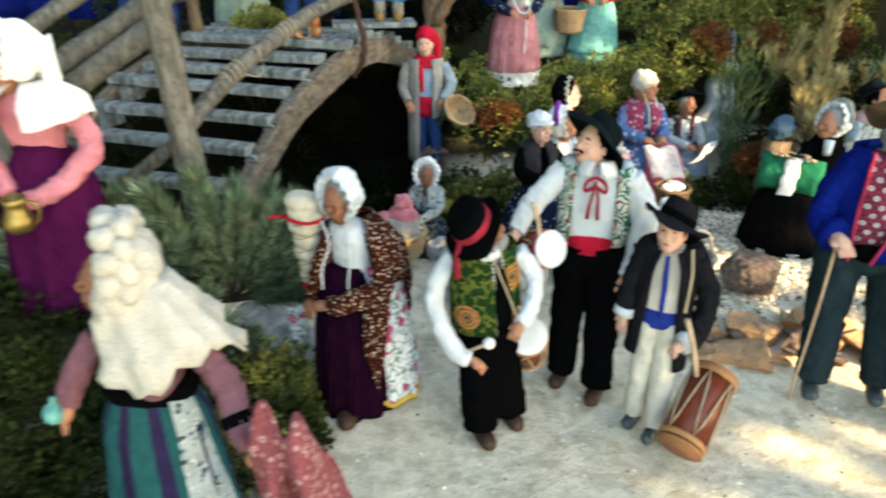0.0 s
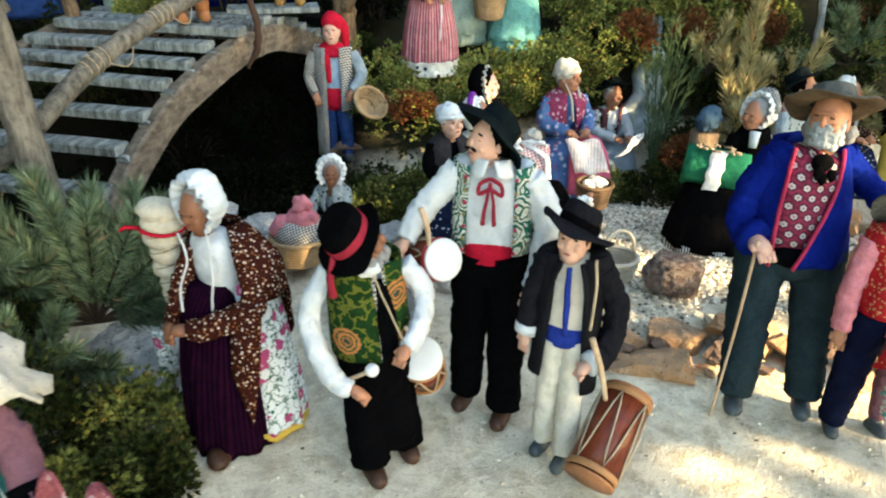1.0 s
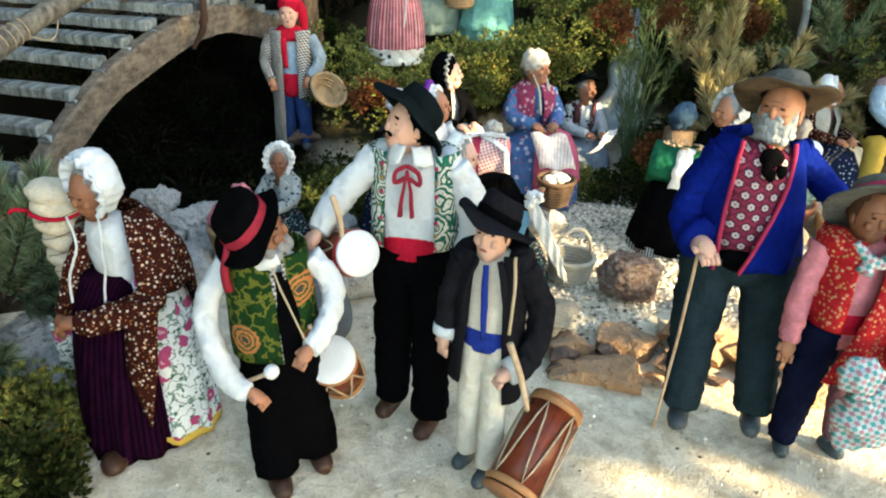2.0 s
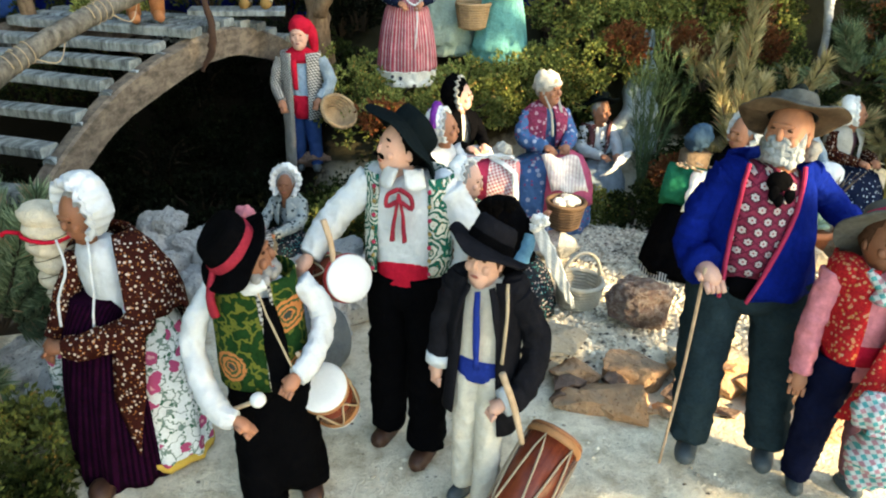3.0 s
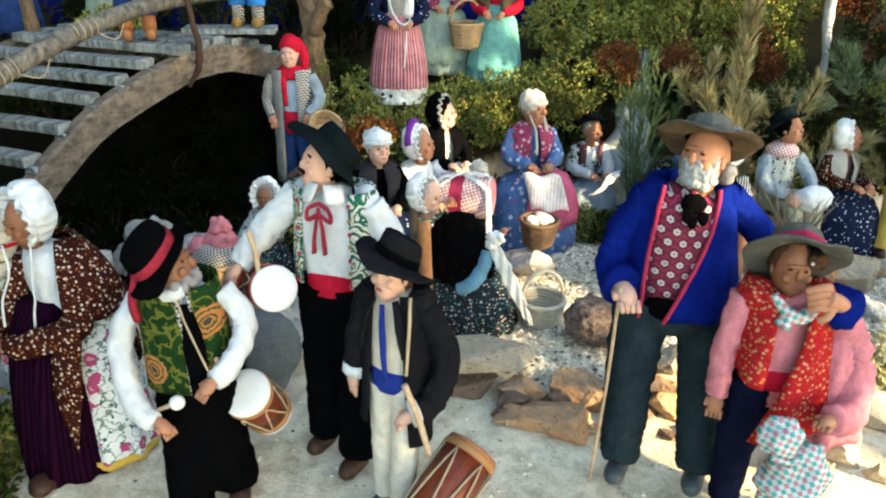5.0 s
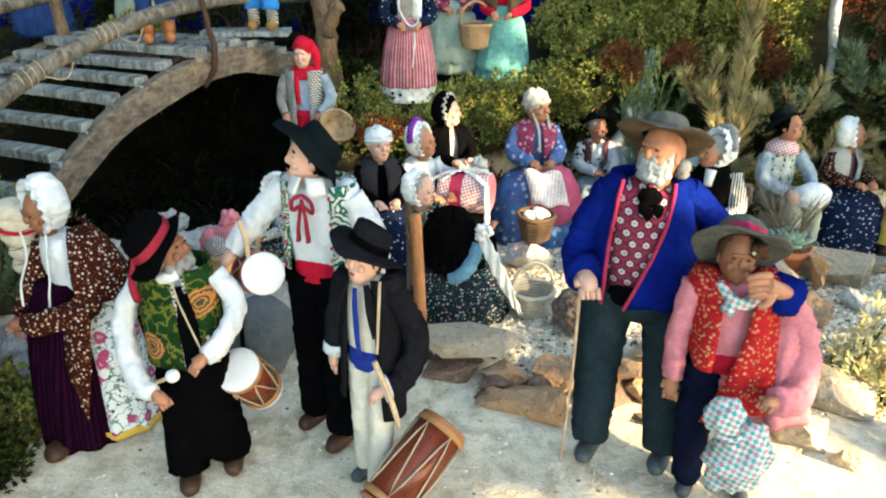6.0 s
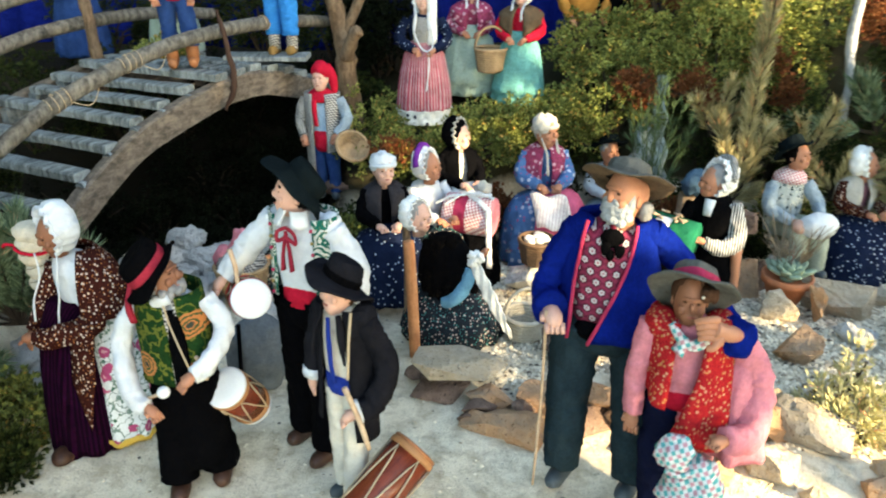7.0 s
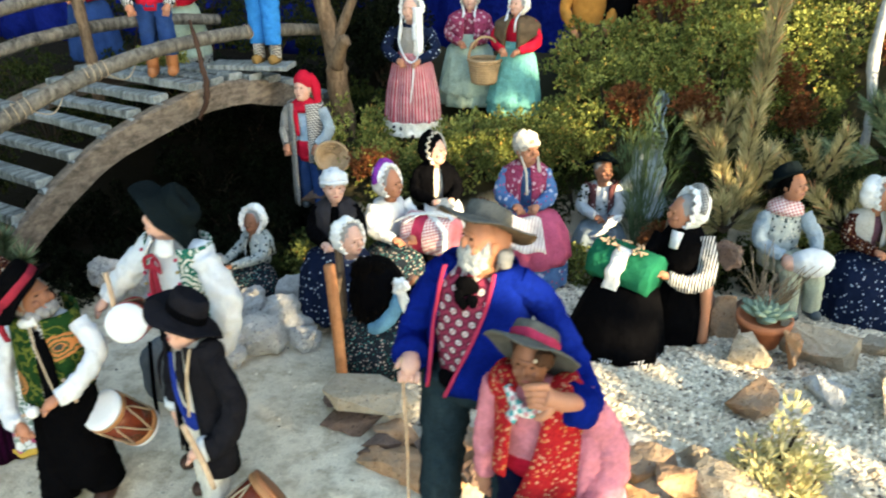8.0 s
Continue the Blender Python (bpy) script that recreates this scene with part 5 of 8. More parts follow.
# blue-green pine bough at the foot of the bridge
pine("pine_bough", -0.235, 0.700, 0.05, fan(20, 0.135, 0.150, 165, 1, towards=0.40), PINE, 21, "blue-green pine bough at the foot of the bridge", 0.024, 215, 0.0013, 0.6)
pine("pine_bough", -0.195, 0.715, 0.04, fan(9, 0.085, 0.140, 80, 2, towards=0.30), PINE, 22, "blue-green pine bough at the foot of the bridge", 0.024, 215, 0.0013, 0.6)
pine("pine_bough", -0.345, 0.700, 0.08, fan(16, 0.125, 0.105, 150, 3, towards=0.5), PINE, 23, "blue-green pine bough beside the bridge", 0.024, 215, 0.0013, 0.6)
pine("pine_bough", -0.275, 0.640, 0.03, fan(10, 0.100, 0.080, 150, 12, towards=0.6), PINE, 32, "low blue-green pine bough beside the bridge", 0.024, 215, 0.0013, 0.6)
# olive pine boughs stuck in the right-hand bank
pine("pine_bough", 0.658, 1.255, 0.05, [((0.004, 0.03, 0.36), 0.0, 3.6), ((0.010, 0.02, 0.33), 0.004, 3.0), ((0.030, 0.0, 0.12), 0.0, 1.4), ((-0.048, 0.0, 0.13), 0.0, 1.6)], PINE_OLIVE, 24, "tall olive-green pine bough standing in the bank", 0.030, 90, 0.0015, 0.8)
pine("pine_bough", 0.640, 1.230, 0.05, fan(4, 0.05, 0.06, 130, 4, towards=0.5), PINE_OLIVE, 25, "small olive-green pine sprig", 0.028, 95, 0.0014)
pine("pine_bough", 0.770, 1.320, 0.09, fan(6, 0.10, 0.11, 140, 5, towards=0.4), PINE_OLIVE, 26, "olive-green pine bough in the bank", 0.028, 110, 0.0014)
pine("pine_bough", 0.815, 1.270, 0.05, fan(5, 0.09, 0.09, 150, 6, towards=0.6), PINE_OLIVE, 27, "olive-green pine bough in the bank", 0.028, 105, 0.0014)
pine("pine_bough", 0.620, 1.330, 0.13, fan(4, 0.07, 0.10, 80, 7, towards=0.3), PINE_OLIVE, 28, "olive-green pine bough in the bank", 0.028, 115, 0.0014)
pine("pine_bough", 0.880, 1.330, 0.15, fan(6, 0.12, 0.12, 150, 8, towards=0.4), PINE, 29, "blue-green pine bough in the bank", 0.032, 140)
pine("pine_bough", 0.930, 1.240, 0.03, fan(6, 0.12, 0.10, 150, 9, towards=0.3), PINE_OLIVE, 30, "olive-green pine bough in the bank", 0.028, 110, 0.0014)
# a tuft of thin green stalks beside the man with the waistcoat
pine("broom_tuft", 0.515, 1.250, -0.03, fan(22, 0.10, 0.26, 70, 10, towards=0.10), BROOM, 31, "upright tuft of thin green stalks", 0.026, 16, 0.0008, 0.28, BROOM)


def trunk(name, pts, radii, mat, label, twigs=()):
    k = Kit()
    k.tube(pts, radii, mat, 14, 7, 1, 0.35)
    ob = thing(name, k, Matrix(), label, "tree stump")
    for p, r in twigs:
        k = Kit()
        k.tube(p, r, mat, 8, 5, 1, 0.3)
        part("branch", k, ob)
    return ob


trunk("forked_trunk", [(-0.010, 1.315, 0.12), (-0.014, 1.31, 0.22), (-0.022, 1.31, 0.30), (-0.045, 1.31, 0.40), (-0.05, 1.31, 0.47)], [0.024, 0.018, 0.015, 0.013, 0.012], BROWN_BARK, "small brown forked tree trunk by the bridge",
      [([(-0.02, 1.31, 0.28), (0.02, 1.31, 0.36), (0.05, 1.31, 0.46)], [0.010, 0.008, 0.006]), ([(-0.012, 1.30, 0.25), (0.008, 1.285, 0.29), (0.018, 1.28, 0.30)], [0.012, 0.011, 0.010])])
trunk("bleached_branch", [(0.845, 1.39, 0.14), (0.838, 1.38, 0.22), (0.822, 1.37, 0.30), (0.822, 1.37, 0.40), (0.815, 1.37, 0.48)], [0.007, 0.006, 0.0085, 0.006, 0.006], WHITE_BARK, "bleached white branch standing in the bushes")


def waterfall():
    """A sheet of pale plastic water running down the bank."""
    k = Kit()
    k.sheet([[(0.530 - 0.020 * t + (u - 0.5) * (0.012 + 0.085 * t ** 1.3) + 0.004 * math.sin(t * 23), 1.365 - 0.045 * t + 0.010 * math.sin(u * 9 + t * 4) + 0.006 * math.sin(t * 17), 0.225 - 0.20 * t + 0.006 * math.sin(u * 13)) for u in [j / 12 for j in range(13)]] for t in [i / 22 for i in range(23)]], WATER, 0.0025)
    thing("toy_waterfall", k, Matrix(), "pale blue-white sheet imitating a waterfall in the bank", "waterfall")


waterfall()


def flower_pot():
    k = Kit()
    k.rev((0, 0, 0), [(0.021, 0), (0.029, 0.028), (0.033, 0.028), (0.034, 0.038), (0.030, 0.038), (0.027, 0.030)], TERRACOTTA, 28)
    ob = thing("flower_pot", k, pose(0.680, 1.012, -0.006), "terracotta pot with a pale green succulent", "flower pot")
    rosette = Kit()
    rosette.blob((0, 0, 0.033), (0.010, 0.010, 0.008), SUCCULENT, None, 10, 7)
    rosette = part("succulent", rosette, ob, "rosette of fleshy pale green leaves")
    for i in range(26):
        k = Kit()
        a, e, L = i * 2.4, radians(20 + 55 * (i / 26)), 0.034 - 0.012 * i / 26
        d = Vector((math.cos(a) * math.cos(e), math.sin(a) * math.cos(e), math.sin(e)))
        q = d.to_track_quat("X", "Z").to_matrix()
        k.blob(Vector((0, 0, 0.034)) + d * L * 0.6, (L * 0.55, L * 0.26, L * 0.12), SUCCULENT, q, 8, 6)
        part("leaf", k, rosette)
    k = Kit()
    rr = random.Random(4)
    for i in range(46):
        a, L = rr.uniform(0, 6.28), rr.uniform(0.05, 0.10)
        d = Vector((0.5 * math.cos(a), 0.4 * math.sin(a), 1)).normalized() * L
        s = Vector((0, 0.012, 0.03))
        k.tube([s, s + d * 0.5 + Vector((rr.uniform(-0.01, 0.01), 0, 0)), s + d + Vector((rr.uniform(-0.015, 0.015), 0, 0))], [0.0009, 0.0007, 0.0004], DRY, 4, 2)
    tagged(part("dry_grass", k, ob, "dry grey-brown flower stalks"), kind="stuff")


flower_pot()


def shade_tree():
    """An unseen tree added in the sun's way, its gaps aimed to let patches of light through."""
    k = Kit()
    c = Vector((0.35, 0.62, 0.1)) + SUN_FROM * 3.4
    side = SUN_FROM.cross(Vector((0, 0, 1))).normalized()
    upv = side.cross(SUN_FROM)
    base = Vector((c.x, c.y, 0)) - side * 0.9
    k.tube([base, base + Vector((0, 0, c.z * 0.6)), c - side * 0.7 + Vector((0, 0, 0.5)), c - side * 0.5 + Vector((0, 0, 1.6))], [0.12, 0.10, 0.08, 0.04], BROWN_BARK, 12, 4, 1, 0.2)
    for i in range(7):
        k.tube([c - side * 0.7 + Vector((0, 0, 0.2 * i - 0.2)), c + side * R.uniform(-0.4, 0.2) + upv * R.uniform(-0.5, 0.9), c + side * R.uniform(-1.2, 0.9) + upv * R.uniform(-0.5, 1.3)], [0.03, 0.02, 0.008], BROWN_BARK, 7, 4)
    ob = thing("shade_tree", k, Matrix(), "unseen leafy tree added to shade the scene", "tree")
    rg = np.random.default_rng(5)
    P = []
    gaps = []
    # each gap is cut on the sun line of a spot meant to be lit
    for x, y, z, r in ((0.490, 0.530, 0.15, 0.004), (0.520, 0.550, 0.09, 0.012), (0.432, 0.60, 0.285, 0.022), (0.37, 0.672, 0.03, 0.016), (0.57, 0.62, 0.03, 0.05), (0.63, 0.67, 0.04, 0.05), (0.70, 0.62, 0.04, 0.05), (0.29, 0.515, 0.0, -0.004), (0.37, 0.545, 0.0, -0.005), (0.43, 0.515, 0.0, -0.004), (0.62, 0.53, 0.0, 0.05), (0.58, 1.36, 0.32, 0.12), (0.72, 1.36, 0.34, 0.12), (0.48, 1.34, 0.26, 0.09), (0.85, 1.36, 0.32, 0.10), (0.66, 1.20, 0.26, 0.08), (0.76, 1.16, 0.17, 0.04), (0.64, 1.14, 0.12, 0.03), (0.28, 1.20, 0.15, 0.03), (0.40, 1.22, 0.17, 0.04), (0.12, 1.19, 0.14, 0.03), (0.20, 0.78, 0.10, 0.015), (0.82, 0.87, 0.05, 0.02), (0.745, 0.77, 0.0, 0.02), (0.40, 0.88, 0.0, 0.008), (0.21, 0.965, 0.15, 0.006), (0.345, 1.07, 0.19, 0.010), (0.23, 0.845, 0.14, 0.006), (0.208, 1.10, 0.17, 0.006), (0.655, 0.85, 0.03, -0.004)):
        p = Vector((x, y, z)) - Vector((0.35, 0.62, 0.1))
        gaps.append((p.dot(side), p.dot(upv), r))
    while len(P) < 34000:
        a, b, d = rg.uniform(-1.5, 1.5), rg.uniform(-1.0, 1.35), rg.uniform(-0.9, 0.9)
        if (a / 1.3) ** 2 + ((b - 0.12) / 1.08) ** 2 > 1 + 0.35 * noise.noise(Vector((a * 4, b * 4, 1.0))):
            continue
        lump = 1 - (a / 1.4) ** 2 - ((b - 0.12) / 1.15) ** 2 + 0.5 * noise.noise(Vector((a * 3, b * 3, 7.0)))
        d *= max(0.25, lump)
        g = max(step(r * 1.2 + 0.03, r * 0.9 + 0.02, math.hypot(a - q, b - w)) for q, w, r in gaps)
        n = noise.noise(Vector((a * 28, b * 28, 2.0)))
        at = Vector((0.35, 0.62, 0.1)) + side * a + upv * b
        at -= SUN_FROM * (at.z / SUN_FROM.z)
        fleck = 0.16 < at.x < 0.66 and 0.40 < at.y < 0.57 and noise.noise(Vector((a * 17, b * 30, 5.0))) > 0.12
        if fleck:
            continue
        # crown thinned here to let partial sun brighten the seated group
        thin = math.hypot((a + 0.28) / 0.18, (b - 0.03) / 0.13) < 1 + 0.5 * noise.noise(Vector((a * 9, b * 9, 3.0)))
        if thin and rg.random() > 0.13:
            continue
        if g < 0.5 or n > 0.42:
            P.append(c + side * a + upv * b + SUN_FROM * d)
    me = leaves_mesh("crown", [tuple(p) for p in P], [(0, 0, -0.2)] * len(P), 0.042, 0.03, MOSS_DARK, 9, 3, 1.6)
    cr = new("crown", me)
    cr.parent = ob


shade_tree()

# ---- the dolls in front ----
def basket(name, x, y, z, r, h, mat, label, handle=True, rz=0, filling=None, flare=0.75, tilt=0):
    """Woven basket: stakes, weavers wound round them, rim and hoop."""
    ob = thing(name, None, pose(x, y, z, 0, tilt, rz), label, "basket")
    k = Kit()
    n = 18
    coil = []
    for j in range(int(h / 0.0042 * (n + 1))):
        zz = j * 0.0042 / (n + 1)
        q = r * (flare + (1 - flare) * (zz / h)) * (1 + 0.04 * math.cos(j * math.pi))
        coil.append((q * math.cos(2 * math.pi * j / n), q * math.sin(2 * math.pi * j / n), zz + 0.0015))
    k.tube(coil, 0.0022, mat, 6, 2)
    k.rev((0, 0, 0), [(r * flare * 0.9, 0.0), (r * flare * 0.96, 0.002), (r * 0.93, h * 0.9)], mat, 24, cap=(True, False))
    part("woven_body", k, ob)
    k = Kit()
    k.tube([(r * math.cos(a), r * math.sin(a), h) for a in [2 * math.pi * j / 24 for j in range(25)]], 0.003, mat, 7, 1)
    part("rim", k, ob)
    if handle:
        k = Kit()
        k.tube([(r * math.cos(a), 0, h + r * 1.35 * math.sin(a)) for a in [math.pi * j / 14 for j in range(15)]], 0.0022, mat, 7, 1)
        part("handle", k, ob)
    if filling:
        rr = random.Random(3)
        for i in range(9):
            k = Kit()
            a, q = rr.uniform(0, 6.28), rr.uniform(0, 0.6) * r
            k.blob((q * math.cos(a), q * math.sin(a), h * 0.95 + rr.uniform(0, 0.004)), (r * 0.3, r * 0.26, r * 0.24), filling, None, 10, 7)
            part("egg", k, ob)
    return ob


def drum(x, y, z, r, length, aim, label, hoop=DRUM_HOOP, skin=SKIN_DRUM, skin_label="white drum skin"):
    """Barrel of red-brown wood, two hoops, pale skins and zigzag cords. aim: the way its front skin faces."""
    m = Vector(aim).normalized().to_track_quat("Z", "Y").to_matrix().to_4x4()
    m.translation = (x, y, z)
    ob = thing("drum", None, m, label, "drum", "drums")
    k = Kit()
    k.rev((0, 0, -length / 2), [(r * 0.95, 0), (r * 0.97, length * 0.5), (r * 0.95, length)], DRUM_WOOD, 36)
    shell = part("shell", k, ob, "varnished red-brown wooden shell")
    for s in (-1, 1):
        k = Kit()
        zc = s * length / 2
        k.rev((0, 0, zc - 0.004), [(r * 0.95, 0.001), (r * 1.03, 0.002), (r * 1.04, 0.004), (r * 1.02, 0.006), (r * 0.95, 0.007)], hoop, 36, cap=(False, False))
        part("hoop", k, ob)
        k = Kit()
        k.rev((0, 0, zc + (0.0045 if s > 0 else -0.0055)), [(r * 0.99, -0.002), (r * 1.0, 0.0), (r * 0.96, 0.0012), (r * 0.5, 0.001), (r * 0.1, 0.001)], skin, 36)
        part("drum_skin", k, ob, skin_label)
    k = Kit()
    n = 12
    zig = []
    for i in range(n + 1):
        a, s = 2 * math.pi * i / n, 1 if i % 2 else -1
        zig.append((r * 1.02 * math.cos(a), r * 1.02 * math.sin(a), s * length * 0.46))
        if i < n:
            b = 2 * math.pi * (i + 0.5) / n
            zig.append((r * 1.03 * math.cos(b), r * 1.03 * math.sin(b), 0))
    k.tube(zig, 0.00085, CORD, 5, 2)
    part("cord", k, shell, "pale zigzag cord")
    return ob


def stick(name, a, b, r, mat, label, cat="stick", knob=None, felt=None):
    k = Kit()
    k.tube([a, (Vector(a) + Vector(b)) / 2 + Vector((0.0015, 0, 0)), b], [r * 0.85, r, r * 1.05], mat, 8, 4, 1, 0.1)
    if knob:
        k.blob(b, knob, felt or mat, rot(0, 60, 0), 10, 7)
    ob = thing(name, k, Matrix(), label, cat)
    return ob


# old man in the blue jacket
def old_man():
    k = Kit()
    S_ = [((-0.028, 0.004, 0.165), (-0.034, 0, 0.09), (-0.037, -0.002, 0.020)), ((0.026, 0, 0.165), (0.030, -0.006, 0.09), (0.032, -0.012, 0.020))]
    legs(k, SLATE, S_, 0.0265, 0.0185, SHOE_GREY, 0.026, -25, 0.0095)
    k.blob((0, 0, 0.160), (0.044, 0.030, 0.026), SLATE)
    k.blob((-0.010, -0.018, 0.166), (0.022, 0.016, 0.012), BLACK)
    torso(k, BROCADE, 0.164, 0.256, (-0.001, -0.003), 0.032, 0.036, 0.80)
    # short open jacket, its fronts swung round to his right
    def edge(t, a):
        rx, ry = 0.0435 + 0.007 * t - 0.010 * (1 - t) ** 3, 0.0335 + 0.009 * t - 0.006 * (1 - t) ** 3
        return Vector((rx * math.cos(radians(a)), ry * math.sin(radians(a)) + 0.002, 0.259 - 0.098 * t))
    right, left = [], []
    grid = []
    for i in range(15):
        t = i / 14
        a0, a1 = -58 - 56 * t, 224 - 2 * t
        row = []
        for j in range(41):
            p = edge(t, a0 + (a1 - a0) * j / 40)
            row.append(p + Vector((p.x, p.y, 0)) * 0.05 * t * math.sin(j * 1.1 + t * 2))
        right.append(edge(t, a0) * 1.0 + Vector((0, -0.002, 0)))
        left.append(edge(t, a1) + Vector((-0.001, -0.0015, 0)))
        grid.append(row)
    k.sheet(grid, BLUE_FELT, 0.0024)
    for e in (right, left):
        k.tube(e[::2], 0.0017, CRIMSON, 7, 2, 1.4)
    for s in (-1, 1):
        k.blob((s * 0.028, 0.0, 0.247), (0.0145, 0.016, 0.012), BLUE_FELT)
    arm(k, [(-0.032, 0, 0.246), (-0.051, 0.004, 0.216), (-0.060, -0.006, 0.190), (-0.055, -0.026, 0.184)], [0.0175, 0.0165, 0.0160, 0.0180], BLUE_FELT, SKIN_PALE, 0.0115, BLUE_FELT)
    arm(k, [(0.032, 0, 0.246), (0.060, 0.004, 0.224), (0.088, -0.030, 0.198), (0.100, -0.068, 0.193), (0.095, -0.088, 0.203)], [0.0165, 0.0155, 0.0150, 0.0165, 0.0185], BLUE_FELT)
    k.tube([(0.099, -0.078, 0.200), (0.084, -0.098, 0.210), (0.072, -0.104, 0.216)], [0.0072, 0.0074, 0.0085], SKIN, 12, 5, 0.8)
    for f in range(4):
        k.tube([(0.075, -0.104 - 0.001 * f, 0.222 - 0.0040 * f), (0.066, -0.108, 0.223 - 0.0042 * f), (0.058 + 0.0015 * f, -0.105, 0.220 - 0.0044 * f)], [0.0031, 0.0029, 0.0023], SKIN, 8, 4)
    k.tube([(0.078, -0.106, 0.211), (0.073, -0.110, 0.204), (0.068, -0.109, 0.202)], [0.0038, 0.0030, 0.0024], SKIN, 8, 4)
    c = Vector((0.006, -0.010, 0.279))
    T = head(k, c, 0.0200, -46, SKIN, None, 0, 0.03)
    k.blob(c + T @ Vector((0, 0.007, 0.004)), (0.0168, 0.0162, 0.019), SKIN)
    for i in range(14):
        a = radians(20 + 140 * i / 13)
        k.blob(c + T @ Vector((0.019 * math.cos(a), 0.006 + 0.014 * math.sin(a), -0.006 - 0.004 * (i % 2))), 0.0065, HAIR_GREY, None, 8, 6, 0.3, 400)
    beard(k, c + T @ Vector((0, 0.000, 0.001)), 0.0168, T, BEARD)
    k.blob((-0.004, -0.028, 0.249), (0.010, 0.006, 0.008), BLACK, None, 10, 7, 0.3, 200)
    for p in ((-0.009, -0.033, 0.243), (0.003, -0.035, 0.242), (-0.005, -0.034, 0.238)):
        k.blob(p, (0.0045, 0.003, 0.0055), BLACK, None, 10, 7, 0.4, 200)
    hat(k, c + Vector((0.002, 0.001, 0.0110)), 0.0200, 0.0410, 0.016, GREY_FELT, -14, (-11, 4), 0.003, None, TAN_FELT, 0.001)
    doll("old_man_doll", k, 0.408, 0.597, 0.004, "bearded old man doll in royal blue jacket and grey hat", slim=0.88, tall=0.985, lean=(-0.030, 0.08))
    stick("walking_cane", (0.350, 0.586, 0.0), (0.351, 0.577, 0.190), 0.0013, PALE_WOOD, "thin pale cane held by the old man doll", "cane")


old_man()


def girl():
    k = Kit()
    legs(k, NAVY, [((-0.014, 0, 0.140), (-0.020, 0.0, 0.075), (-0.018, 0.010, 0.016))], 0.021, 0.015, SHOE_GREY, 0.024, -20)
    legs(k, MAUVE, [((0.016, 0.004, 0.135), (0.026, 0.004, 0.08), (0.032, 0.006, 0.018))], 0.016, 0.0085, SHOE_GREY, 0.022, 10)
    torso(k, PINK, 0.125, 0.222, (0, 0), 0.026, 0.031, 0.7)
    k.rev((0, 0, 0.140), [(0.0275, 0), (0.0290, 0.006), (0.0290, 0.016), (0.027, 0.020)], RED, 26, 1, 0.74)
    # waistcoat fronts that hang open and flare
    for s, lo in ((-1, 0.150), (1, 0.106)):
        grid = []
        for i in range(13):
            t = i / 12
            row = []
            for j in range(15):
                u = j / 14
                ang = radians(-90 + s * ((22 + 10 * t if s < 0 else 20 - 52 * t ** 1.3) + 118 * u))
                f = 1 + 0.10 * t * math.sin(u * 13)
                rx, ry = (0.036 + 0.016 * t * (1.0 if s > 0 else 0.25)) * f, (0.028 + 0.015 * t) * f
                row.append((rx * math.cos(ang), ry * math.sin(ang), 0.224 - (0.224 - lo) * t * (1 - 0.16 * u)))
            grid.append(row)
        k.sheet(grid, RED_FLORAL, 0.002 * s)
        k.blob((s * 0.026, -0.002, 0.214), (0.016, 0.018, 0.013), RED_FLORAL)
    # full pink sleeve gathered at the wrist
    k.rev((0.050, -0.004, 0.100), [(0.036, 0.0), (0.038, 0.006), (0.034, 0.03), (0.025, 0.06), (0.014, 0.085)], PINK, 44, 0.8, 0.85, 6, 0.12)
    k.tube([(-0.020, -0.020, 0.222), (-0.010, -0.031, 0.212), (0.004, -0.031, 0.211), (0.018, -0.020, 0.220)], [0.004, 0.0052, 0.0052, 0.004], PLAID, 12, 5, 0.8, 0.3)
    k.tube([(-0.008, -0.031, 0.213), (-0.016, -0.035, 0.203)], [0.005, 0.007], PLAID, 10, 4, 0.6, 0.3)
    arm(k, [(-0.034, 0, 0.212), (-0.045, -0.002, 0.165), (-0.047, -0.006, 0.128)], [0.0145, 0.0135, 0.0115], PINK, SKIN, 0.009)
    arm(k, [(0.036, 0.0, 0.210), (0.064, -0.004, 0.168), (0.056, -0.034, 0.134), (0.030, -0.056, 0.140)], [0.017, 0.021, 0.018, 0.0125], PINK, SKIN, 0.009)
    c = Vector((-0.004, -0.006, 0.237))
    head(k, c, 0.0185, -4, SKIN_DARK, HAIR_BROWN, 4, 0.022)
    for i in range(9):
        k.blob(c + Vector((0.011 + 0.003 * (i % 3), -0.010 - 0.002 * (i // 3), 0.009 + 0.003 * (i % 2))), 0.0045, HAIR_BROWN, None, 7, 5, 0.3, 400)
    for i in range(5):
        k.blob(c + Vector((0.008 + 0.0025 * i, -0.0175 + 0.0025 * i, 0.011 - 0.0012 * i)), 0.0016, CREAM, None, 7, 5, 0.3, 400)
    hat(k, c + Vector((0.002, 0.000, 0.010)), 0.0205, 0.0405, 0.018, GREY_FELT, -4, (-24, 8), 0.003, CRIMSON, GREY_FELT, 0.005)
    doll("child_doll", k, 0.467, 0.556, 0.0, "child doll in red flowered waistcoat and grey felt hat", rz=0, slim=0.80, tall=0.95, lean=(-0.05, -0.02))


girl()


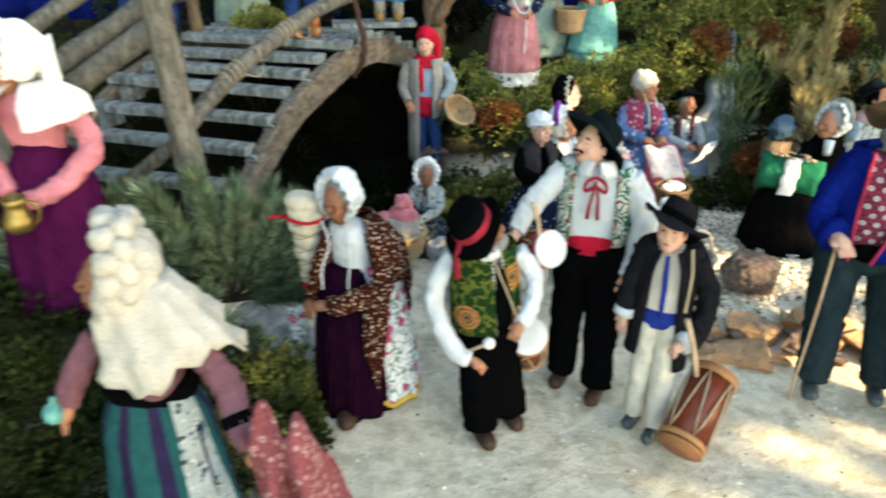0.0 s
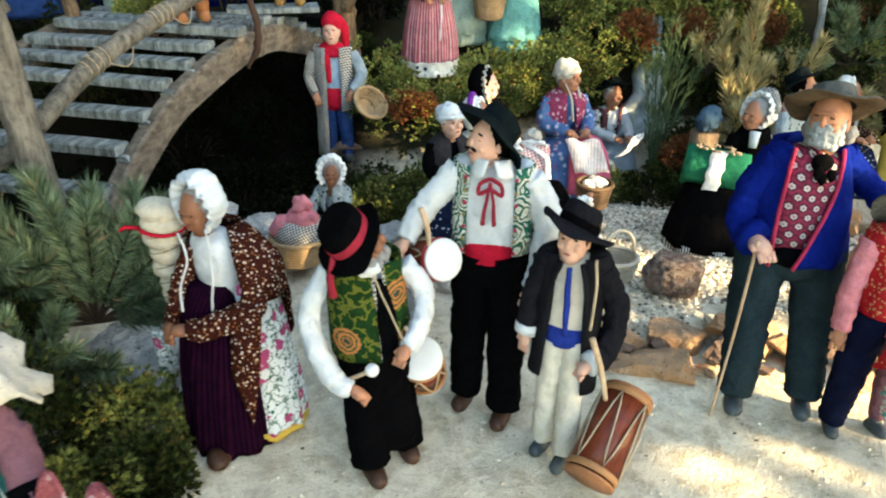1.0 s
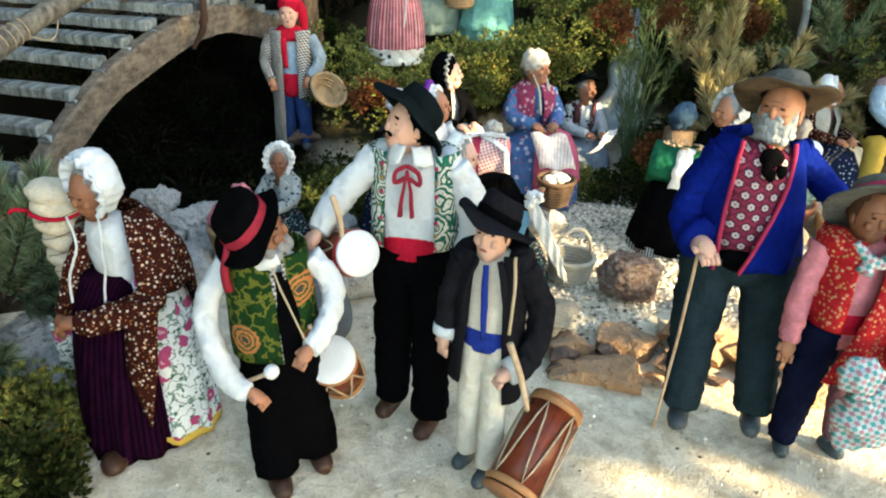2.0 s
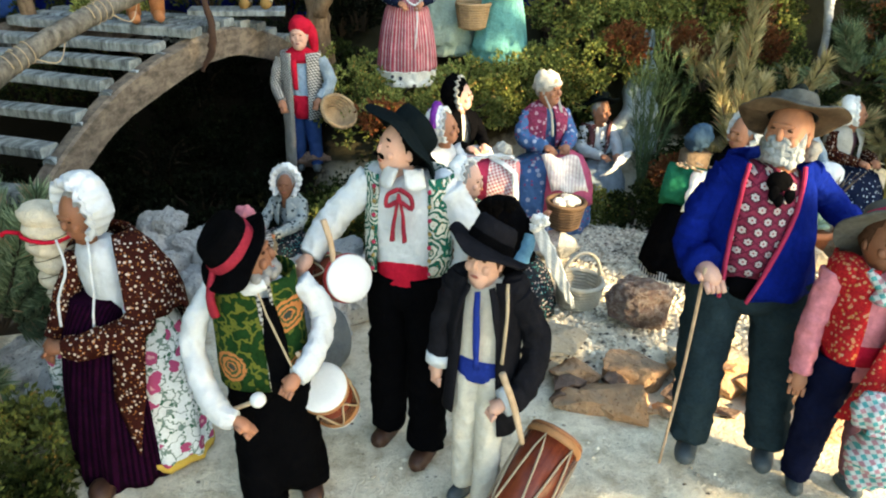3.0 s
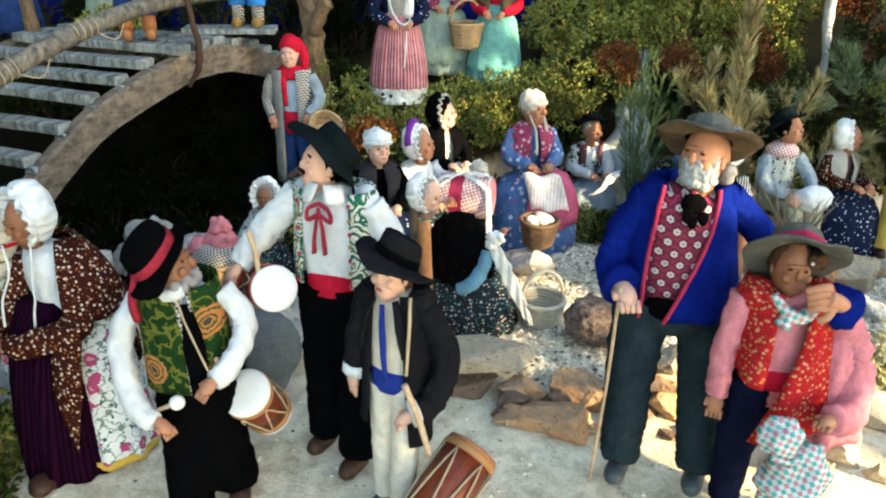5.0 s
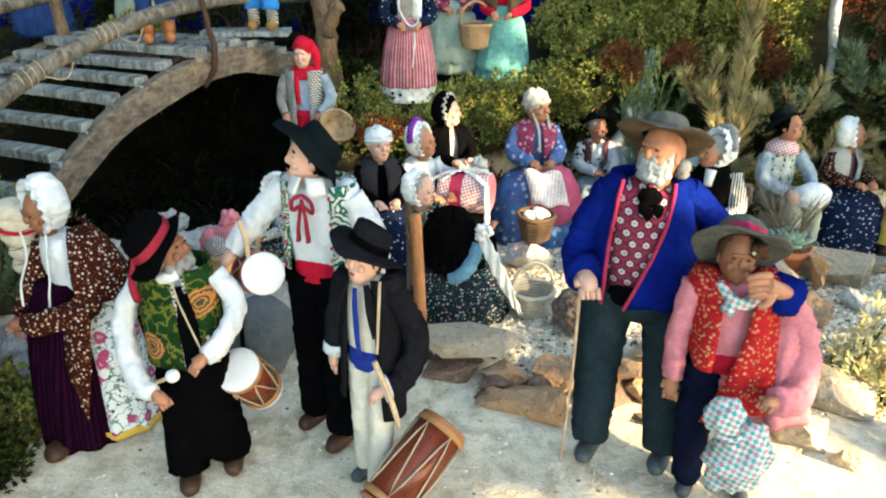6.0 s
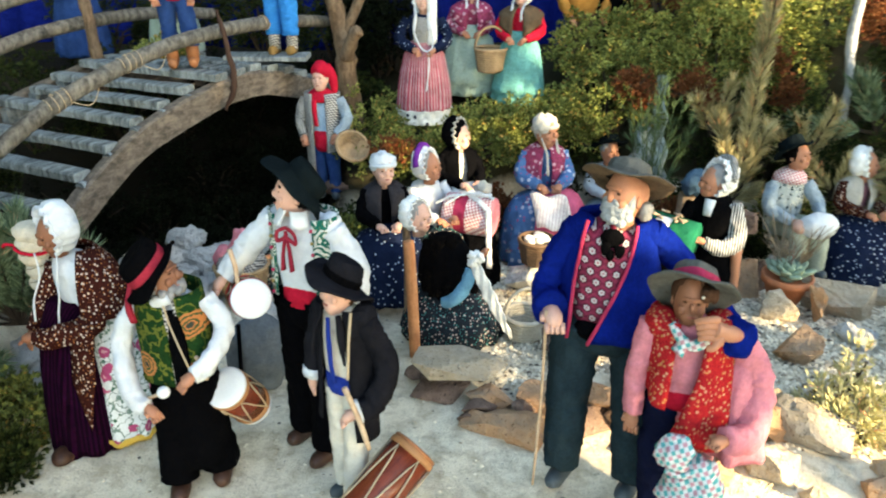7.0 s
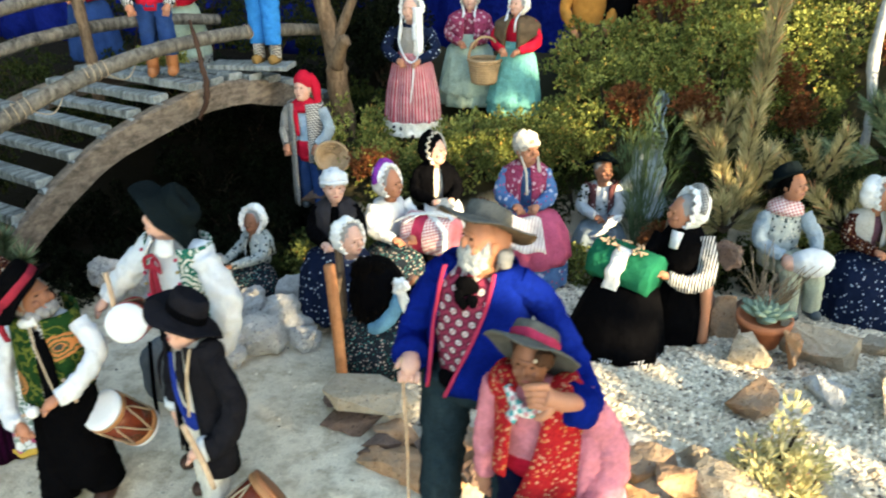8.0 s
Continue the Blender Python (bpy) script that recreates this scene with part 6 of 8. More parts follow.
def cloth_bag():
    k = Kit()
    k.blob((0.005, 0, 0.030), (0.0215, 0.019, 0.031), PLAID, rot(0, 14, 0), 36, 24, 0.34, 85)
    k.blob((-0.010, 0, 0.064), (0.0135, 0.012, 0.014), PLAID, rot(0, -25, 0), 24, 16, 0.42, 120)
    k.tube([(-0.017, -0.008, 0.054), (-0.005, -0.0115, 0.053), (0.005, -0.007, 0.056)], 0.002, PLAID, 6, 3)
    thing("cloth_bag", k, pose(0.459, 0.500, 0.060), "gathered pastel plaid cloth bag hung from a doll's hand", "bag")


cloth_bag()


# moustached drummer in the white shirt
def drummer():
    k = Kit()
    legs(k, BLACK, [((-0.016, 0.002, 0.165), (-0.018, 0.004, 0.09), (-0.019, 0.006, 0.016)), ((0.016, 0.0, 0.165), (0.020, -0.006, 0.09), (0.023, -0.016, 0.016))], 0.0215, 0.0165, LEATHER, 0.026, -12, 0.0092)
    torso(k, LINEN, 0.155, 0.246, (0, 0), 0.0245, 0.035, 0.68)
    k.blob((0, 0, 0.152), (0.0275, 0.021, 0.020), BLACK)
    k.rev((0, 0, 0.158), [(0.0245, 0), (0.0262, 0.004), (0.0262, 0.019), (0.0250, 0.024)], RED, 26, 1, 0.74)
    for s in (-1, 1):
        grid = []
        for i in range(8):
            t = i / 7
            row = []
            for j in range(11):
                ang = radians(-90 + s * (34 + 4 * t + 140 * j / 10))
                rx, ry = 0.0365 + 0.001 * t, 0.0245 + 0.001 * t
                row.append((rx * math.cos(ang), ry * math.sin(ang), 0.246 - 0.076 * t))
            grid.append(row)
        k.sheet(grid, PAISLEY, 0.002 * s)
        for i in range(7):
            t = (i + 0.5) / 7
            a = radians(-90 + s * (36 + 4 * t))
            k.blob((0.0375 * math.cos(a), 0.0275 * math.sin(a) - 0.001 - 0.002 * t, 0.244 - 0.074 * t), 0.0017, BRASS if i % 2 else CRIMSON, None, 6, 5)
        k.blob((s * 0.027, 0.002, 0.236), (0.0125, 0.015, 0.012), LINEN, None, 14, 10, 0.12, 120)
        k.sheet([[(s * (0.002 + 0.013 * u + 0.004 * t), -0.0245 - 0.006 * t + 0.008 * u * u, 0.254 - 0.013 * t * (1 - 0.3 * abs(u - 0.6)) - 0.001 * u) for u in [j / 6 for j in range(7)]] for t in [i / 4 for i in range(5)]], LINEN, 0.0016 * s)
    for s in (-1, 1):
        k.tube([(0, -0.029, 0.241), (s * 0.009, -0.031, 0.237), (s * 0.010, -0.031, 0.228), (s * 0.002, -0.031, 0.232)], 0.0012, BOW_RED, 6, 4, 1.6)
        k.tube([(0, -0.030, 0.238), (s * 0.003, -0.032, 0.222), (s * 0.005, -0.032, 0.203)], [0.0013, 0.0014, 0.0022], BOW_RED, 6, 4, 1.5)
    arm(k, [(-0.032, 0.0, 0.236), (-0.062, -0.014, 0.204), (-0.074, -0.034, 0.184)], [0.0145, 0.0155, 0.0115], LINEN, SKIN_PALE, 0.008)
    arm(k, [(0.032, 0.0, 0.234), (0.052, 0.002, 0.196), (0.048, -0.004, 0.162), (0.036, -0.008, 0.140)], [0.0155, 0.018, 0.016, 0.010], LINEN, SKIN_PALE, 0.008)
    c = Vector((-0.006, -0.004, 0.262))
    T = head(k, c, 0.0190, -48, SKIN_PALE, HAIR_BLACK, 0, 0.026)
    k.blob(c + T @ Vector((0, -0.002, -0.001)), (0.0154, 0.0172, 0.0200), SKIN_PALE, T)
    for s in (-1, 1):
        k.blob(c + T @ Vector((s * 0.0042, -0.0180, -0.0070)), (0.0050, 0.0018, 0.0014), HAIR_BLACK, T @ rot(0, s * 14, 0), 8, 5)
        k.blob(c + T @ Vector((s * 0.0062, -0.0160, 0.006)), (0.0040, 0.0014, 0.0009), HAIR_BLACK, T @ rot(0, s * 10, 0), 8, 5)
    hat(k, c + Vector((0.004, 0.007, 0.007)), 0.0195, 0.0370, 0.017, BLACK_FELT, -48, (-34, 6), 0.004, None, None, 0.010)
    doll("drummer_doll", k, 0.139, 0.612, 0.0, "moustached drummer doll in white shirt and red sash", rz=-14, lean=(0.0, 0.02))
    drum(0.086, 0.606, 0.164, 0.0175, 0.042, (0.46, -0.76, 0.36), "small red drum with white skins held by a doll", DRUM_RED)
    stick("drumstick", (0.087, 0.587, 0.184), (0.080, 0.594, 0.216), 0.0022, PALE_WOOD, "short pale drumstick in the drummer's hand", "drumstick")
    stick("drumstick", (0.172, 0.598, 0.150), (0.168, 0.596, 0.095), 0.002, PALE_WOOD, "short pale drumstick in the drummer's hand", "drumstick")
    drum_bag = Kit()
    drum_bag.blob((0, 0, 0.042), (0.037, 0.022, 0.044), GREY_BAG, None, 26, 18, 0.16, 40)
    drum_bag.tube([(-0.02, -0.0195, 0.0), (-0.02, -0.0205, 0.033), (-0.018, -0.0185, 0.084)], 0.0022, BLACK, 6, 3)
    thing("felt_bag", drum_bag, pose(0.052, 0.690, 0.002, -8, 0, 20), "grey felt bag with a black strap on the sand", "bag")


drummer()


# boy with the grey trousers and the large drum
def boy():
    k = Kit()
    legs(k, CREAM, [((-0.011, 0.0, 0.125), (-0.013, 0.002, 0.07), (-0.014, 0.006, 0.016)), ((0.010, 0.0, 0.125), (0.012, -0.006, 0.07), (0.012, -0.014, 0.016))], 0.0165, 0.0125, SHOE_GREY, 0.022, -20, 0.008)
    torso(k, CREAM, 0.118, 0.200, (0, 0), 0.0225, 0.030, 0.62)
    k.rev((0, 0, 0.121), [(0.0225, 0), (0.0242, 0.003), (0.0242, 0.015), (0.023, 0.018)], SASH_BLUE, 26, 1, 0.76)
    k.tube([(-0.002, -0.0235, 0.196), (-0.001, -0.0255, 0.165), (0.0, -0.0225, 0.136)], [0.0028, 0.0032, 0.0026], SASH_BLUE, 8, 4, 0.6)
    for s, lo in ((-1, 0.092), (1, 0.080)):
        grid = []
        for i in range(9):
            t = i / 8
            row = []
            for j in range(11):
                ang = radians(-90 + s * (24 + 14 * t + 142 * j / 10))
                rx, ry = 0.0315 + 0.005 * t, 0.0220 + 0.003 * t
                row.append((rx * math.cos(ang), ry * math.sin(ang), 0.202 - (0.202 - lo) * t))
            grid.append(row)
        k.sheet(grid, CHARCOAL, 0.002 * s)
        k.blob((s * 0.024, 0.002, 0.192), (0.014, 0.016, 0.012), CHARCOAL)
        k.tube([(s * 0.010, -0.022, 0.200), (s * 0.017, -0.0285, 0.182), (s * 0.020, -0.030, 0.160)], [0.003, 0.0045, 0.001], CHARCOAL, 8, 5, 0.5)
    k.tube([(0.022, -0.018, 0.203), (0.026, -0.028, 0.180), (0.024, -0.032, 0.150)], 0.0015, CORD, 6, 4)
    arm(k, [(-0.028, 0, 0.190), (-0.038, -0.002, 0.155), (-0.041, -0.006, 0.128)], [0.0155, 0.0140, 0.0125], CHARCOAL, SKIN_PALE, 0.0085, LINEN)
    arm(k, [(0.028, 0, 0.190), (0.047, 0.004, 0.152), (0.042, -0.012, 0.122), (0.028, -0.026, 0.116)], [0.0150, 0.0155, 0.0145, 0.0120], CHARCOAL, SKIN_PALE, 0.0085, LINEN)
    c = Vector((-0.002, -0.004, 0.211))
    head(k, c, 0.0178, -12, SKIN_PALE, HAIR_BROWN, 0, 0.02)
    hat(k, c + Vector((0.002, 0.002, 0.008)), 0.0188, 0.0365, 0.021, CHARCOAL, -12, (-6, 14), 0.005, BLACK, None, 0.003)
    doll("boy_drummer_doll", k, 0.193, 0.545, 0.0, "boy drummer doll in black jacket and cream trousers", rz=-20, slim=0.77)
    drum(0.229, 0.514, 0.049, 0.0210, 0.068, (0.54, 0.66, 0.50), "tall red-brown corded drum leaning beside the boy doll", DRUM_HOOP, TAN_LEATHER, "tan leather drum skin")
    stick("drumstick", (0.219, 0.508, 0.090), (0.202, 0.507, 0.148), 0.0023, PALE_WOOD, "short pale drumstick in the boy doll's hand", "drumstick")


boy()


# drummer with the green medallion waistcoat
def green_drummer():
    k = Kit()
    legs(k, BLACK, [((-0.012, 0.0, 0.122), (-0.012, -0.008, 0.07), (-0.010, -0.020, 0.014)), ((0.013, 0.0, 0.122), (0.017, 0.004, 0.07), (0.021, 0.010, 0.016))], 0.021, 0.0185, LEATHER, 0.026, 20, 0.0095)
    k.rev((0.002, -0.003, 0.012), [(0.031, 0.014), (0.032, 0.02), (0.030, 0.06), (0.0265, 0.10), (0.024, 0.112)], BLACK, 48, 1.0, 0.74, 2, 0.10)
    torso(k, LINEN, 0.112, 0.188, (0, 0), 0.024, 0.030, 0.7)
    k.tube([(0.012, -0.022, 0.180), (0.014, -0.0245, 0.150), (0.014, -0.0245, 0.112)], [0.006, 0.011, 0.012], BLACK, 10, 4, 0.5)
    k.tube([(0.012, -0.023, 0.150), (0.014, -0.0265, 0.135), (0.014, -0.026, 0.120)], [0.003, 0.005, 0.005], BOW_RED, 8, 4, 0.5)
    k.rev((0, 0, 0.106), [(0.025, 0), (0.0275, 0.006), (0.0265, 0.018)], BLACK, 26, 1, 0.76)
    for s, z0 in ((-1, 0.114), (1, 0.124)):
        grid = []
        for i in range(9):
            t = i / 8
            row = []
            for j in range(11):
                ang = radians((-76 if s < 0 else -60 + 8 * t) + s * 152 * j / 10)
                rx, ry = 0.0330 + 0.004 * t, 0.0270 + 0.005 * t
                row.append((rx * math.cos(ang), ry * math.sin(ang), 0.192 - (0.192 - z0) * t))
            grid.append(row)
        k.sheet(grid, GREEN_PRINT, 0.002 * s)
        a0 = radians(-76 if s < 0 else -60)
        a1 = radians(-76 if s < 0 else -52)
        k.tube([(0.0325 * math.cos(a0), 0.0265 * math.sin(a0), 0.190), (0.035 * math.cos(a1), 0.030 * math.sin(a1), z0)], 0.0016, HOUNDSTOOTH, 6, 3)
    k.tube([(0.006, -0.024, 0.194), (0.018, -0.034, 0.165), (0.030, -0.036, 0.135)], 0.0009, CORD, 6, 4)
    arm(k, [(-0.030, 0, 0.180), (-0.052, -0.010, 0.140), (-0.034, -0.034, 0.106), (-0.018, -0.040, 0.098)], [0.0115, 0.0125, 0.0115, 0.0090], LINEN, SKIN, 0.0075)
    arm(k, [(0.034, 0.004, 0.182), (0.050, 0.002, 0.156), (0.042, -0.022, 0.136), (0.032, -0.036, 0.130)], [0.0115, 0.0122, 0.0110, 0.0090], LINEN, SKIN, 0.0075)
    c = Vector((0.002, -0.010, 0.203))
    T = head(k, c, 0.0185, 84, SKIN_DARK, HAIR_GREY, -10, 0.02)
    for i in range(9):
        a = (i - 4) / 4
        k.blob(c + T @ Vector((a * 0.013, -0.014 + 0.010 * a * a, -0.011 - 0.003 * (i % 2))), 0.0045, HAIR_GREY, None, 8, 6, 0.3, 400)
    k.tube([(-0.014, -0.010, 0.189), (0.0, -0.024, 0.188), (0.014, -0.022, 0.192)], 0.005, LINEN, 8, 3)
    hat(k, c + Vector((-0.010, 0.000, 0.006)), 0.0205, 0.0320, 0.022, BLACK, 0, (36, -36), 0.004, BOW_RED, None, 0.003, 0.1)
    for q in (0, 1):
        k.tube([c + Vector((-0.024, -0.014, -0.004 + 0.002 * q)), c + Vector((-0.029, -0.014 - 0.003 * q, -0.020)), c + Vector((-0.028, -0.012, -0.036))], [0.0024, 0.003, 0.0035], BOW_RED, 6, 3, 0.5)
    doll("grey_bearded_drummer_doll", k, 0.046, 0.548, 0.0, "drummer doll in green medallion waistcoat and black hat", slim=0.89, lean=(-0.06, 0.09))
    drum(0.0805, 0.575, 0.077, 0.0188, 0.046, (-0.10, -0.62, 0.78), "small drum with white skin hung from a doll", DRUM_HOOP)
    stick("drumstick", (0.008, 0.529, 0.096), (0.040, 0.524, 0.113), 0.0016, PALE_WOOD, "drumstick with a pale felt head", "drumstick", 0.0055, SKIN_DRUM)
    stick("drumstick", (0.066, 0.538, 0.142), (0.071, 0.541, 0.118), 0.0018, PALE_WOOD, "short pale drumstick in a doll's hand", "drumstick")


green_drummer()


# old spinner with the flowered shawl
def spinner():
    k = Kit()
    gown(k, WHITE_FLORAL, 0.052, 0.024, 0.155, (0.018, 0.004), 9, 0.05, 0.78, 0.8, 0.004)
    k.rev((0.018, 0.004, 0.004), [(0.052, 0.0), (0.0535, 0.004), (0.052, 0.008)], YELLOW, 40, 0.78, 0.8, 9, 0.05)
    gown(k, PURPLE, 0.055, 0.024, 0.156, (-0.014, -0.010), 11, 0.06, 0.85, 0.85)
    torso(k, LINEN, 0.145, 0.200, (-0.006, 0), 0.022, 0.026, 0.75, -40)
    shawl(k, BROWN_PRINT, 0.207, 0.070, -38, 0.042, True, (0.004, 0.002), 0.0, 0.9, (0, 0), 120)
    # shawl end hanging down in front, the other drawn back
    k.sheet([[(0.012 + 0.028 * u - 0.010 * t, -0.046 - 0.006 * math.sin(u * 3) - 0.004 * t, 0.150 - 0.115 * t * (1 - 0.45 * abs(u * 2 - 1))) for u in [j / 8 for j in range(9)]] for t in [i / 9 for i in range(10)]], BROWN_PRINT, 0.0015)
    arm(k, [(0.022, -0.010, 0.190), (0.030, -0.032, 0.146), (-0.010, -0.048, 0.132), (-0.030, -0.048, 0.130)], [0.0145, 0.016, 0.013, 0.010], BROWN_PRINT, SKIN_DARK, 0.0085)
    arm(k, [(-0.026, 0.0, 0.186), (-0.044, -0.012, 0.146), (-0.052, -0.024, 0.124)], [0.0125, 0.012, 0.009], BROWN_PRINT, SKIN_DARK, 0.008)
    c = Vector((-0.012, -0.008, 0.222))
    head(k, c, 0.018, -34, SKIN_DARK, HAIR_GREY, 24, 0.022)
    bonnet(k, c + fdir(-34) * 0.0045 + Vector((0, 0, 0.001)), 0.0185, -34, LINEN, 1.36, 20, None, None, 1.12)
    for s, x in ((1, -0.030), (-1, -0.004)):
        k.tube([(x, -0.022, 0.206), (x * 0.8, -0.030, 0.186), (x * 1.1, -0.034, 0.164), (x - 0.004, -0.038, 0.142)], 0.0011, LINEN, 6, 4)
    k.blob((-0.022, -0.060, 0.006), (0.012, 0.016, 0.008), LEATHER)
    doll("spinner_doll", k, -0.074, 0.602, 0.0, "old spinner doll in brown flowered shawl and white bonnet", slim=0.86, tall=0.95, lean=(-0.05, 0.07))
    coils = []
    for i, (z, r) in enumerate(((0.118, 0.008), (0.128, 0.0115), (0.140, 0.0135), (0.154, 0.0150), (0.168, 0.0165), (0.182, 0.0175), (0.196, 0.0185), (0.206, 0.0175))):
        k = Kit()
        coils.append(k)
        k.blob((0.006 * (1 - z / 0.2) - (0.001 if i % 2 else -0.001), 0, z), (r, r * 0.95, 0.0105), WOOL, rot(0, 12, 0), 16, 9, 0.12, 150)
    k2 = Kit()
    k2.tube([(0.006, 0, 0.004), (0.004, 0, 0.11), (0.0, 0, 0.215)], 0.0021, PALE_WOOD, 8, 4)
    ob = thing("distaff", k2, pose(-0.131, 0.628, -0.004), "distaff wound with raw white wool and red ribbon", "distaff")
    for k in coils:
        part("wool_coil", k, ob, "twist of raw white wool")
    for z, r in ((0.192, 0.0188), (0.116, 0.008)):
        k = Kit()
        k.tube([(r * math.cos(a), r * math.sin(a), z + 0.0015 * math.sin(2 * a)) for a in [0.5 * j for j in range(14)]], 0.0016, RED, 6, 1)
        part("ribbon", k, ob, "narrow red ribbon")
    k = Kit()
    k.tube([(-0.018, -0.004, 0.192), (-0.028, -0.006, 0.194), (-0.033, -0.004, 0.190)], 0.0016, RED, 6, 3)
    part("ribbon_end", k, ob, "loose end of the red ribbon")
    k = Kit()
    for i in range(5):
        z = 0.132 + i * 0.0145
        r = 0.0125 + 0.0012 * i
        k.tube([(0.002 + r * math.cos(a) * 1.02, r * math.sin(a), z + 0.005 * math.cos(a)) for a in [0.52 * j for j in range(13)]], 0.0003, TWIG, 5, 1)
    part("cord", k, ob)
    k = Kit()
    k.sheet([[(0.018 * u, -0.004 * math.sin(u * 5), -0.05 * t) for u in [j / 6 for j in range(7)]] for t in [i / 6 for i in range(7)]], WHITE_FLORAL, 0.0015)
    thing("hanging_cloth", k, pose(-0.158, 0.628, 0.086), "pale flowered cloth hanging at the spinner's side", "cloth")


spinner()


# woman seen from behind in the great white cap
def cape_woman():
    k = Kit()
    gown(k, TEAL_PLAID, 0.058, 0.026, 0.190, (0, 0), 10, 0.05, 0.92, 0.9, -0.01)
    torso(k, MAUVE, 0.165, 0.232, (0.004, 0), 0.026, 0.032, 0.75, -60)
    k.rev((0.002, 0, 0.168), [(0.030, 0), (0.034, 0.006), (0.036, 0.012), (0.032, 0.02)], BLACK, 26, 1, 0.8)
    apron(k, GREY_PRINT, 0.058, 0.030, 0.02, 0.182, 60, 60, (0, 0), 0.92, 0.9, 0.003)
    c = Vector((-0.010, -0.002, 0.262))
    head(k, c, 0.0215, -72, SKIN_DARK, HAIR_GREY, 10, 0.03)
    bonnet(k, c, 0.0225, -72, CREAM_LACE, 1.36, 6, None, None, 1.22)
    for i in range(26):
        a = i * 0.2417
        k.blob(c + rot(0, 0, -72) @ Vector((0.031 * math.cos(a), 0.004 + 0.012 * (i % 2), 0.012 + 0.031 * math.sin(a))) * (0.9 + 0.12 * R.random()), (0.0095, 0.0085, 0.0085), CREAM_LACE, None, 10, 7, 0.3, 160)
    # the cap falls over her shoulders as a short cape
    n, m = 40, 10
    grid = []
    for i in range(m + 1):
        t = i / m
        row = []
        for j in range(n + 1):
            a = radians(-72 + 90 - 150 + 300 * j / n)
            r = 0.024 + 0.026 * t ** 0.8 + 0.0040 * math.sin(j * 1.25) * t
            q = Vector((0.002 + 0.018 * t + r * math.cos(a) * 1.05, r * math.sin(a) * 0.95, 0.268 - 0.056 * t - 0.012 * t * math.sin(j * 0.37) - 0.004 * t * math.sin(j * 1.9)))
            row.append(q + Vector((math.cos(a), math.sin(a), 0.3)) * (0.007 * noise.noise(q * 75) + 0.003 * noise.noise(q * 210)) * min(1.0, t * 3))
        grid.append(row)
    k.sheet(grid, CREAM_LACE, 0.0015)
    arm(k, [(0.036, -0.010, 0.220), (0.062, -0.018, 0.196), (0.074, -0.034, 0.170)], [0.0145, 0.0140, 0.0125], MAUVE, None, 0.009, BLACK)
    k.tube([(0.074, -0.034, 0.170), (0.084, -0.042, 0.156)], [0.0115, 0.010], MAUVE, 10, 2)
    k.blob((0.088, -0.046, 0.150), 0.009, SKIN)
    arm(k, [(-0.028, -0.004, 0.222), (-0.044, -0.016, 0.196), (-0.052, -0.022, 0.176)], [0.0125, 0.012, 0.010], MAUVE, SKIN, 0.009)
    doll("caped_woman_doll", k, -0.198, 0.395, 0.0, "woman doll in large cream lace cap and teal skirt", tall=0.95)
    k = Kit()
    k.sheet([[(-0.026 + 0.056 * u * (0.7 + 0.5 * t) + 0.020 * t, -0.014 * math.sin(u * 11 + t * 2) * (0.4 + t) - 0.018 * math.sin(u * 3.1) + 0.008 * math.sin(t * 9 + u * 4), 0.016 * math.sin(u * 3.1) - 0.110 * t - 0.010 * math.sin(u * 12 + t * 3) - 0.02 * t * u) for u in [j / 24 for j in range(25)]] for t in [i / 16 for i in range(17)]], PINK_PAISLEY, 0.002)
    thing("pink_cloth", k, pose(-0.100, 0.350, 0.170, 0, 0, 15), "pink paisley cloth held by the caped doll", "cloth")
    k = Kit()
    k.blob((0, 0, 0), (0.007, 0.007, 0.008), TURQUOISE)
    k.tube([(0, 0, 0.004), (0.002, 0, 0.013)], 0.002, TURQUOISE, 6, 1)
    thing("turquoise_bobbin", k, pose(-0.252, 0.370, 0.164), "small turquoise bobbin in a doll's hand", "bobbin")


cape_woman()


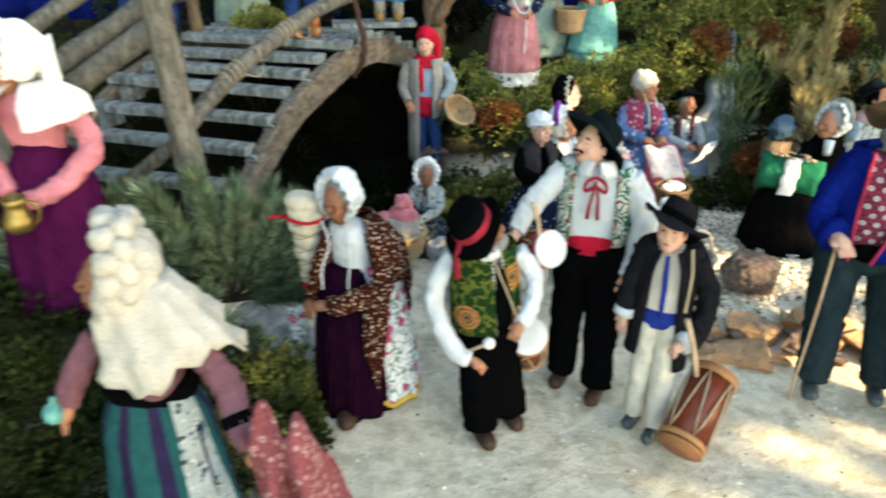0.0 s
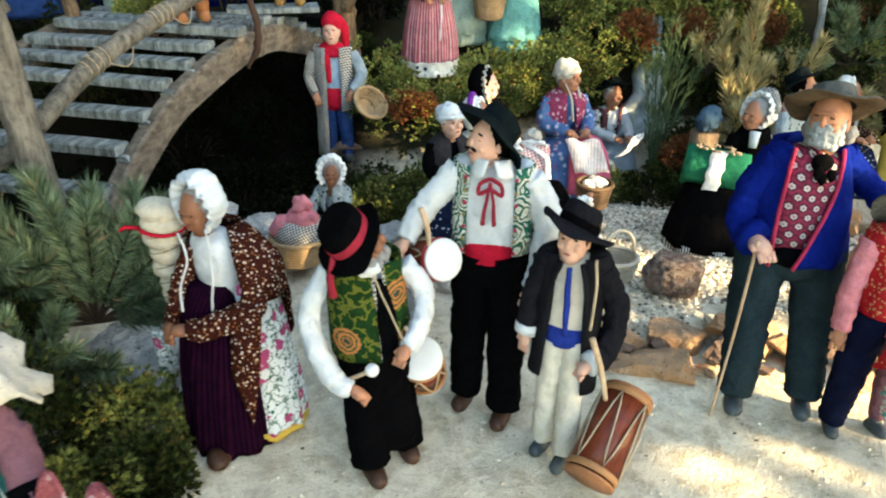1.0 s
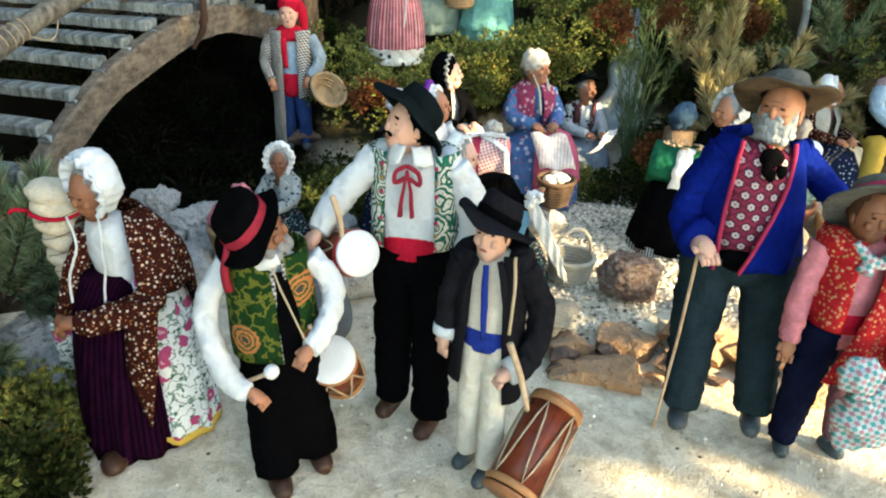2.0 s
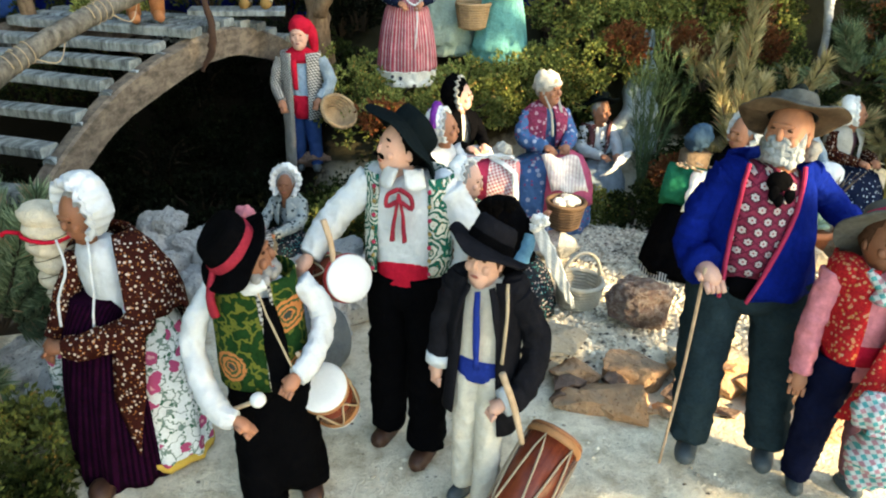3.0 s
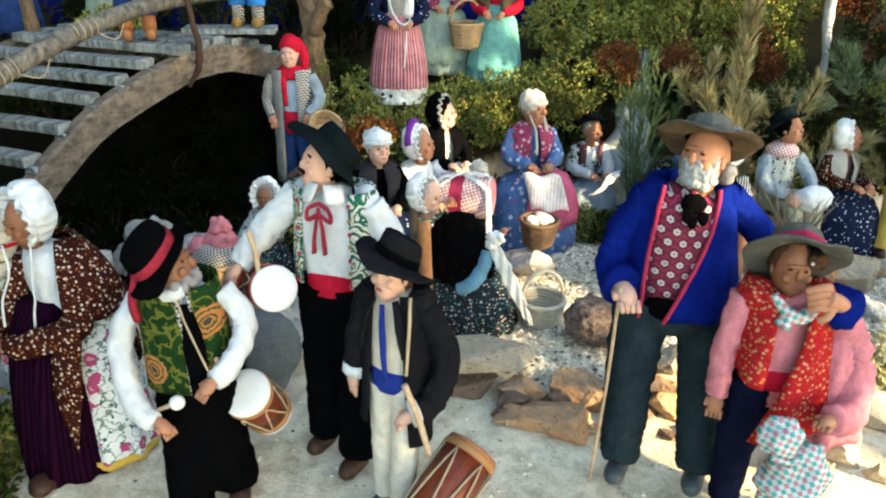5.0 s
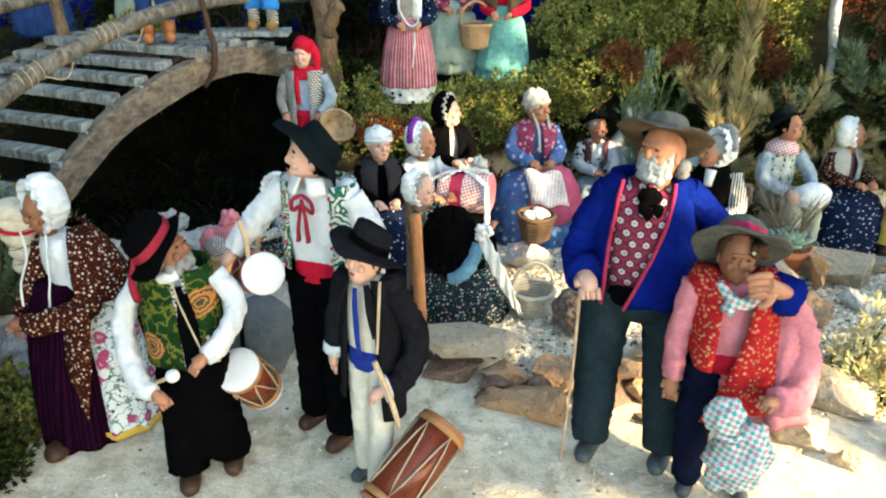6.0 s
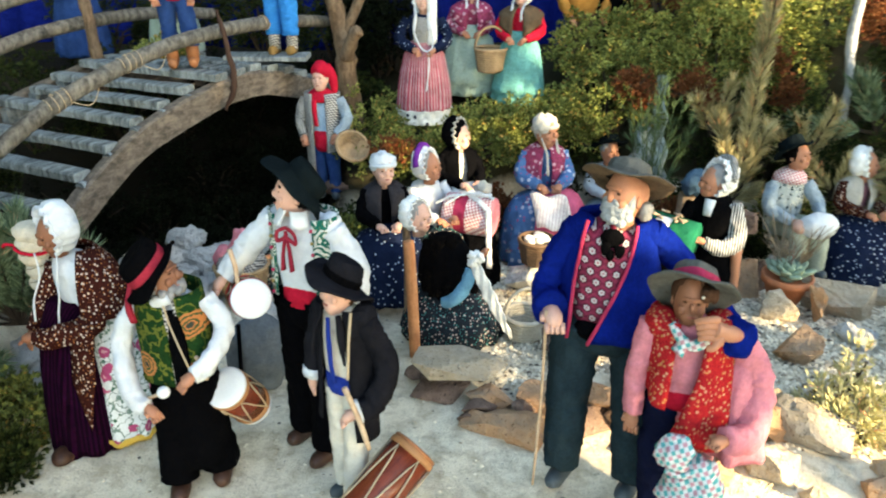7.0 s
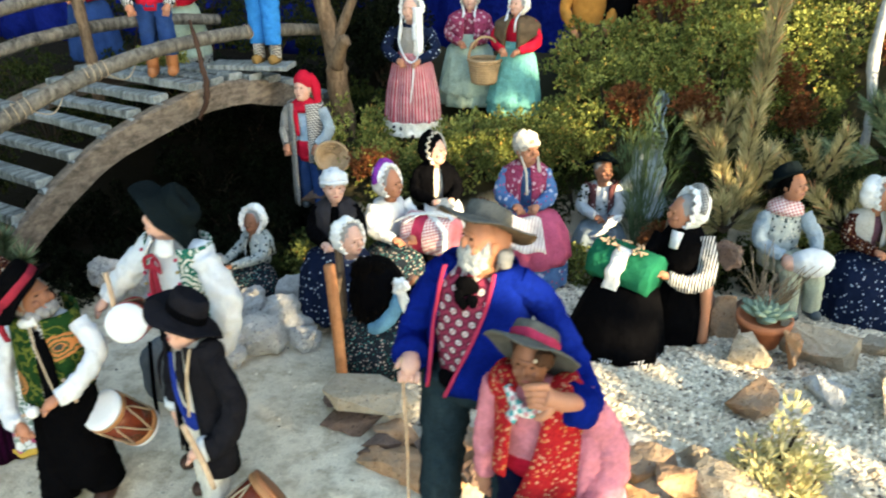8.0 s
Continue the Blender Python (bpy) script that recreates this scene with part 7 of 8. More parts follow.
# woman with the white shawl and brass jug on the mound
def jug_woman():
    k = Kit()
    gown(k, PURPLE_PLAIN, 0.068, 0.026, 0.165, (0, 0), 11, 0.05, 0.9, 0.8)
    torso(k, PINK, 0.150, 0.215, (0, 0), 0.025, 0.032, 0.7)
    shawl(k, WHITE_LACE, 0.222, 0.155, 0, 0.046, True, (0, 0), 0.1, 0.85)
    arm(k, [(0.036, -0.004, 0.200), (0.058, -0.010, 0.162), (0.030, -0.040, 0.132), (0.000, -0.048, 0.122)], [0.0135, 0.0145, 0.0125, 0.010], PINK, SKIN, 0.0095)
    arm(k, [(-0.036, -0.004, 0.200), (-0.052, -0.012, 0.162), (-0.02, -0.04, 0.125)], [0.0135, 0.0145, 0.0115], PINK, SKIN, 0.0095)
    c = Vector((-0.012, -0.010, 0.240))
    head(k, c, 0.021, -55, SKIN, HAIR_GREY, 6, 0.028)
    bonnet(k, c + Vector((0.006, 0, 0.004)), 0.021, -55, WHITE_LACE, 1.25, 0, None, None, 1.1)
    k.sheet([[(0.012 + 0.022 * u, 0.010 - 0.012 * math.sin(u * 3), 0.262 - 0.072 * t - 0.004 * math.sin(u * 9)) for u in [j / 8 for j in range(9)]] for t in [i / 8 for i in range(9)]], WHITE_LACE, 0.002)
    doll("jug_woman_doll", k, -0.375, 0.645, 0.092, "woman doll in white lace shawl and purple skirt")
    k = Kit()
    k.rev((0, 0, 0), [(0.010, 0), (0.013, 0.004), (0.0135, 0.012), (0.009, 0.02), (0.0085, 0.026), (0.0115, 0.032), (0.010, 0.032), (0.007, 0.024)], BRASS, 24)
    ob = thing("brass_jug", k, pose(-0.380, 0.590, 0.190), "small tarnished brass jug held by a doll", "jug")
    k = Kit()
    k.tube([(0.009, 0, 0.028), (0.020, 0, 0.026), (0.019, 0, 0.012), (0.012, 0, 0.006)], 0.0016, BRASS, 6, 4)
    part("handle", k, ob)


jug_woman()

# ---- the seated women and the figures on the bank ----
def seated_woman(name, x, y, z, rz, skirt, top, label, cap=LINEN, capkind="bonnet", skin=SKIN, apron_mat=None, shawl_mat=None, h=0.185, wide=0.058, yaw=0, ties=None, band=None, hem=None, arms=True, sleeve=None, hair=HAIR_GREY, reach=0.05, shift=0.0, vest=None, drape=None, puff=1.22, frill=1.05, size=1.0):
    """A doll seated on a low stool, knees forward (local -y)."""
    k = Kit()
    s = h / 0.185
    k.rev((0, -0.022 * s, 0), [(wide * 1.0, 0), (wide * 1.03, 0.006), (wide, 0.03 * s), (wide * 0.92, 0.06 * s), (wide * 0.72, 0.080 * s), (wide * 0.45, 0.088 * s), (0.022 * s, 0.092 * s)], skirt, 56, 1.0, 0.95, 12, 0.05)
    if hem:
        k.rev((0, -0.022 * s, 0), [(wide * 1.03, 0.0), (wide * 1.06, 0.006), (wide * 1.05, 0.022), (wide * 1.0, 0.024)], hem, 56, 1.0, 0.95, 12, 0.05)
    if apron_mat:
        n = 10
        k.sheet([[(shift + (-0.5 + j / n) * wide * (1.0 + 0.25 * t), -0.022 * s - wide * (0.1 + 1.0 * min(1, t * 1.5)) * math.cos((-0.5 + j / n) * 1.5), (0.098 - 0.012 * t ** 2 - 0.068 * max(0, t - 0.45) * 1.6) * s) for j in range(n + 1)] for t in [i / 10 for i in range(11)]], apron_mat, -0.002)
    if drape:
        prof = [(0.024 * s, 0.0945 * s), (wide * 0.47, 0.092 * s), (wide * 0.75, 0.085 * s), (wide * 0.96, 0.065 * s), (wide * 1.05, 0.045 * s), (wide * 1.08, 0.034 * s)]
        k.sheet([[(r * (1 + 0.03 * math.sin(j * 1.4)) * math.cos(radians(-112 + 7.2 * j)), -0.022 * s + 0.95 * r * (1 + 0.03 * math.sin(j * 1.4)) * math.sin(radians(-112 + 7.2 * j)), z + 0.002) for j in range(19)] for r, z in prof], drape, 0.002)
    torso(k, top, 0.082 * s, 0.142 * s, (0, 0.008), 0.0205 * s, 0.0245 * s, 0.82, 0)
    if vest:
        for q in (-1, 1):
            k.sheet([[((0.0275 * math.cos(radians(-90 + q * (24 + 130 * j / 8)))) * s, 0.008 + 0.0255 * s * math.sin(radians(-90 + q * (24 + 130 * j / 8))), (0.142 - 0.056 * t) * s) for j in range(9)] for t in [i / 5 for i in range(6)]], vest, 0.002 * q)
    if shawl_mat:
        shawl(k, shawl_mat, 0.147 * s, 0.085 * s, 0, 0.0255 * s, True, (0, 0.006), 0.35, 0.9)
    sl = sleeve or top
    if arms:
        for q in (-1, 1):
            arm(k, [(q * 0.0225 * s, 0.004, 0.134 * s), (q * 0.033 * s, -0.010, 0.108 * s), (q * 0.014 * s, -reach, 0.104 * s)], [0.0120 * s, 0.0125 * s, 0.0085 * s], sl, skin, 0.008 * s)
    c = Vector((0, -0.002, 0.162 * s))
    head(k, c, 0.0175 * s, yaw, skin, hair, 8, 0.024)
    if capkind == "bonnet":
        bonnet(k, c, 0.0178 * s, yaw, cap, puff, 4, ties, band, frill)
    elif capkind == "wrap":
        k.blob(c + rot(0, 0, yaw) @ Vector((0, 0.005, 0.008)), (0.0180 * s, 0.0190 * s, 0.0150 * s), cap, None, 26, 18, 0.26, 150)
        k.tube([c + rot(0, 0, yaw) @ Vector((0.0175 * math.cos(a), 0.0185 * math.sin(a) + 0.001, 0.006 - 0.004 * math.sin(a))) for a in [0.53 * j for j in range(13)]], 0.0030, cap, 7, 2, 1, 0.3)
        if ties:
            for q in (-1, 1):
                k.tube([c + rot(0, 0, yaw) @ Vector((q * 0.015, -0.006, -0.006)), c + rot(0, 0, yaw) @ Vector((q * 0.012, -0.018, -0.028)), c + rot(0, 0, yaw) @ Vector((q * 0.014, -0.026, -0.058))], [0.002, 0.003, 0.003], ties, 6, 3, 0.5)
    elif capkind == "hat":
        hat(k, c + Vector((0, 0.002, 0.008)), 0.018 * s, 0.032 * s, 0.016, cap, yaw, (-12, 6), 0.003)
    elif capkind == "hood":
        k.blob(c + rot(0, 0, yaw) @ Vector((0, 0.010, 0.004)), (0.021 * s, 0.020 * s, 0.024 * s), BLACK, None, 18, 12, 0.08, 120)
        bonnet(k, c, 0.0172 * s, yaw, cap, 1.05, 4, None, None, 1.15)
    return doll(name, k, x, y, z, label, rz=rz, size=size)


# group sewing round the post
seated_woman("sewing_woman_doll", 0.132, 0.950, 0.004, 20, NAVY_PRINT, BLACK, "seated woman doll in black shawl and white headband", LINEN, "wrap", SKIN_PALE, None, DARK_SHAWL, 0.192, 0.060, 10, hair=HAIR_BROWN)
seated_woman("sewing_woman_doll", 0.178, 1.032, -0.024, 40, DARK_PRINT, LINEN, "seated woman doll in lace blouse and purple-ribboned cap", WHITE_LACE, "bonnet", SKIN, None, None, 0.192, 0.058, 30, None, VIOLET, sleeve=LINEN, size=1.05)
seated_woman("hooded_woman_doll", 0.204, 1.165, -0.018, 30, BLACK, CREAM, "seated woman doll in black hood with white frill", CREAM_LACE, "hood", SKIN_PALE, LINEN, BLACK, 0.195, 0.055, 40, sleeve=BLACK, size=1.05)
seated_woman("knitting_woman_doll", 0.339, 1.205, -0.044, 12, BLUE_PRINT, BLUE_PRINT, "knitting woman doll in rose apron and white turban", CREAM_LACE, "wrap", SKIN, None, ROSE_PRINT, 0.215, 0.070, 30, CREAM_LACE, None, None, drape=ROSE, size=1.10)
seated_woman("sewing_man_doll", 0.450, 1.318, -0.076, 14, GREY_BLUE, LINEN, "seated man doll in dotted waistcoat and black hat", BLACK_FELT, "hat", SKIN, None, None, 0.182, 0.048, 15, sleeve=LINEN, vest=POLKA, size=1.12)
seated_woman("small_woman_doll", -0.024, 1.000, -0.048, -20, DARK_PRINT, GREY_PRINT, "small seated woman doll in grey flowered shawl and bonnet", WHITE_LACE, "bonnet", SKIN_DARK, None, GREY_PRINT, 0.124, 0.040, 20, puff=1.55, frill=1.25, size=1.22)


def lace_cloth():
    k = Kit()
    grid = []
    for i in range(25):
        t = i / 24
        w = 0.009 + 0.002 * math.sin(t * 7)
        grid.append([(0.016 - 0.020 * t - 0.010 * t * t + w * (2 * u - 1), -0.004 * math.sin(t * 3) - 0.0012 * math.sin(u * 9 + t * 22), -0.038 * t + 0.003 * (2 * u - 1) + 0.0006 * math.sin(t * 60 + u * 3)) for u in [j / 8 for j in range(9)]])
    k.sheet(grid, WHITE_LACE, 0.0012)
    thing("lace_cloth", k, pose(0.466, 1.240, 0.054, 0, 0, 4), "strip of white lace held by the seated man", "cloth")


lace_cloth()


# knitted cloth and egg basket of the knitting woman
k = Kit()
k.sheet([[(-0.026 + 0.056 * u + 0.014 * t, -0.016 * t - 0.005 * math.sin(u * 7), 0.0 - 0.050 * t ** 1.2 + 0.003 * math.sin(u * 9)) for u in [j / 12 for j in range(13)]] for t in [i / 10 for i in range(11)]], STRIPED_CLOTH, 0.0018)
thing("striped_cloth", k, pose(0.346, 1.118, 0.088, -14, 6, 12), "pale striped cloth being hemmed on a doll's lap", "cloth")
basket("egg_basket", 0.337, 0.988, 0.034, 0.0245, 0.036, WICKER_DARK, "small dark wicker basket full of eggs on a stone", False, 0, EGG, 0.72)
basket("pale_basket", 0.330, 0.842, 0.004, 0.026, 0.030, WICKER_WHITE, "pale wicker basket with hoop handle on the gravel", True, 20, None, 0.8)
k = Kit()
k.sheet([[(0.085 * u, 0.012 * math.sin(u * 5) + 0.018 * t, 0.004 * math.sin(u * 9 + t * 3)) for u in [j / 12 for j in range(13)]] for t in [i / 4 for i in range(5)]], WHITE_LACE, 0.0015)
thing("lace_scarf", k, pose(0.345, 0.850, 0.014, 0, 4, -8), "white lace scarf trailing from the basket", "cloth")


def kneeler():
    """Woman kneeling over her work, seen from behind."""
    k = Kit()
    k.rev((0.020, -0.004, 0), [(0.062, 0), (0.066, 0.006), (0.062, 0.03), (0.052, 0.055), (0.036, 0.072), (0.024, 0.080)], DARK_PRINT, 56, 1.05, 0.75, 11, 0.06)
    k.rev((0.010, 0.0, 0.066), [(0.034, 0), (0.038, 0.02), (0.036, 0.045), (0.022, 0.064)], BLACK, 30, 0.95, 0.8, 5, 0.05)
    k.rev((0.014, -0.010, 0.070), [(0.036, 0), (0.039, 0.012), (0.036, 0.032), (0.030, 0.052), (0.018, 0.068)], BLACK, 40, 0.95, 0.75, 9, 0.07)
    rr = random.Random(14)
    for i in range(64):
        t, h = rr.random(), radians(rr.uniform(185, 355))
        q = 0.020 + 0.017 * t
        k.blob((0.014 - 0.006 * (1 - t) + q * math.cos(h), -0.008 + 0.78 * q * math.sin(h), 0.138 - 0.066 * t), (rr.uniform(0.005, 0.008), 0.0055, rr.uniform(0.006, 0.010)), HAIR_BLACK, rot(rr.uniform(-30, 30), rr.uniform(-40, 40), 0), 9, 7, 0.55, 260)
    k.tube([(0.012, -0.040, 0.064), (0.026, -0.040, 0.068), (0.040, -0.032, 0.082), (0.047, -0.022, 0.102)], [0.006, 0.0095, 0.0095, 0.008], TEAL_SLEEVE, 14, 8, crease=0.2)
    c = Vector((-0.026, 0.004, 0.153))
    head(k, c, 0.0175, 62, SKIN_PALE, HAIR_GREY, 10, 0.022)
    bonnet(k, c, 0.0178, 62, WHITE_LACE, 1.20, 4)
    arm(k, [(0.030, -0.008, 0.118), (0.052, -0.016, 0.106), (0.060, -0.020, 0.118)], [0.012, 0.011, 0.0085], BLACK, SKIN, 0.0075)
    doll("kneeling_woman_doll", k, 0.222, 0.838, 0.0, "kneeling woman doll in lace cap, dark flowered skirt")
    k = Kit()
    grid = []
    for i in range(31):
        t = i / 30
        w = 0.0055 + 0.0025 * math.sin(t * 3.1) - 0.0035 * t * t
        grid.append([(0.050 * t + w * (2 * u - 1) * 0.9 + 0.0007 * math.sin(t * 44) * (2 * u - 1), -0.006 * math.sin(t * 3.1) - 0.0012 * math.sin(u * 9 + t * 31), 0.006 * math.sin(t * 2.4) - 0.104 * t + w * (2 * u - 1) * 0.4) for u in [j / 10 for j in range(11)]])
    k.sheet(grid, WHITE_LACE, 0.0010)
    for q in range(7):
        k.blob((0.002 + 0.004 * (q % 3), -0.002 + 0.002 * (q % 2), 0.004 - 0.005 * (q // 3)), (0.0058, 0.0044, 0.0052), WHITE_LACE, rot(20 * q, 30 * q, 0), 14, 10, 0.5, 240)
    thing("lace_ribbon", k, pose(0.266, 0.806, 0.122, 0, 0, -5), "long white lace ribbon held by a kneeling doll", "cloth")


kneeler()


def sewing_cushion():
    """Round red cushion with gingham and white ribbons, on a black stand."""
    k = Kit()
    n = 28
    rs = []
    for i in range(9):
        x = -0.035 + 0.070 * i / 8
        q = 0.0295 - 0.0015 * abs(i - 4) / 4
        rs.append([(x, q * math.cos(2 * math.pi * j / n), 0.030 + q * math.sin(2 * math.pi * j / n)) for j in range(n)])
    k.rings(rs[:3], RED_GINGHAM, True, (True, False))
    k.rings(rs[2:5], CRIMSON, True, (False, False))
    k.rings(rs[4:], RED_GINGHAM, True, (False, False))
    k.rings([rs[8], [(0.0375, 0.8 * p[1], 0.030 + 0.8 * (p[2] - 0.030)) for p in rs[8]], [(0.0365, 0.2 * p[1], 0.030 + 0.2 * (p[2] - 0.030)) for p in rs[8]]], PINK, True, (False, True))
    ob = thing("lace_cushion", k, pose(0.240, 1.024, 0.057, 0, 0, -12), "red gingham lace-making cushion with white ribbons", "cushion")

    def strip(pts, width):
        k = Kit()
        q = [Vector(p) for p in pts]
        grid = []
        for i in range(33):
            t = i / 32 * (len(q) - 1)
            j = min(int(t), len(q) - 2)
            p = q[j].lerp(q[j + 1], t - j)
            d = (q[j + 1] - q[j]).normalized()
            w = Vector((0, -0.45, 0.9)).cross(d)
            w = w.normalized() if w.length > 0.3 else Vector((1, 0, 0))
            grid.append([p + w * width * (u - 0.5) + Vector((0, -0.0012, 0.0006)) * math.sin(i * 1.9 + u * 5) for u in (0, 0.33, 0.67, 1)])
        k.sheet(grid, WHITE_LACE, 0.0009)
        part("ribbon", k, ob, "white lace ribbon")
    strip([(0.000, -0.004, 0.061), (0.018, -0.016, 0.058), (0.034, -0.026, 0.050), (0.037, -0.033, 0.030), (0.039, -0.034, 0.000), (0.041, -0.034, -0.034)], 0.0075)
    strip([(-0.046, -0.020, 0.048), (-0.024, -0.014, 0.060), (0.000, -0.006, 0.063), (0.030, 0.004, 0.062)], 0.0045)
    strip([(-0.030, -0.026, 0.050), (-0.010, -0.010, 0.063), (0.012, 0.002, 0.064), (0.036, -0.006, 0.060)], 0.0040)
    for x, y, q in ((0.006, -0.012, 0.008), (0.020, -0.010, 0.009)):
        k = Kit()
        k.tube([(x + q * math.cos(h), y + 0.5 * q * math.sin(h), 0.061 + 0.35 * q * (1 - math.sin(h))) for h in [0.35 * j for j in range(19)]], 0.0014, WHITE_LACE, 6, 2, 0.7)
        part("ribbon_loop", k, ob, "white lace ribbon")
    k = Kit()
    k.blob((0.012, 0.018, 0.064), (0.0125, 0.0095, 0.0115), CREAM_LACE, None, 26, 18, 0.45, 210)
    part("thread_bundle", k, ob, "pale wound thread")
    k = Kit()
    k.rev((0, 0, 0), [(0.045, 0), (0.046, 0.03), (0.040, 0.06), (0.034, 0.095)], BLACK, 30, 1, 0.8, 7, 0.05)
    thing("cushion_stand", k, pose(0.240, 1.034, -0.034), "low stand covered with black cloth", "stand")


sewing_cushion()


def post_frame():
    """The bare upright of a drying rack with its thin rungs."""
    k = Kit()
    k.tube([(0.204, 0.782, 0.0), (0.202, 0.782, 0.07), (0.198, 0.782, 0.148)], [0.0068, 0.0066, 0.0062], ORANGE_WOOD, 12, 4, 1, 0.08)
    ob = thing("stick_rack", k, Matrix(), "rack of bare orange-brown sticks on the sand", "rack")
    k = Kit()
    k.tube([(0.186, 0.835, 0.0), (0.186, 0.836, 0.08), (0.184, 0.838, 0.150)], [0.0055, 0.005, 0.005], BROWN_BARK, 10, 4, 1, 0.15)
    part("back_upright", k, ob)
    for z in (0.045, 0.105):
        k = Kit()
        k.tube([(0.202, 0.782, z), (0.186, 0.836, z + 0.006)], [0.0035, 0.003], BROWN_BARK, 8, 3, 1, 0.15)
        part("rung", k, ob)


post_frame()


def lace_maker():
    k = Kit()
    k.rev((0, 0, 0), [(0.050, 0), (0.053, 0.006), (0.050, 0.05), (0.036, 0.085), (0.026, 0.092)], BLACK, 56, 1.0, 0.9, 10, 0.05)
    torso(k, BLACK, 0.085, 0.150, (0.0, 0.0), 0.025, 0.028, 0.8)
    k.rev((0, 0, 0.088), [(0.030, 0), (0.033, 0.02), (0.032, 0.045), (0.020, 0.064)], BLACK, 30, 1, 0.85, 5, 0.04)
    k.tube([(-0.010, -0.022, 0.150), (-0.014, -0.030, 0.130)], [0.008, 0.006], LINEN, 8, 2)
    arm(k, [(0.028, -0.004, 0.140), (0.034, -0.026, 0.100), (0.010, -0.046, 0.092), (-0.016, -0.052, 0.102)], [0.014, 0.0165, 0.014, 0.010], TICKING, SKIN, 0.0085)
    arm(k, [(-0.030, -0.004, 0.138), (-0.044, -0.018, 0.112), (-0.050, -0.034, 0.112)], [0.0125, 0.012, 0.0085], BLACK, SKIN, 0.0075)
    c = Vector((-0.006, -0.004, 0.168))
    head(k, c, 0.0195, -66, SKIN, HAIR_GREY, 10, 0.024)
    bonnet(k, c + Vector((0.004, 0.004, 0.002)), 0.0198, -66, WHITE_LACE, 1.25, 0, None, HOUNDSTOOTH, 1.12)
    k.tube([(0.042, -0.030, 0.008), (0.040, -0.030, 0.05), (0.036, -0.028, 0.085)], [0.0075, 0.007, 0.009], SKIN, 8, 3)
    doll("lace_maker_doll", k, 0.571, 1.030, -0.020, "old lace maker doll in black with white lace cap", size=1.03)
    # pillow on its round stand
    k = Kit()
    k.rev((0, 0, 0), [(0.061, 0), (0.063, 0.005), (0.061, 0.016), (0.059, 0.028)], TICKING, 50, 1.0, 0.85)
    k.rev((0, 0, 0.024), [(0.0615, 0), (0.060, 0.012), (0.051, 0.046), (0.043, 0.066), (0.040, 0.074)], BLACK, 56, 1.0, 0.85, 9, 0.04, lean=(0.004, 0.030))
    thing("lace_stand", k, pose(0.499, 0.957, -0.028, 0, 0, -8), "round stand draped in black cloth over striped ticking", "stand")
    k = Kit()
    n = 8
    rs = []
    for i in range(7):
        x = -0.042 + 0.084 * i / 6
        rs.append([(x, 0.029 * math.cos(2 * math.pi * (j + 0.5) / n), 0.026 + 0.028 * math.sin(2 * math.pi * (j + 0.5) / n)) for j in range(n)])
    k.rings(rs, GREEN_FELT)
    ob = thing("lace_pillow", k, pose(0.503, 0.990, 0.063, 0, 4, -26), "green felt lace-making pillow on its stand", "cushion")
    k = Kit()
    k.sheet([[(-0.010 + 0.020 * u + 0.0015 * math.sin(t * 40), -0.0300 - 0.012 * t - (0.0 if t > 0.25 else -0.02 * (0.25 - t) / 0.25), 0.056 - 0.124 * max(0.0, t - 0.05)) for u in (0, 0.33, 0.66, 1)] for t in [i / 20 for i in range(21)]], WHITE_LACE, 0.0018)
    part("lace_strip", k, ob, "long strip of white lace")
    k = Kit()
    rr = random.Random(6)
    for i in range(16):
        a = (-0.03 + 0.06 * rr.random(), 0.012 - 0.03 * rr.random(), 0.056)
        k.tube([a, (a[0] + rr.uniform(-0.012, 0.012), a[1] - 0.012, 0.058 + rr.uniform(0, 0.004))], 0.0016, PALE_WOOD, 6, 1)
    tagged(part("bobbin_heap", k, ob, "pale wooden bobbins"), kind="stuff")
    k = Kit()
    k.blob((0, 0, 0.022), (0.022, 0.014, 0.022), YARN_BLUE, None, 20, 14, 0.3, 110)
    thing("blue_yarn_hank", k, pose(0.578, 1.195, 0.072), "hank of grey-blue yarn behind the lace pillow", "yarn")
    k = Kit()
    k.rev((0, 0, 0), [(0.026, 0), (0.025, 0.05), (0.023, 0.118)], BROWN_BARK, 16)
    thing("stump", k, pose(0.578, 1.200, -0.046), "short stump behind the lace pillow", "stump")


lace_maker()


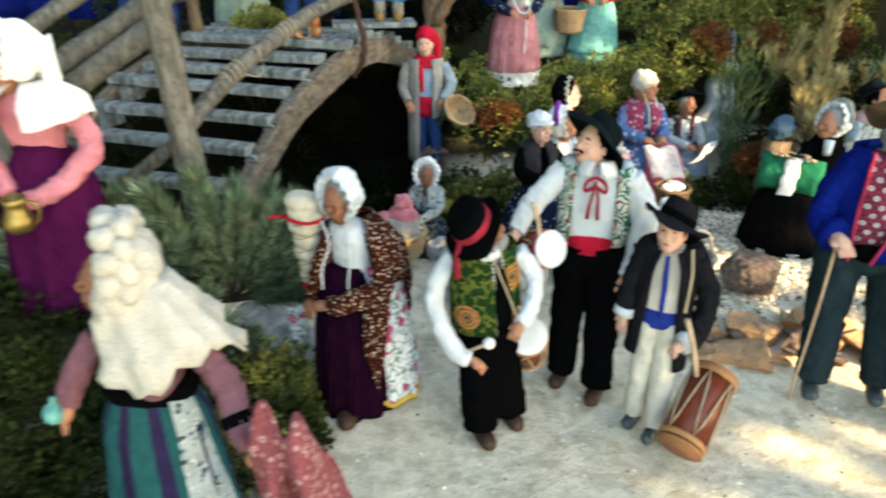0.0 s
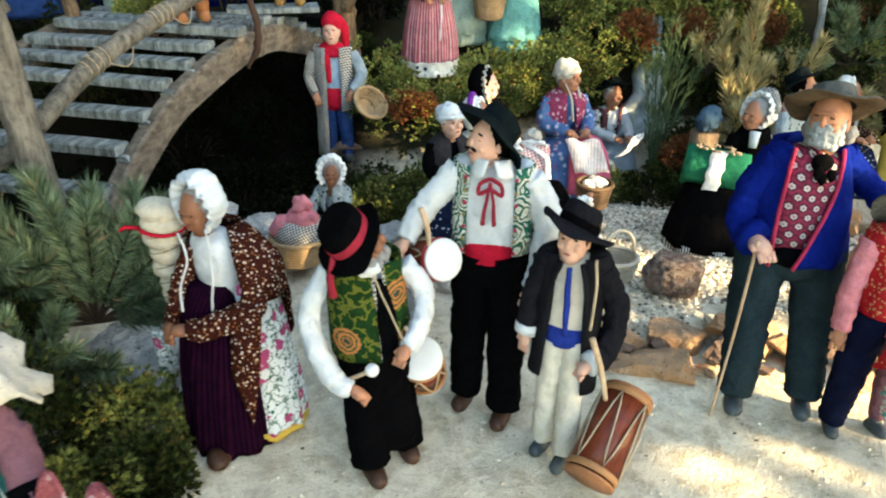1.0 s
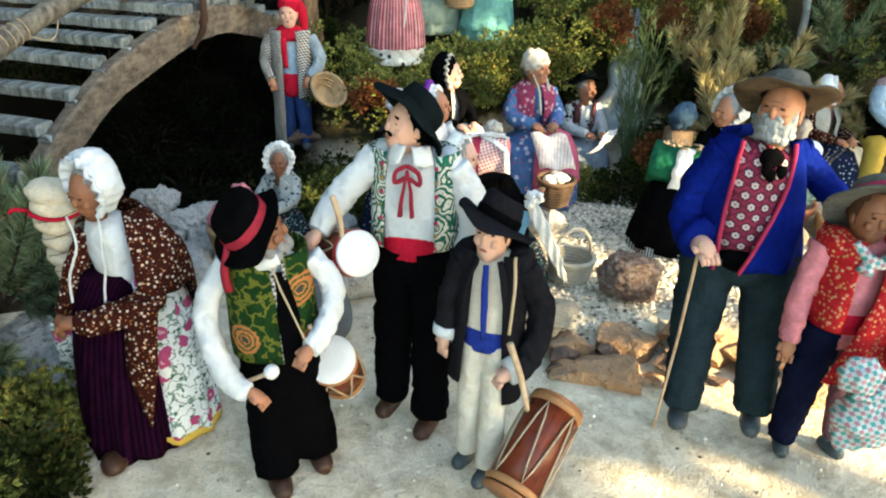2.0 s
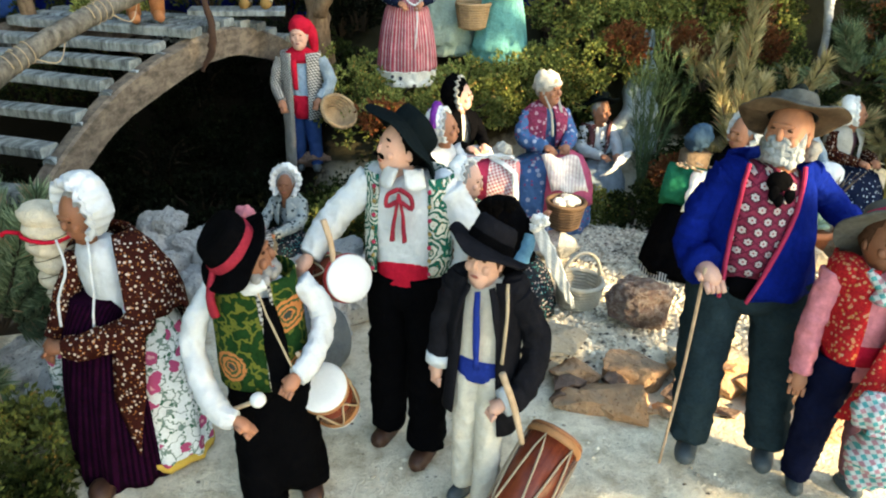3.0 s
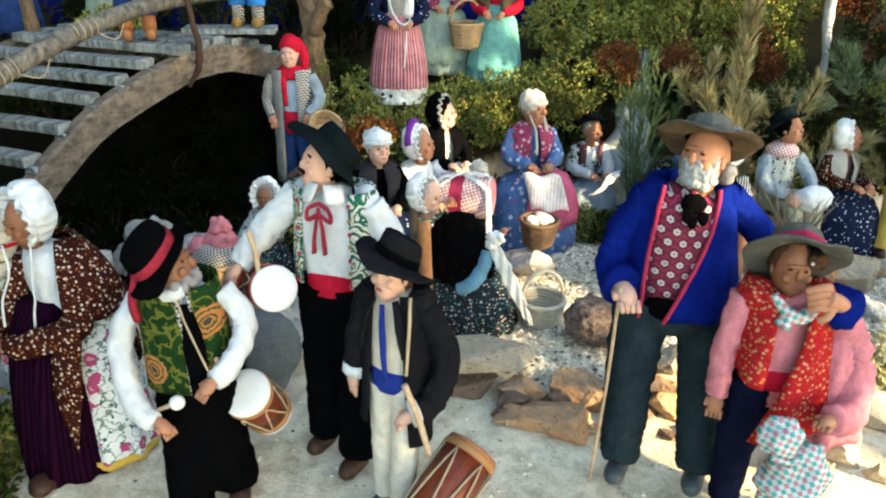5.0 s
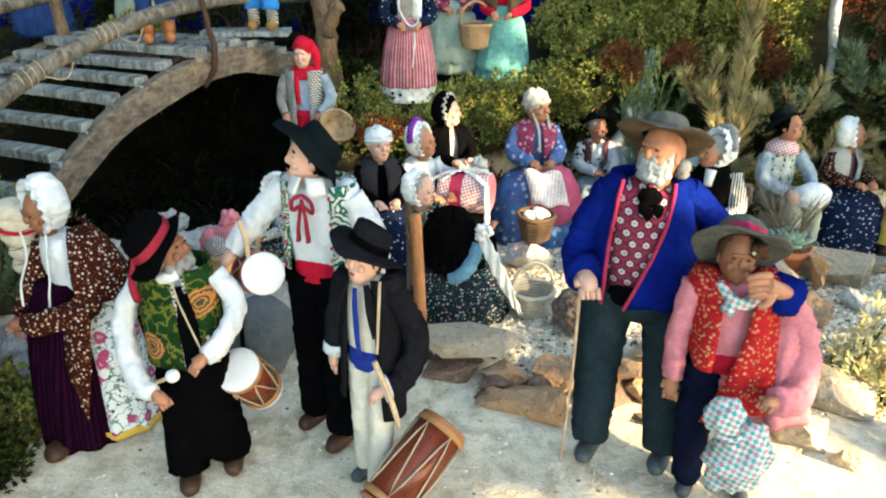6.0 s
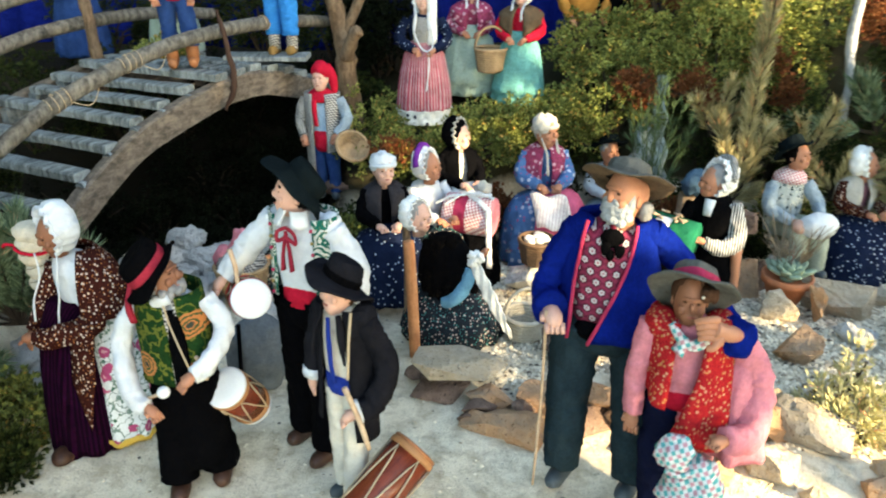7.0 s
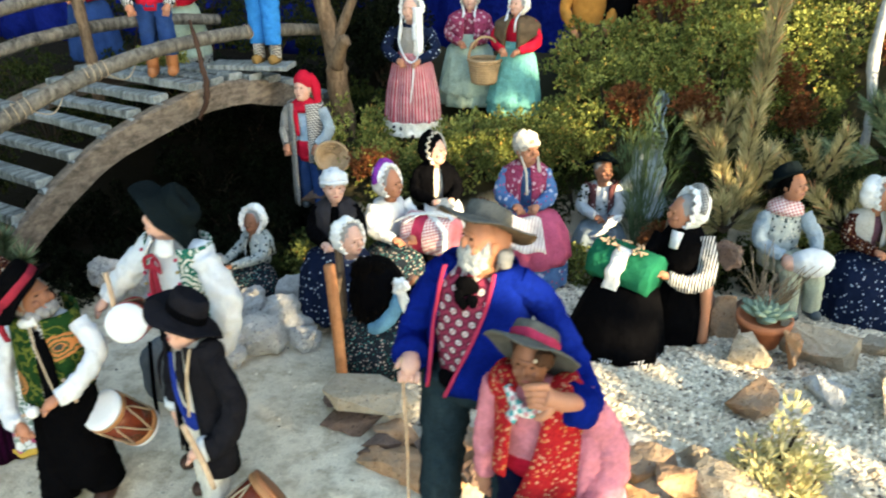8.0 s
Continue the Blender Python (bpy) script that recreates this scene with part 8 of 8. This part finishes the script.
def rabbit_man():
    k = Kit()
    legs(k, OLIVE, [((-0.008, 0.0, 0.062), (0.012, -0.052, 0.066), (0.020, -0.056, 0.012)), ((0.016, 0.004, 0.062), (0.044, -0.044, 0.064), (0.052, -0.046, 0.012))], 0.018, 0.012, SHOE_GREY, 0.02, 30)
    torso(k, GREY_PRINT, 0.052, 0.138, (0, 0.004), 0.026, 0.029, 0.8, 30)
    arm(k, [(-0.026, -0.010, 0.125), (-0.030, -0.034, 0.095), (0.000, -0.052, 0.084)], [0.013, 0.0125, 0.010], GREY_BLUE, SKIN, 0.009)
    arm(k, [(0.028, 0.004, 0.125), (0.046, -0.012, 0.098), (0.044, -0.034, 0.086)], [0.013, 0.0125, 0.010], GREY_BLUE, SKIN, 0.009)
    c = Vector((0.004, -0.004, 0.164))
    head(k, c, 0.0185, 42, SKIN, HAIR_BLACK, 0, 0.024)
    k.rev((0.0, -0.002, 0.128), [(0.026, 0), (0.024, 0.010), (0.014, 0.018)], RED_GINGHAM, 24, 1, 0.85)
    hat(k, c + Vector((-0.006, 0.006, 0.006)), 0.019, 0.029, 0.020, BLACK_FELT, 42, (-20, 0), 0.003)
    doll("seated_old_man_doll", k, 0.708, 1.172, -0.022, "seated old man doll in grey-blue shirt and black hat", size=1.07)
    k = Kit()
    k.blob((0, 0, 0), (0.030, 0.019, 0.020), LINEN, rot(0, 0, 15), 18, 12, 0.12, 60)
    k.blob((-0.026, -0.004, -0.002), (0.013, 0.011, 0.011), SKIN_PALE, None, 12, 8)
    thing("white_sack", k, pose(0.744, 1.115, 0.066), "round white sack in the seated man's lap", "sack")


rabbit_man()
seated_woman("rose_blouse_woman_doll", 0.840, 1.245, -0.056, 15, NAVY_PRINT, MAUVE, "seated woman doll in navy dotted skirt and lace cap", WHITE_LACE, "bonnet", SKIN, None, CREAM_LACE, 0.182, 0.062, 50, sleeve=BROWN_PRINT, size=1.12)


def edge_man():
    k = Kit()
    legs(k, YELLOW, [((0.0, 0, 0.10), (-0.004, -0.02, 0.08), (-0.012, -0.03, 0.014))], 0.02, 0.015, LEATHER, 0.022, -20)
    legs(k, BROWN_CLOTH, [((0.028, 0, 0.10), (0.03, -0.01, 0.06), (0.03, -0.012, 0.014))], 0.02, 0.015, LEATHER, 0.022, -20)
    torso(k, BLACK, 0.095, 0.185, (0.012, 0), 0.03, 0.035, 0.75)
    arm(k, [(-0.020, -0.006, 0.176), (-0.026, -0.024, 0.15), (-0.004, -0.045, 0.13)], [0.015, 0.014, 0.010], PALE_BLUE, SKIN, 0.009)
    arm(k, [(0.044, -0.006, 0.176), (0.055, -0.02, 0.14), (0.03, -0.04, 0.12)], [0.015, 0.014, 0.010], PALE_BLUE, SKIN, 0.009)
    c = Vector((0.012, -0.006, 0.212))
    head(k, c, 0.019, -30, SKIN, HAIR_GREY, 0, 0.028)
    k.rev((0.010, 0, 0.172), [(0.032, 0), (0.03, 0.012), (0.016, 0.02)], RED_GINGHAM, 24, 1, 0.8)
    hat(k, c + Vector((0, 0.002, 0.008)), 0.019, 0.034, 0.017, BLACK_FELT)
    doll("bending_man_doll", k, 0.915, 1.215, -0.052, "man doll in black waistcoat and red checked scarf", size=1.1)


edge_man()


# pink bonneted bundle and gingham basket on the boulders
def pink_bundle():
    k = Kit()
    k.rev((0, 0, 0), [(0.030, 0), (0.034, 0.012), (0.032, 0.026), (0.016, 0.036)], HOUNDSTOOTH, 24, 1, 0.9, 6, 0.06)
    k.rev((0.004, 0, 0.024), [(0.020, 0), (0.022, 0.010), (0.015, 0.020), (0.004, 0.026)], PINK, 22, 1, 0.9, 4, 0.08)
    k.blob((0.006, -0.002, 0.052), (0.012, 0.011, 0.013), PINK, None, 24, 16, 0.5, 130)
    k.blob((0.014, -0.008, 0.036), (0.013, 0.010, 0.009), PINK, None, 24, 16, 0.5, 130)
    k.rev((-0.020, -0.006, 0.014), [(0.014, 0), (0.016, 0.010), (0.006, 0.026)], PINK, 18, 1, 0.9, 4, 0.08)
    thing("pink_parcel", k, pose(-0.060, 0.905, 0.030), "pink cloth parcel with black and white gingham in a basket", "parcel")
    basket("parcel_basket", -0.060, 0.905, 0.004, 0.036, 0.036, WICKER, "round wicker basket with a pink parcel inside", False, 0, None, 0.8)


pink_bundle()


def red_hat_man():
    k = Kit()
    legs(k, DENIM, [((-0.012, 0, 0.105), (-0.012, 0, 0.055), (-0.012, 0.0, 0.012)), ((0.014, 0, 0.105), (0.018, -0.004, 0.055), (0.020, -0.006, 0.012))], 0.017, 0.012, SHOE_GREY, 0.018, 10)
    torso(k, PALE_BLUE, 0.095, 0.178, (0, 0), 0.024, 0.032, 0.7)
    k.tube([(-0.010, -0.025, 0.17), (-0.008, -0.028, 0.150), (-0.007, -0.027, 0.128)], [0.006, 0.005, 0.004], RED, 8, 4, 0.5)
    k.rev((0, 0, 0.084), [(0.0225, 0), (0.0262, 0.008), (0.0268, 0.020), (0.0255, 0.034)], RED, 24, 1, 0.76, 7, 0.03)
    for s, lo in ((-1, 0.008), (1, 0.085)):
        k.sheet([[((0.036 + 0.002 * t) * math.cos(radians(-90 + s * (22 + 120 * j / 10))), (0.030 + 0.003 * t) * math.sin(radians(-90 + s * (22 + 120 * j / 10))), 0.18 - (0.18 - lo) * t) for j in range(11)] for t in [i / 9 for i in range(10)]], HOUNDSTOOTH, 0.0022 * s)
    k.rev((0, 0, 0.166), [(0.034, 0), (0.030, 0.010), (0.016, 0.018)], RED, 24, 1, 0.8)
    arm(k, [(-0.034, 0, 0.168), (-0.046, -0.008, 0.135), (-0.034, -0.026, 0.112)], [0.0135, 0.013, 0.010], HOUNDSTOOTH, SKIN, 0.0085)
    arm(k, [(0.034, 0, 0.168), (0.052, -0.008, 0.138), (0.034, -0.028, 0.116)], [0.0135, 0.014, 0.010], GREY_BLUE, SKIN, 0.0085)
    c = Vector((0, -0.006, 0.200))
    head(k, c, 0.0185, 0, SKIN_PALE, HAIR_GREY, 4, 0.026)
    k.blob(c + Vector((0.001, 0.006, 0.012)), (0.019, 0.019, 0.017), RED, None, 16, 10, 0.06, 100)
    k.tube([c + Vector((0.008, 0.012, 0.016)), c + Vector((0.022, 0.014, 0.0)), c + Vector((0.026, 0.010, -0.026))], [0.012, 0.010, 0.005], RED, 10, 4)
    doll("red_capped_man_doll", k, -0.029, 1.207, 0.029, "man doll in red cap, checked coat and red scarf", slim=0.82, tall=1.02)
    stone(-0.020, 1.215, 0.075, 0.06, 0.042, STONE_BROWN, "brown stone under the red-capped doll", 0, None, (0, 0), 93)
    basket("flat_basket", 0.019, 1.186, 0.120, 0.027, 0.018, WICKER, "flat wicker basket on the red-capped doll's arm", False, -50, None, 0.62, 48)


red_hat_man()


def standing_woman(name, x, y, z, rz, skirt, top, label, apron_mat=None, shawl_mat=None, cap=WHITE_LACE, hem=None, h=0.215, r=0.055, yaw=0, ties=LINEN, kind="bonnet", sleeve=None, cord=False):
    k = Kit()
    s = h / 0.215
    gown(k, skirt, r, 0.023 * s, 0.132 * s, (0, 0), 13, 0.05, 1.0, 0.85, 0.022 if hem else 0.0)
    if hem:
        gown(k, hem, r * 0.985, 0.020, 0.10 * s, (0, 0), 13, 0.05, 1.0, 0.85, 0.0)
        gown(k, hem, r * 1.06, r * 0.93, 0.024, (0, 0), 26, 0.045, 1.0, 0.85, 0.0)
    if apron_mat:
        apron(k, apron_mat, r, 0.024, 0.02, 0.134 * s, 0, 150, (0, 0), 1.0, 0.85, 0.003)
    torso(k, top, 0.122 * s, 0.174 * s, (0, 0), 0.022 * s, 0.029 * s, 0.7)
    if shawl_mat:
        shawl(k, shawl_mat, 0.178 * s, 0.11 * s, 0, 0.037 * s, True, (0, 0), 0.3, 0.85)
    for q in (-1, 1):
        arm(k, [(q * 0.028 * s, 0, 0.165 * s), (q * 0.043 * s, -0.008, 0.135 * s), (q * 0.018 * s, -0.036, 0.122 * s)], [0.012, 0.0125, 0.0085], sleeve or top, SKIN, 0.008)
    c = Vector((0, -0.004, 0.194 * s))
    head(k, c, 0.0172 * s, yaw, SKIN_PALE, HAIR_GREY, 4, 0.022)
    if kind == "bonnet":
        bonnet(k, c, 0.0175 * s, yaw, cap, 1.2, 0, ties)
    elif kind == "scarf":
        bonnet(k, c, 0.0175 * s, yaw, cap, 1.2, 0, ties)
        k.sheet([[(-0.016 + 0.032 * u, 0.018 - 0.008 * math.sin(u * 3.1), 0.21 * s - 0.075 * t) for u in [j / 8 for j in range(9)]] for t in [i / 8 for i in range(9)]], cap, 0.002)
        k.sheet([[(0.006 + 0.018 * u, -0.020 - 0.006 * math.sin(u * 3.1), 0.200 * s - 0.075 * t) for u in [j / 8 for j in range(9)]] for t in [i / 8 for i in range(9)]], cap, 0.002)
    if cord:
        k.tube([(-0.014, -0.026, 0.180 * s), (-0.018, -0.034, 0.150 * s), (-0.004, -0.042, 0.124 * s), (0.012, -0.042, 0.122 * s), (0.016, -0.036, 0.140 * s), (0.006, -0.028, 0.176 * s)], 0.0016, LINEN, 7, 4)
        k.tube([(0.010, -0.043, 0.124 * s), (0.008, -0.052, 0.090 * s), (0.004, -0.060, 0.060 * s)], [0.0016, 0.0014, 0.0012], LINEN, 7, 4)
        k.rev((0, 0, 0.150 * s), [(0.0265, -0.022), (0.0285, -0.008), (0.0285, 0.012), (0.026, 0.020)], HOUNDSTOOTH, 30, 1.0, 0.78, 0, 0.0, 0, 90, 225, cap=(False, False))
    return doll(name, k, x, y, z, label, "dolls on the bank", rz)


standing_woman("striped_skirt_woman_doll", 0.125, 1.300, 0.148, 10, PINK_STRIPE, NAVY_PRINT, "woman doll in pink striped skirt and lace veil", None, None, WHITE_LACE, SPOT_HEM, 0.222, 0.052, -10, LINEN, "scarf", cord=True)
standing_woman("green_apron_woman_doll", 0.188, 1.440, 0.170, 10, SAGE, ROSE_PRINT, "woman doll in rose blouse and pale green apron", SAGE, ROSE_PRINT, CREAM_LACE, None, 0.200, 0.062, 0)
standing_woman("turquoise_skirt_woman_doll", 0.282, 1.395, 0.165, -8, TURQUOISE, RED, "woman doll in turquoise skirt and brown shawl", TURQUOISE, BROWN_CLOTH, WHITE_LACE, None, 0.205, 0.052, -15)
basket("carried_basket", 0.232, 1.372, 0.222, 0.028, 0.040, WICKER, "light wicker basket carried between two dolls", True, 15, None, 0.75)


def standing_man(name, x, y, z, rz, trousers, coat, label, hatmat=None, h=0.235, shoe=LEATHER, sash=None, socks=None, sleeve=None):
    k = Kit()
    s = h / 0.235
    legs(k, trousers, [((-0.012, 0, 0.118 * s), (-0.014, 0.002, 0.07 * s), (-0.014, 0.002, 0.03 if socks else 0.014)), ((0.013, 0, 0.118 * s), (0.017, -0.004, 0.07 * s), (0.018, -0.006, 0.03 if socks else 0.014))], 0.018 * s, 0.014 * s, None if socks else shoe, 0.022, 8)
    if socks:
        for q in (-0.014, 0.018):
            k.tube([(q, 0, 0.008), (q, 0, 0.036)], [0.010, 0.010], socks, 10, 2)
            k.tube([(q, 0.005, 0.007), (q, -0.018, 0.006)], [0.009, 0.007], shoe, 8, 2)
    k.blob((0, 0, 0.118 * s), (0.028 * s, 0.02 * s, 0.02 * s), trousers)
    torso(k, coat, 0.108 * s, 0.192 * s, (0, 0), 0.026 * s, 0.033 * s, 0.72)
    if sash:
        k.rev((0, 0, 0.112 * s), [(0.0265 * s, 0), (0.0285 * s, 0.005), (0.027 * s, 0.016)], sash, 24, 1, 0.75)
    for q in (-1, 1):
        arm(k, [(q * 0.032 * s, 0, 0.182 * s), (q * 0.046 * s, -0.006, 0.145 * s), (q * 0.034 * s, -0.026, 0.118 * s)], [0.0135 * s, 0.013 * s, 0.010 * s], sleeve or coat, SKIN, 0.0085 * s)
    c = Vector((0, -0.004, 0.212 * s))
    head(k, c, 0.018 * s, 0, SKIN, HAIR_BROWN, 4, 0.024)
    if hatmat:
        hat(k, c + Vector((0, 0.002, 0.008)), 0.0185 * s, 0.031 * s, 0.016, hatmat)
    return doll(name, k, x, y, z, label, "dolls on the bank", rz)


standing_man("ochre_coat_man_doll", 0.390, 1.480, 0.190, 20, BROWN_CLOTH, OCHRE, "man doll in ochre coat and brown trousers", BLACK_FELT, 0.24)
standing_man("dark_coat_man_doll", 0.435, 1.500, 0.195, -10, BLACK, BLACK, "man doll in dark patterned coat", BLACK_FELT, 0.24)
standing_man("booted_man_doll", -0.205, 1.095, 0.268, 25, DENIM, RED, "man doll in red shirt and blue trousers on the bridge", BLACK_FELT, 0.205, TAN_LEATHER, None, TAN_LEATHER, TICKING)
standing_man("blue_trousered_man_doll", -0.088, 1.205, 0.272, 0, SKY_BLUE, SKY_BLUE, "man doll in bright blue trousers and checked socks", BLACK_FELT, 0.24, OCHRE_SHOE, None, HOUNDSTOOTH)
standing_woman("pale_skirt_woman_doll", -0.370, 1.395, 0.215, 0, SAGE, RED, "woman doll in pale grey-green skirt behind the bridge", None, None, WHITE_LACE, GREY_PRINT, 0.215, 0.055)
standing_woman("red_cloaked_woman_doll", -0.520, 1.330, 0.235, 10, DENIM, RED, "woman doll in red shawl behind the bridge", None, RED, WHITE_LACE, None, 0.20, 0.055)


def blue_cart():
    """Small bright blue cart behind the bushes."""
    ob = thing("toy_cart", None, pose(0.660, 1.640, 0.365), "bright blue toy cart behind the bushes", "cart")
    k, m = board(Vector((-0.11, 0, 0.04)), Vector((1, 0, 0)), 0.22, 0.09, 0.06, SKY_BLUE, None, 0.001, 4)
    part("cart_body", k, ob, "bright blue painted box", False, m)
    for s in (-0.06, 0.06):
        k = Kit()
        k.tube([(s + 0.03 * math.cos(a), -0.055, 0.006 + 0.03 * math.sin(a)) for a in [2 * math.pi * j / 20 for j in range(21)]], 0.004, BROWN_BARK, 6, 1)
        for j in range(3):
            a = math.pi * j / 3
            k.tube([(s + 0.03 * math.cos(a), -0.055, 0.006 + 0.03 * math.sin(a)), (s - 0.03 * math.cos(a), -0.055, 0.006 - 0.03 * math.sin(a))], 0.002, BROWN_BARK, 5, 1)
        part("wheel", k, ob)


blue_cart()
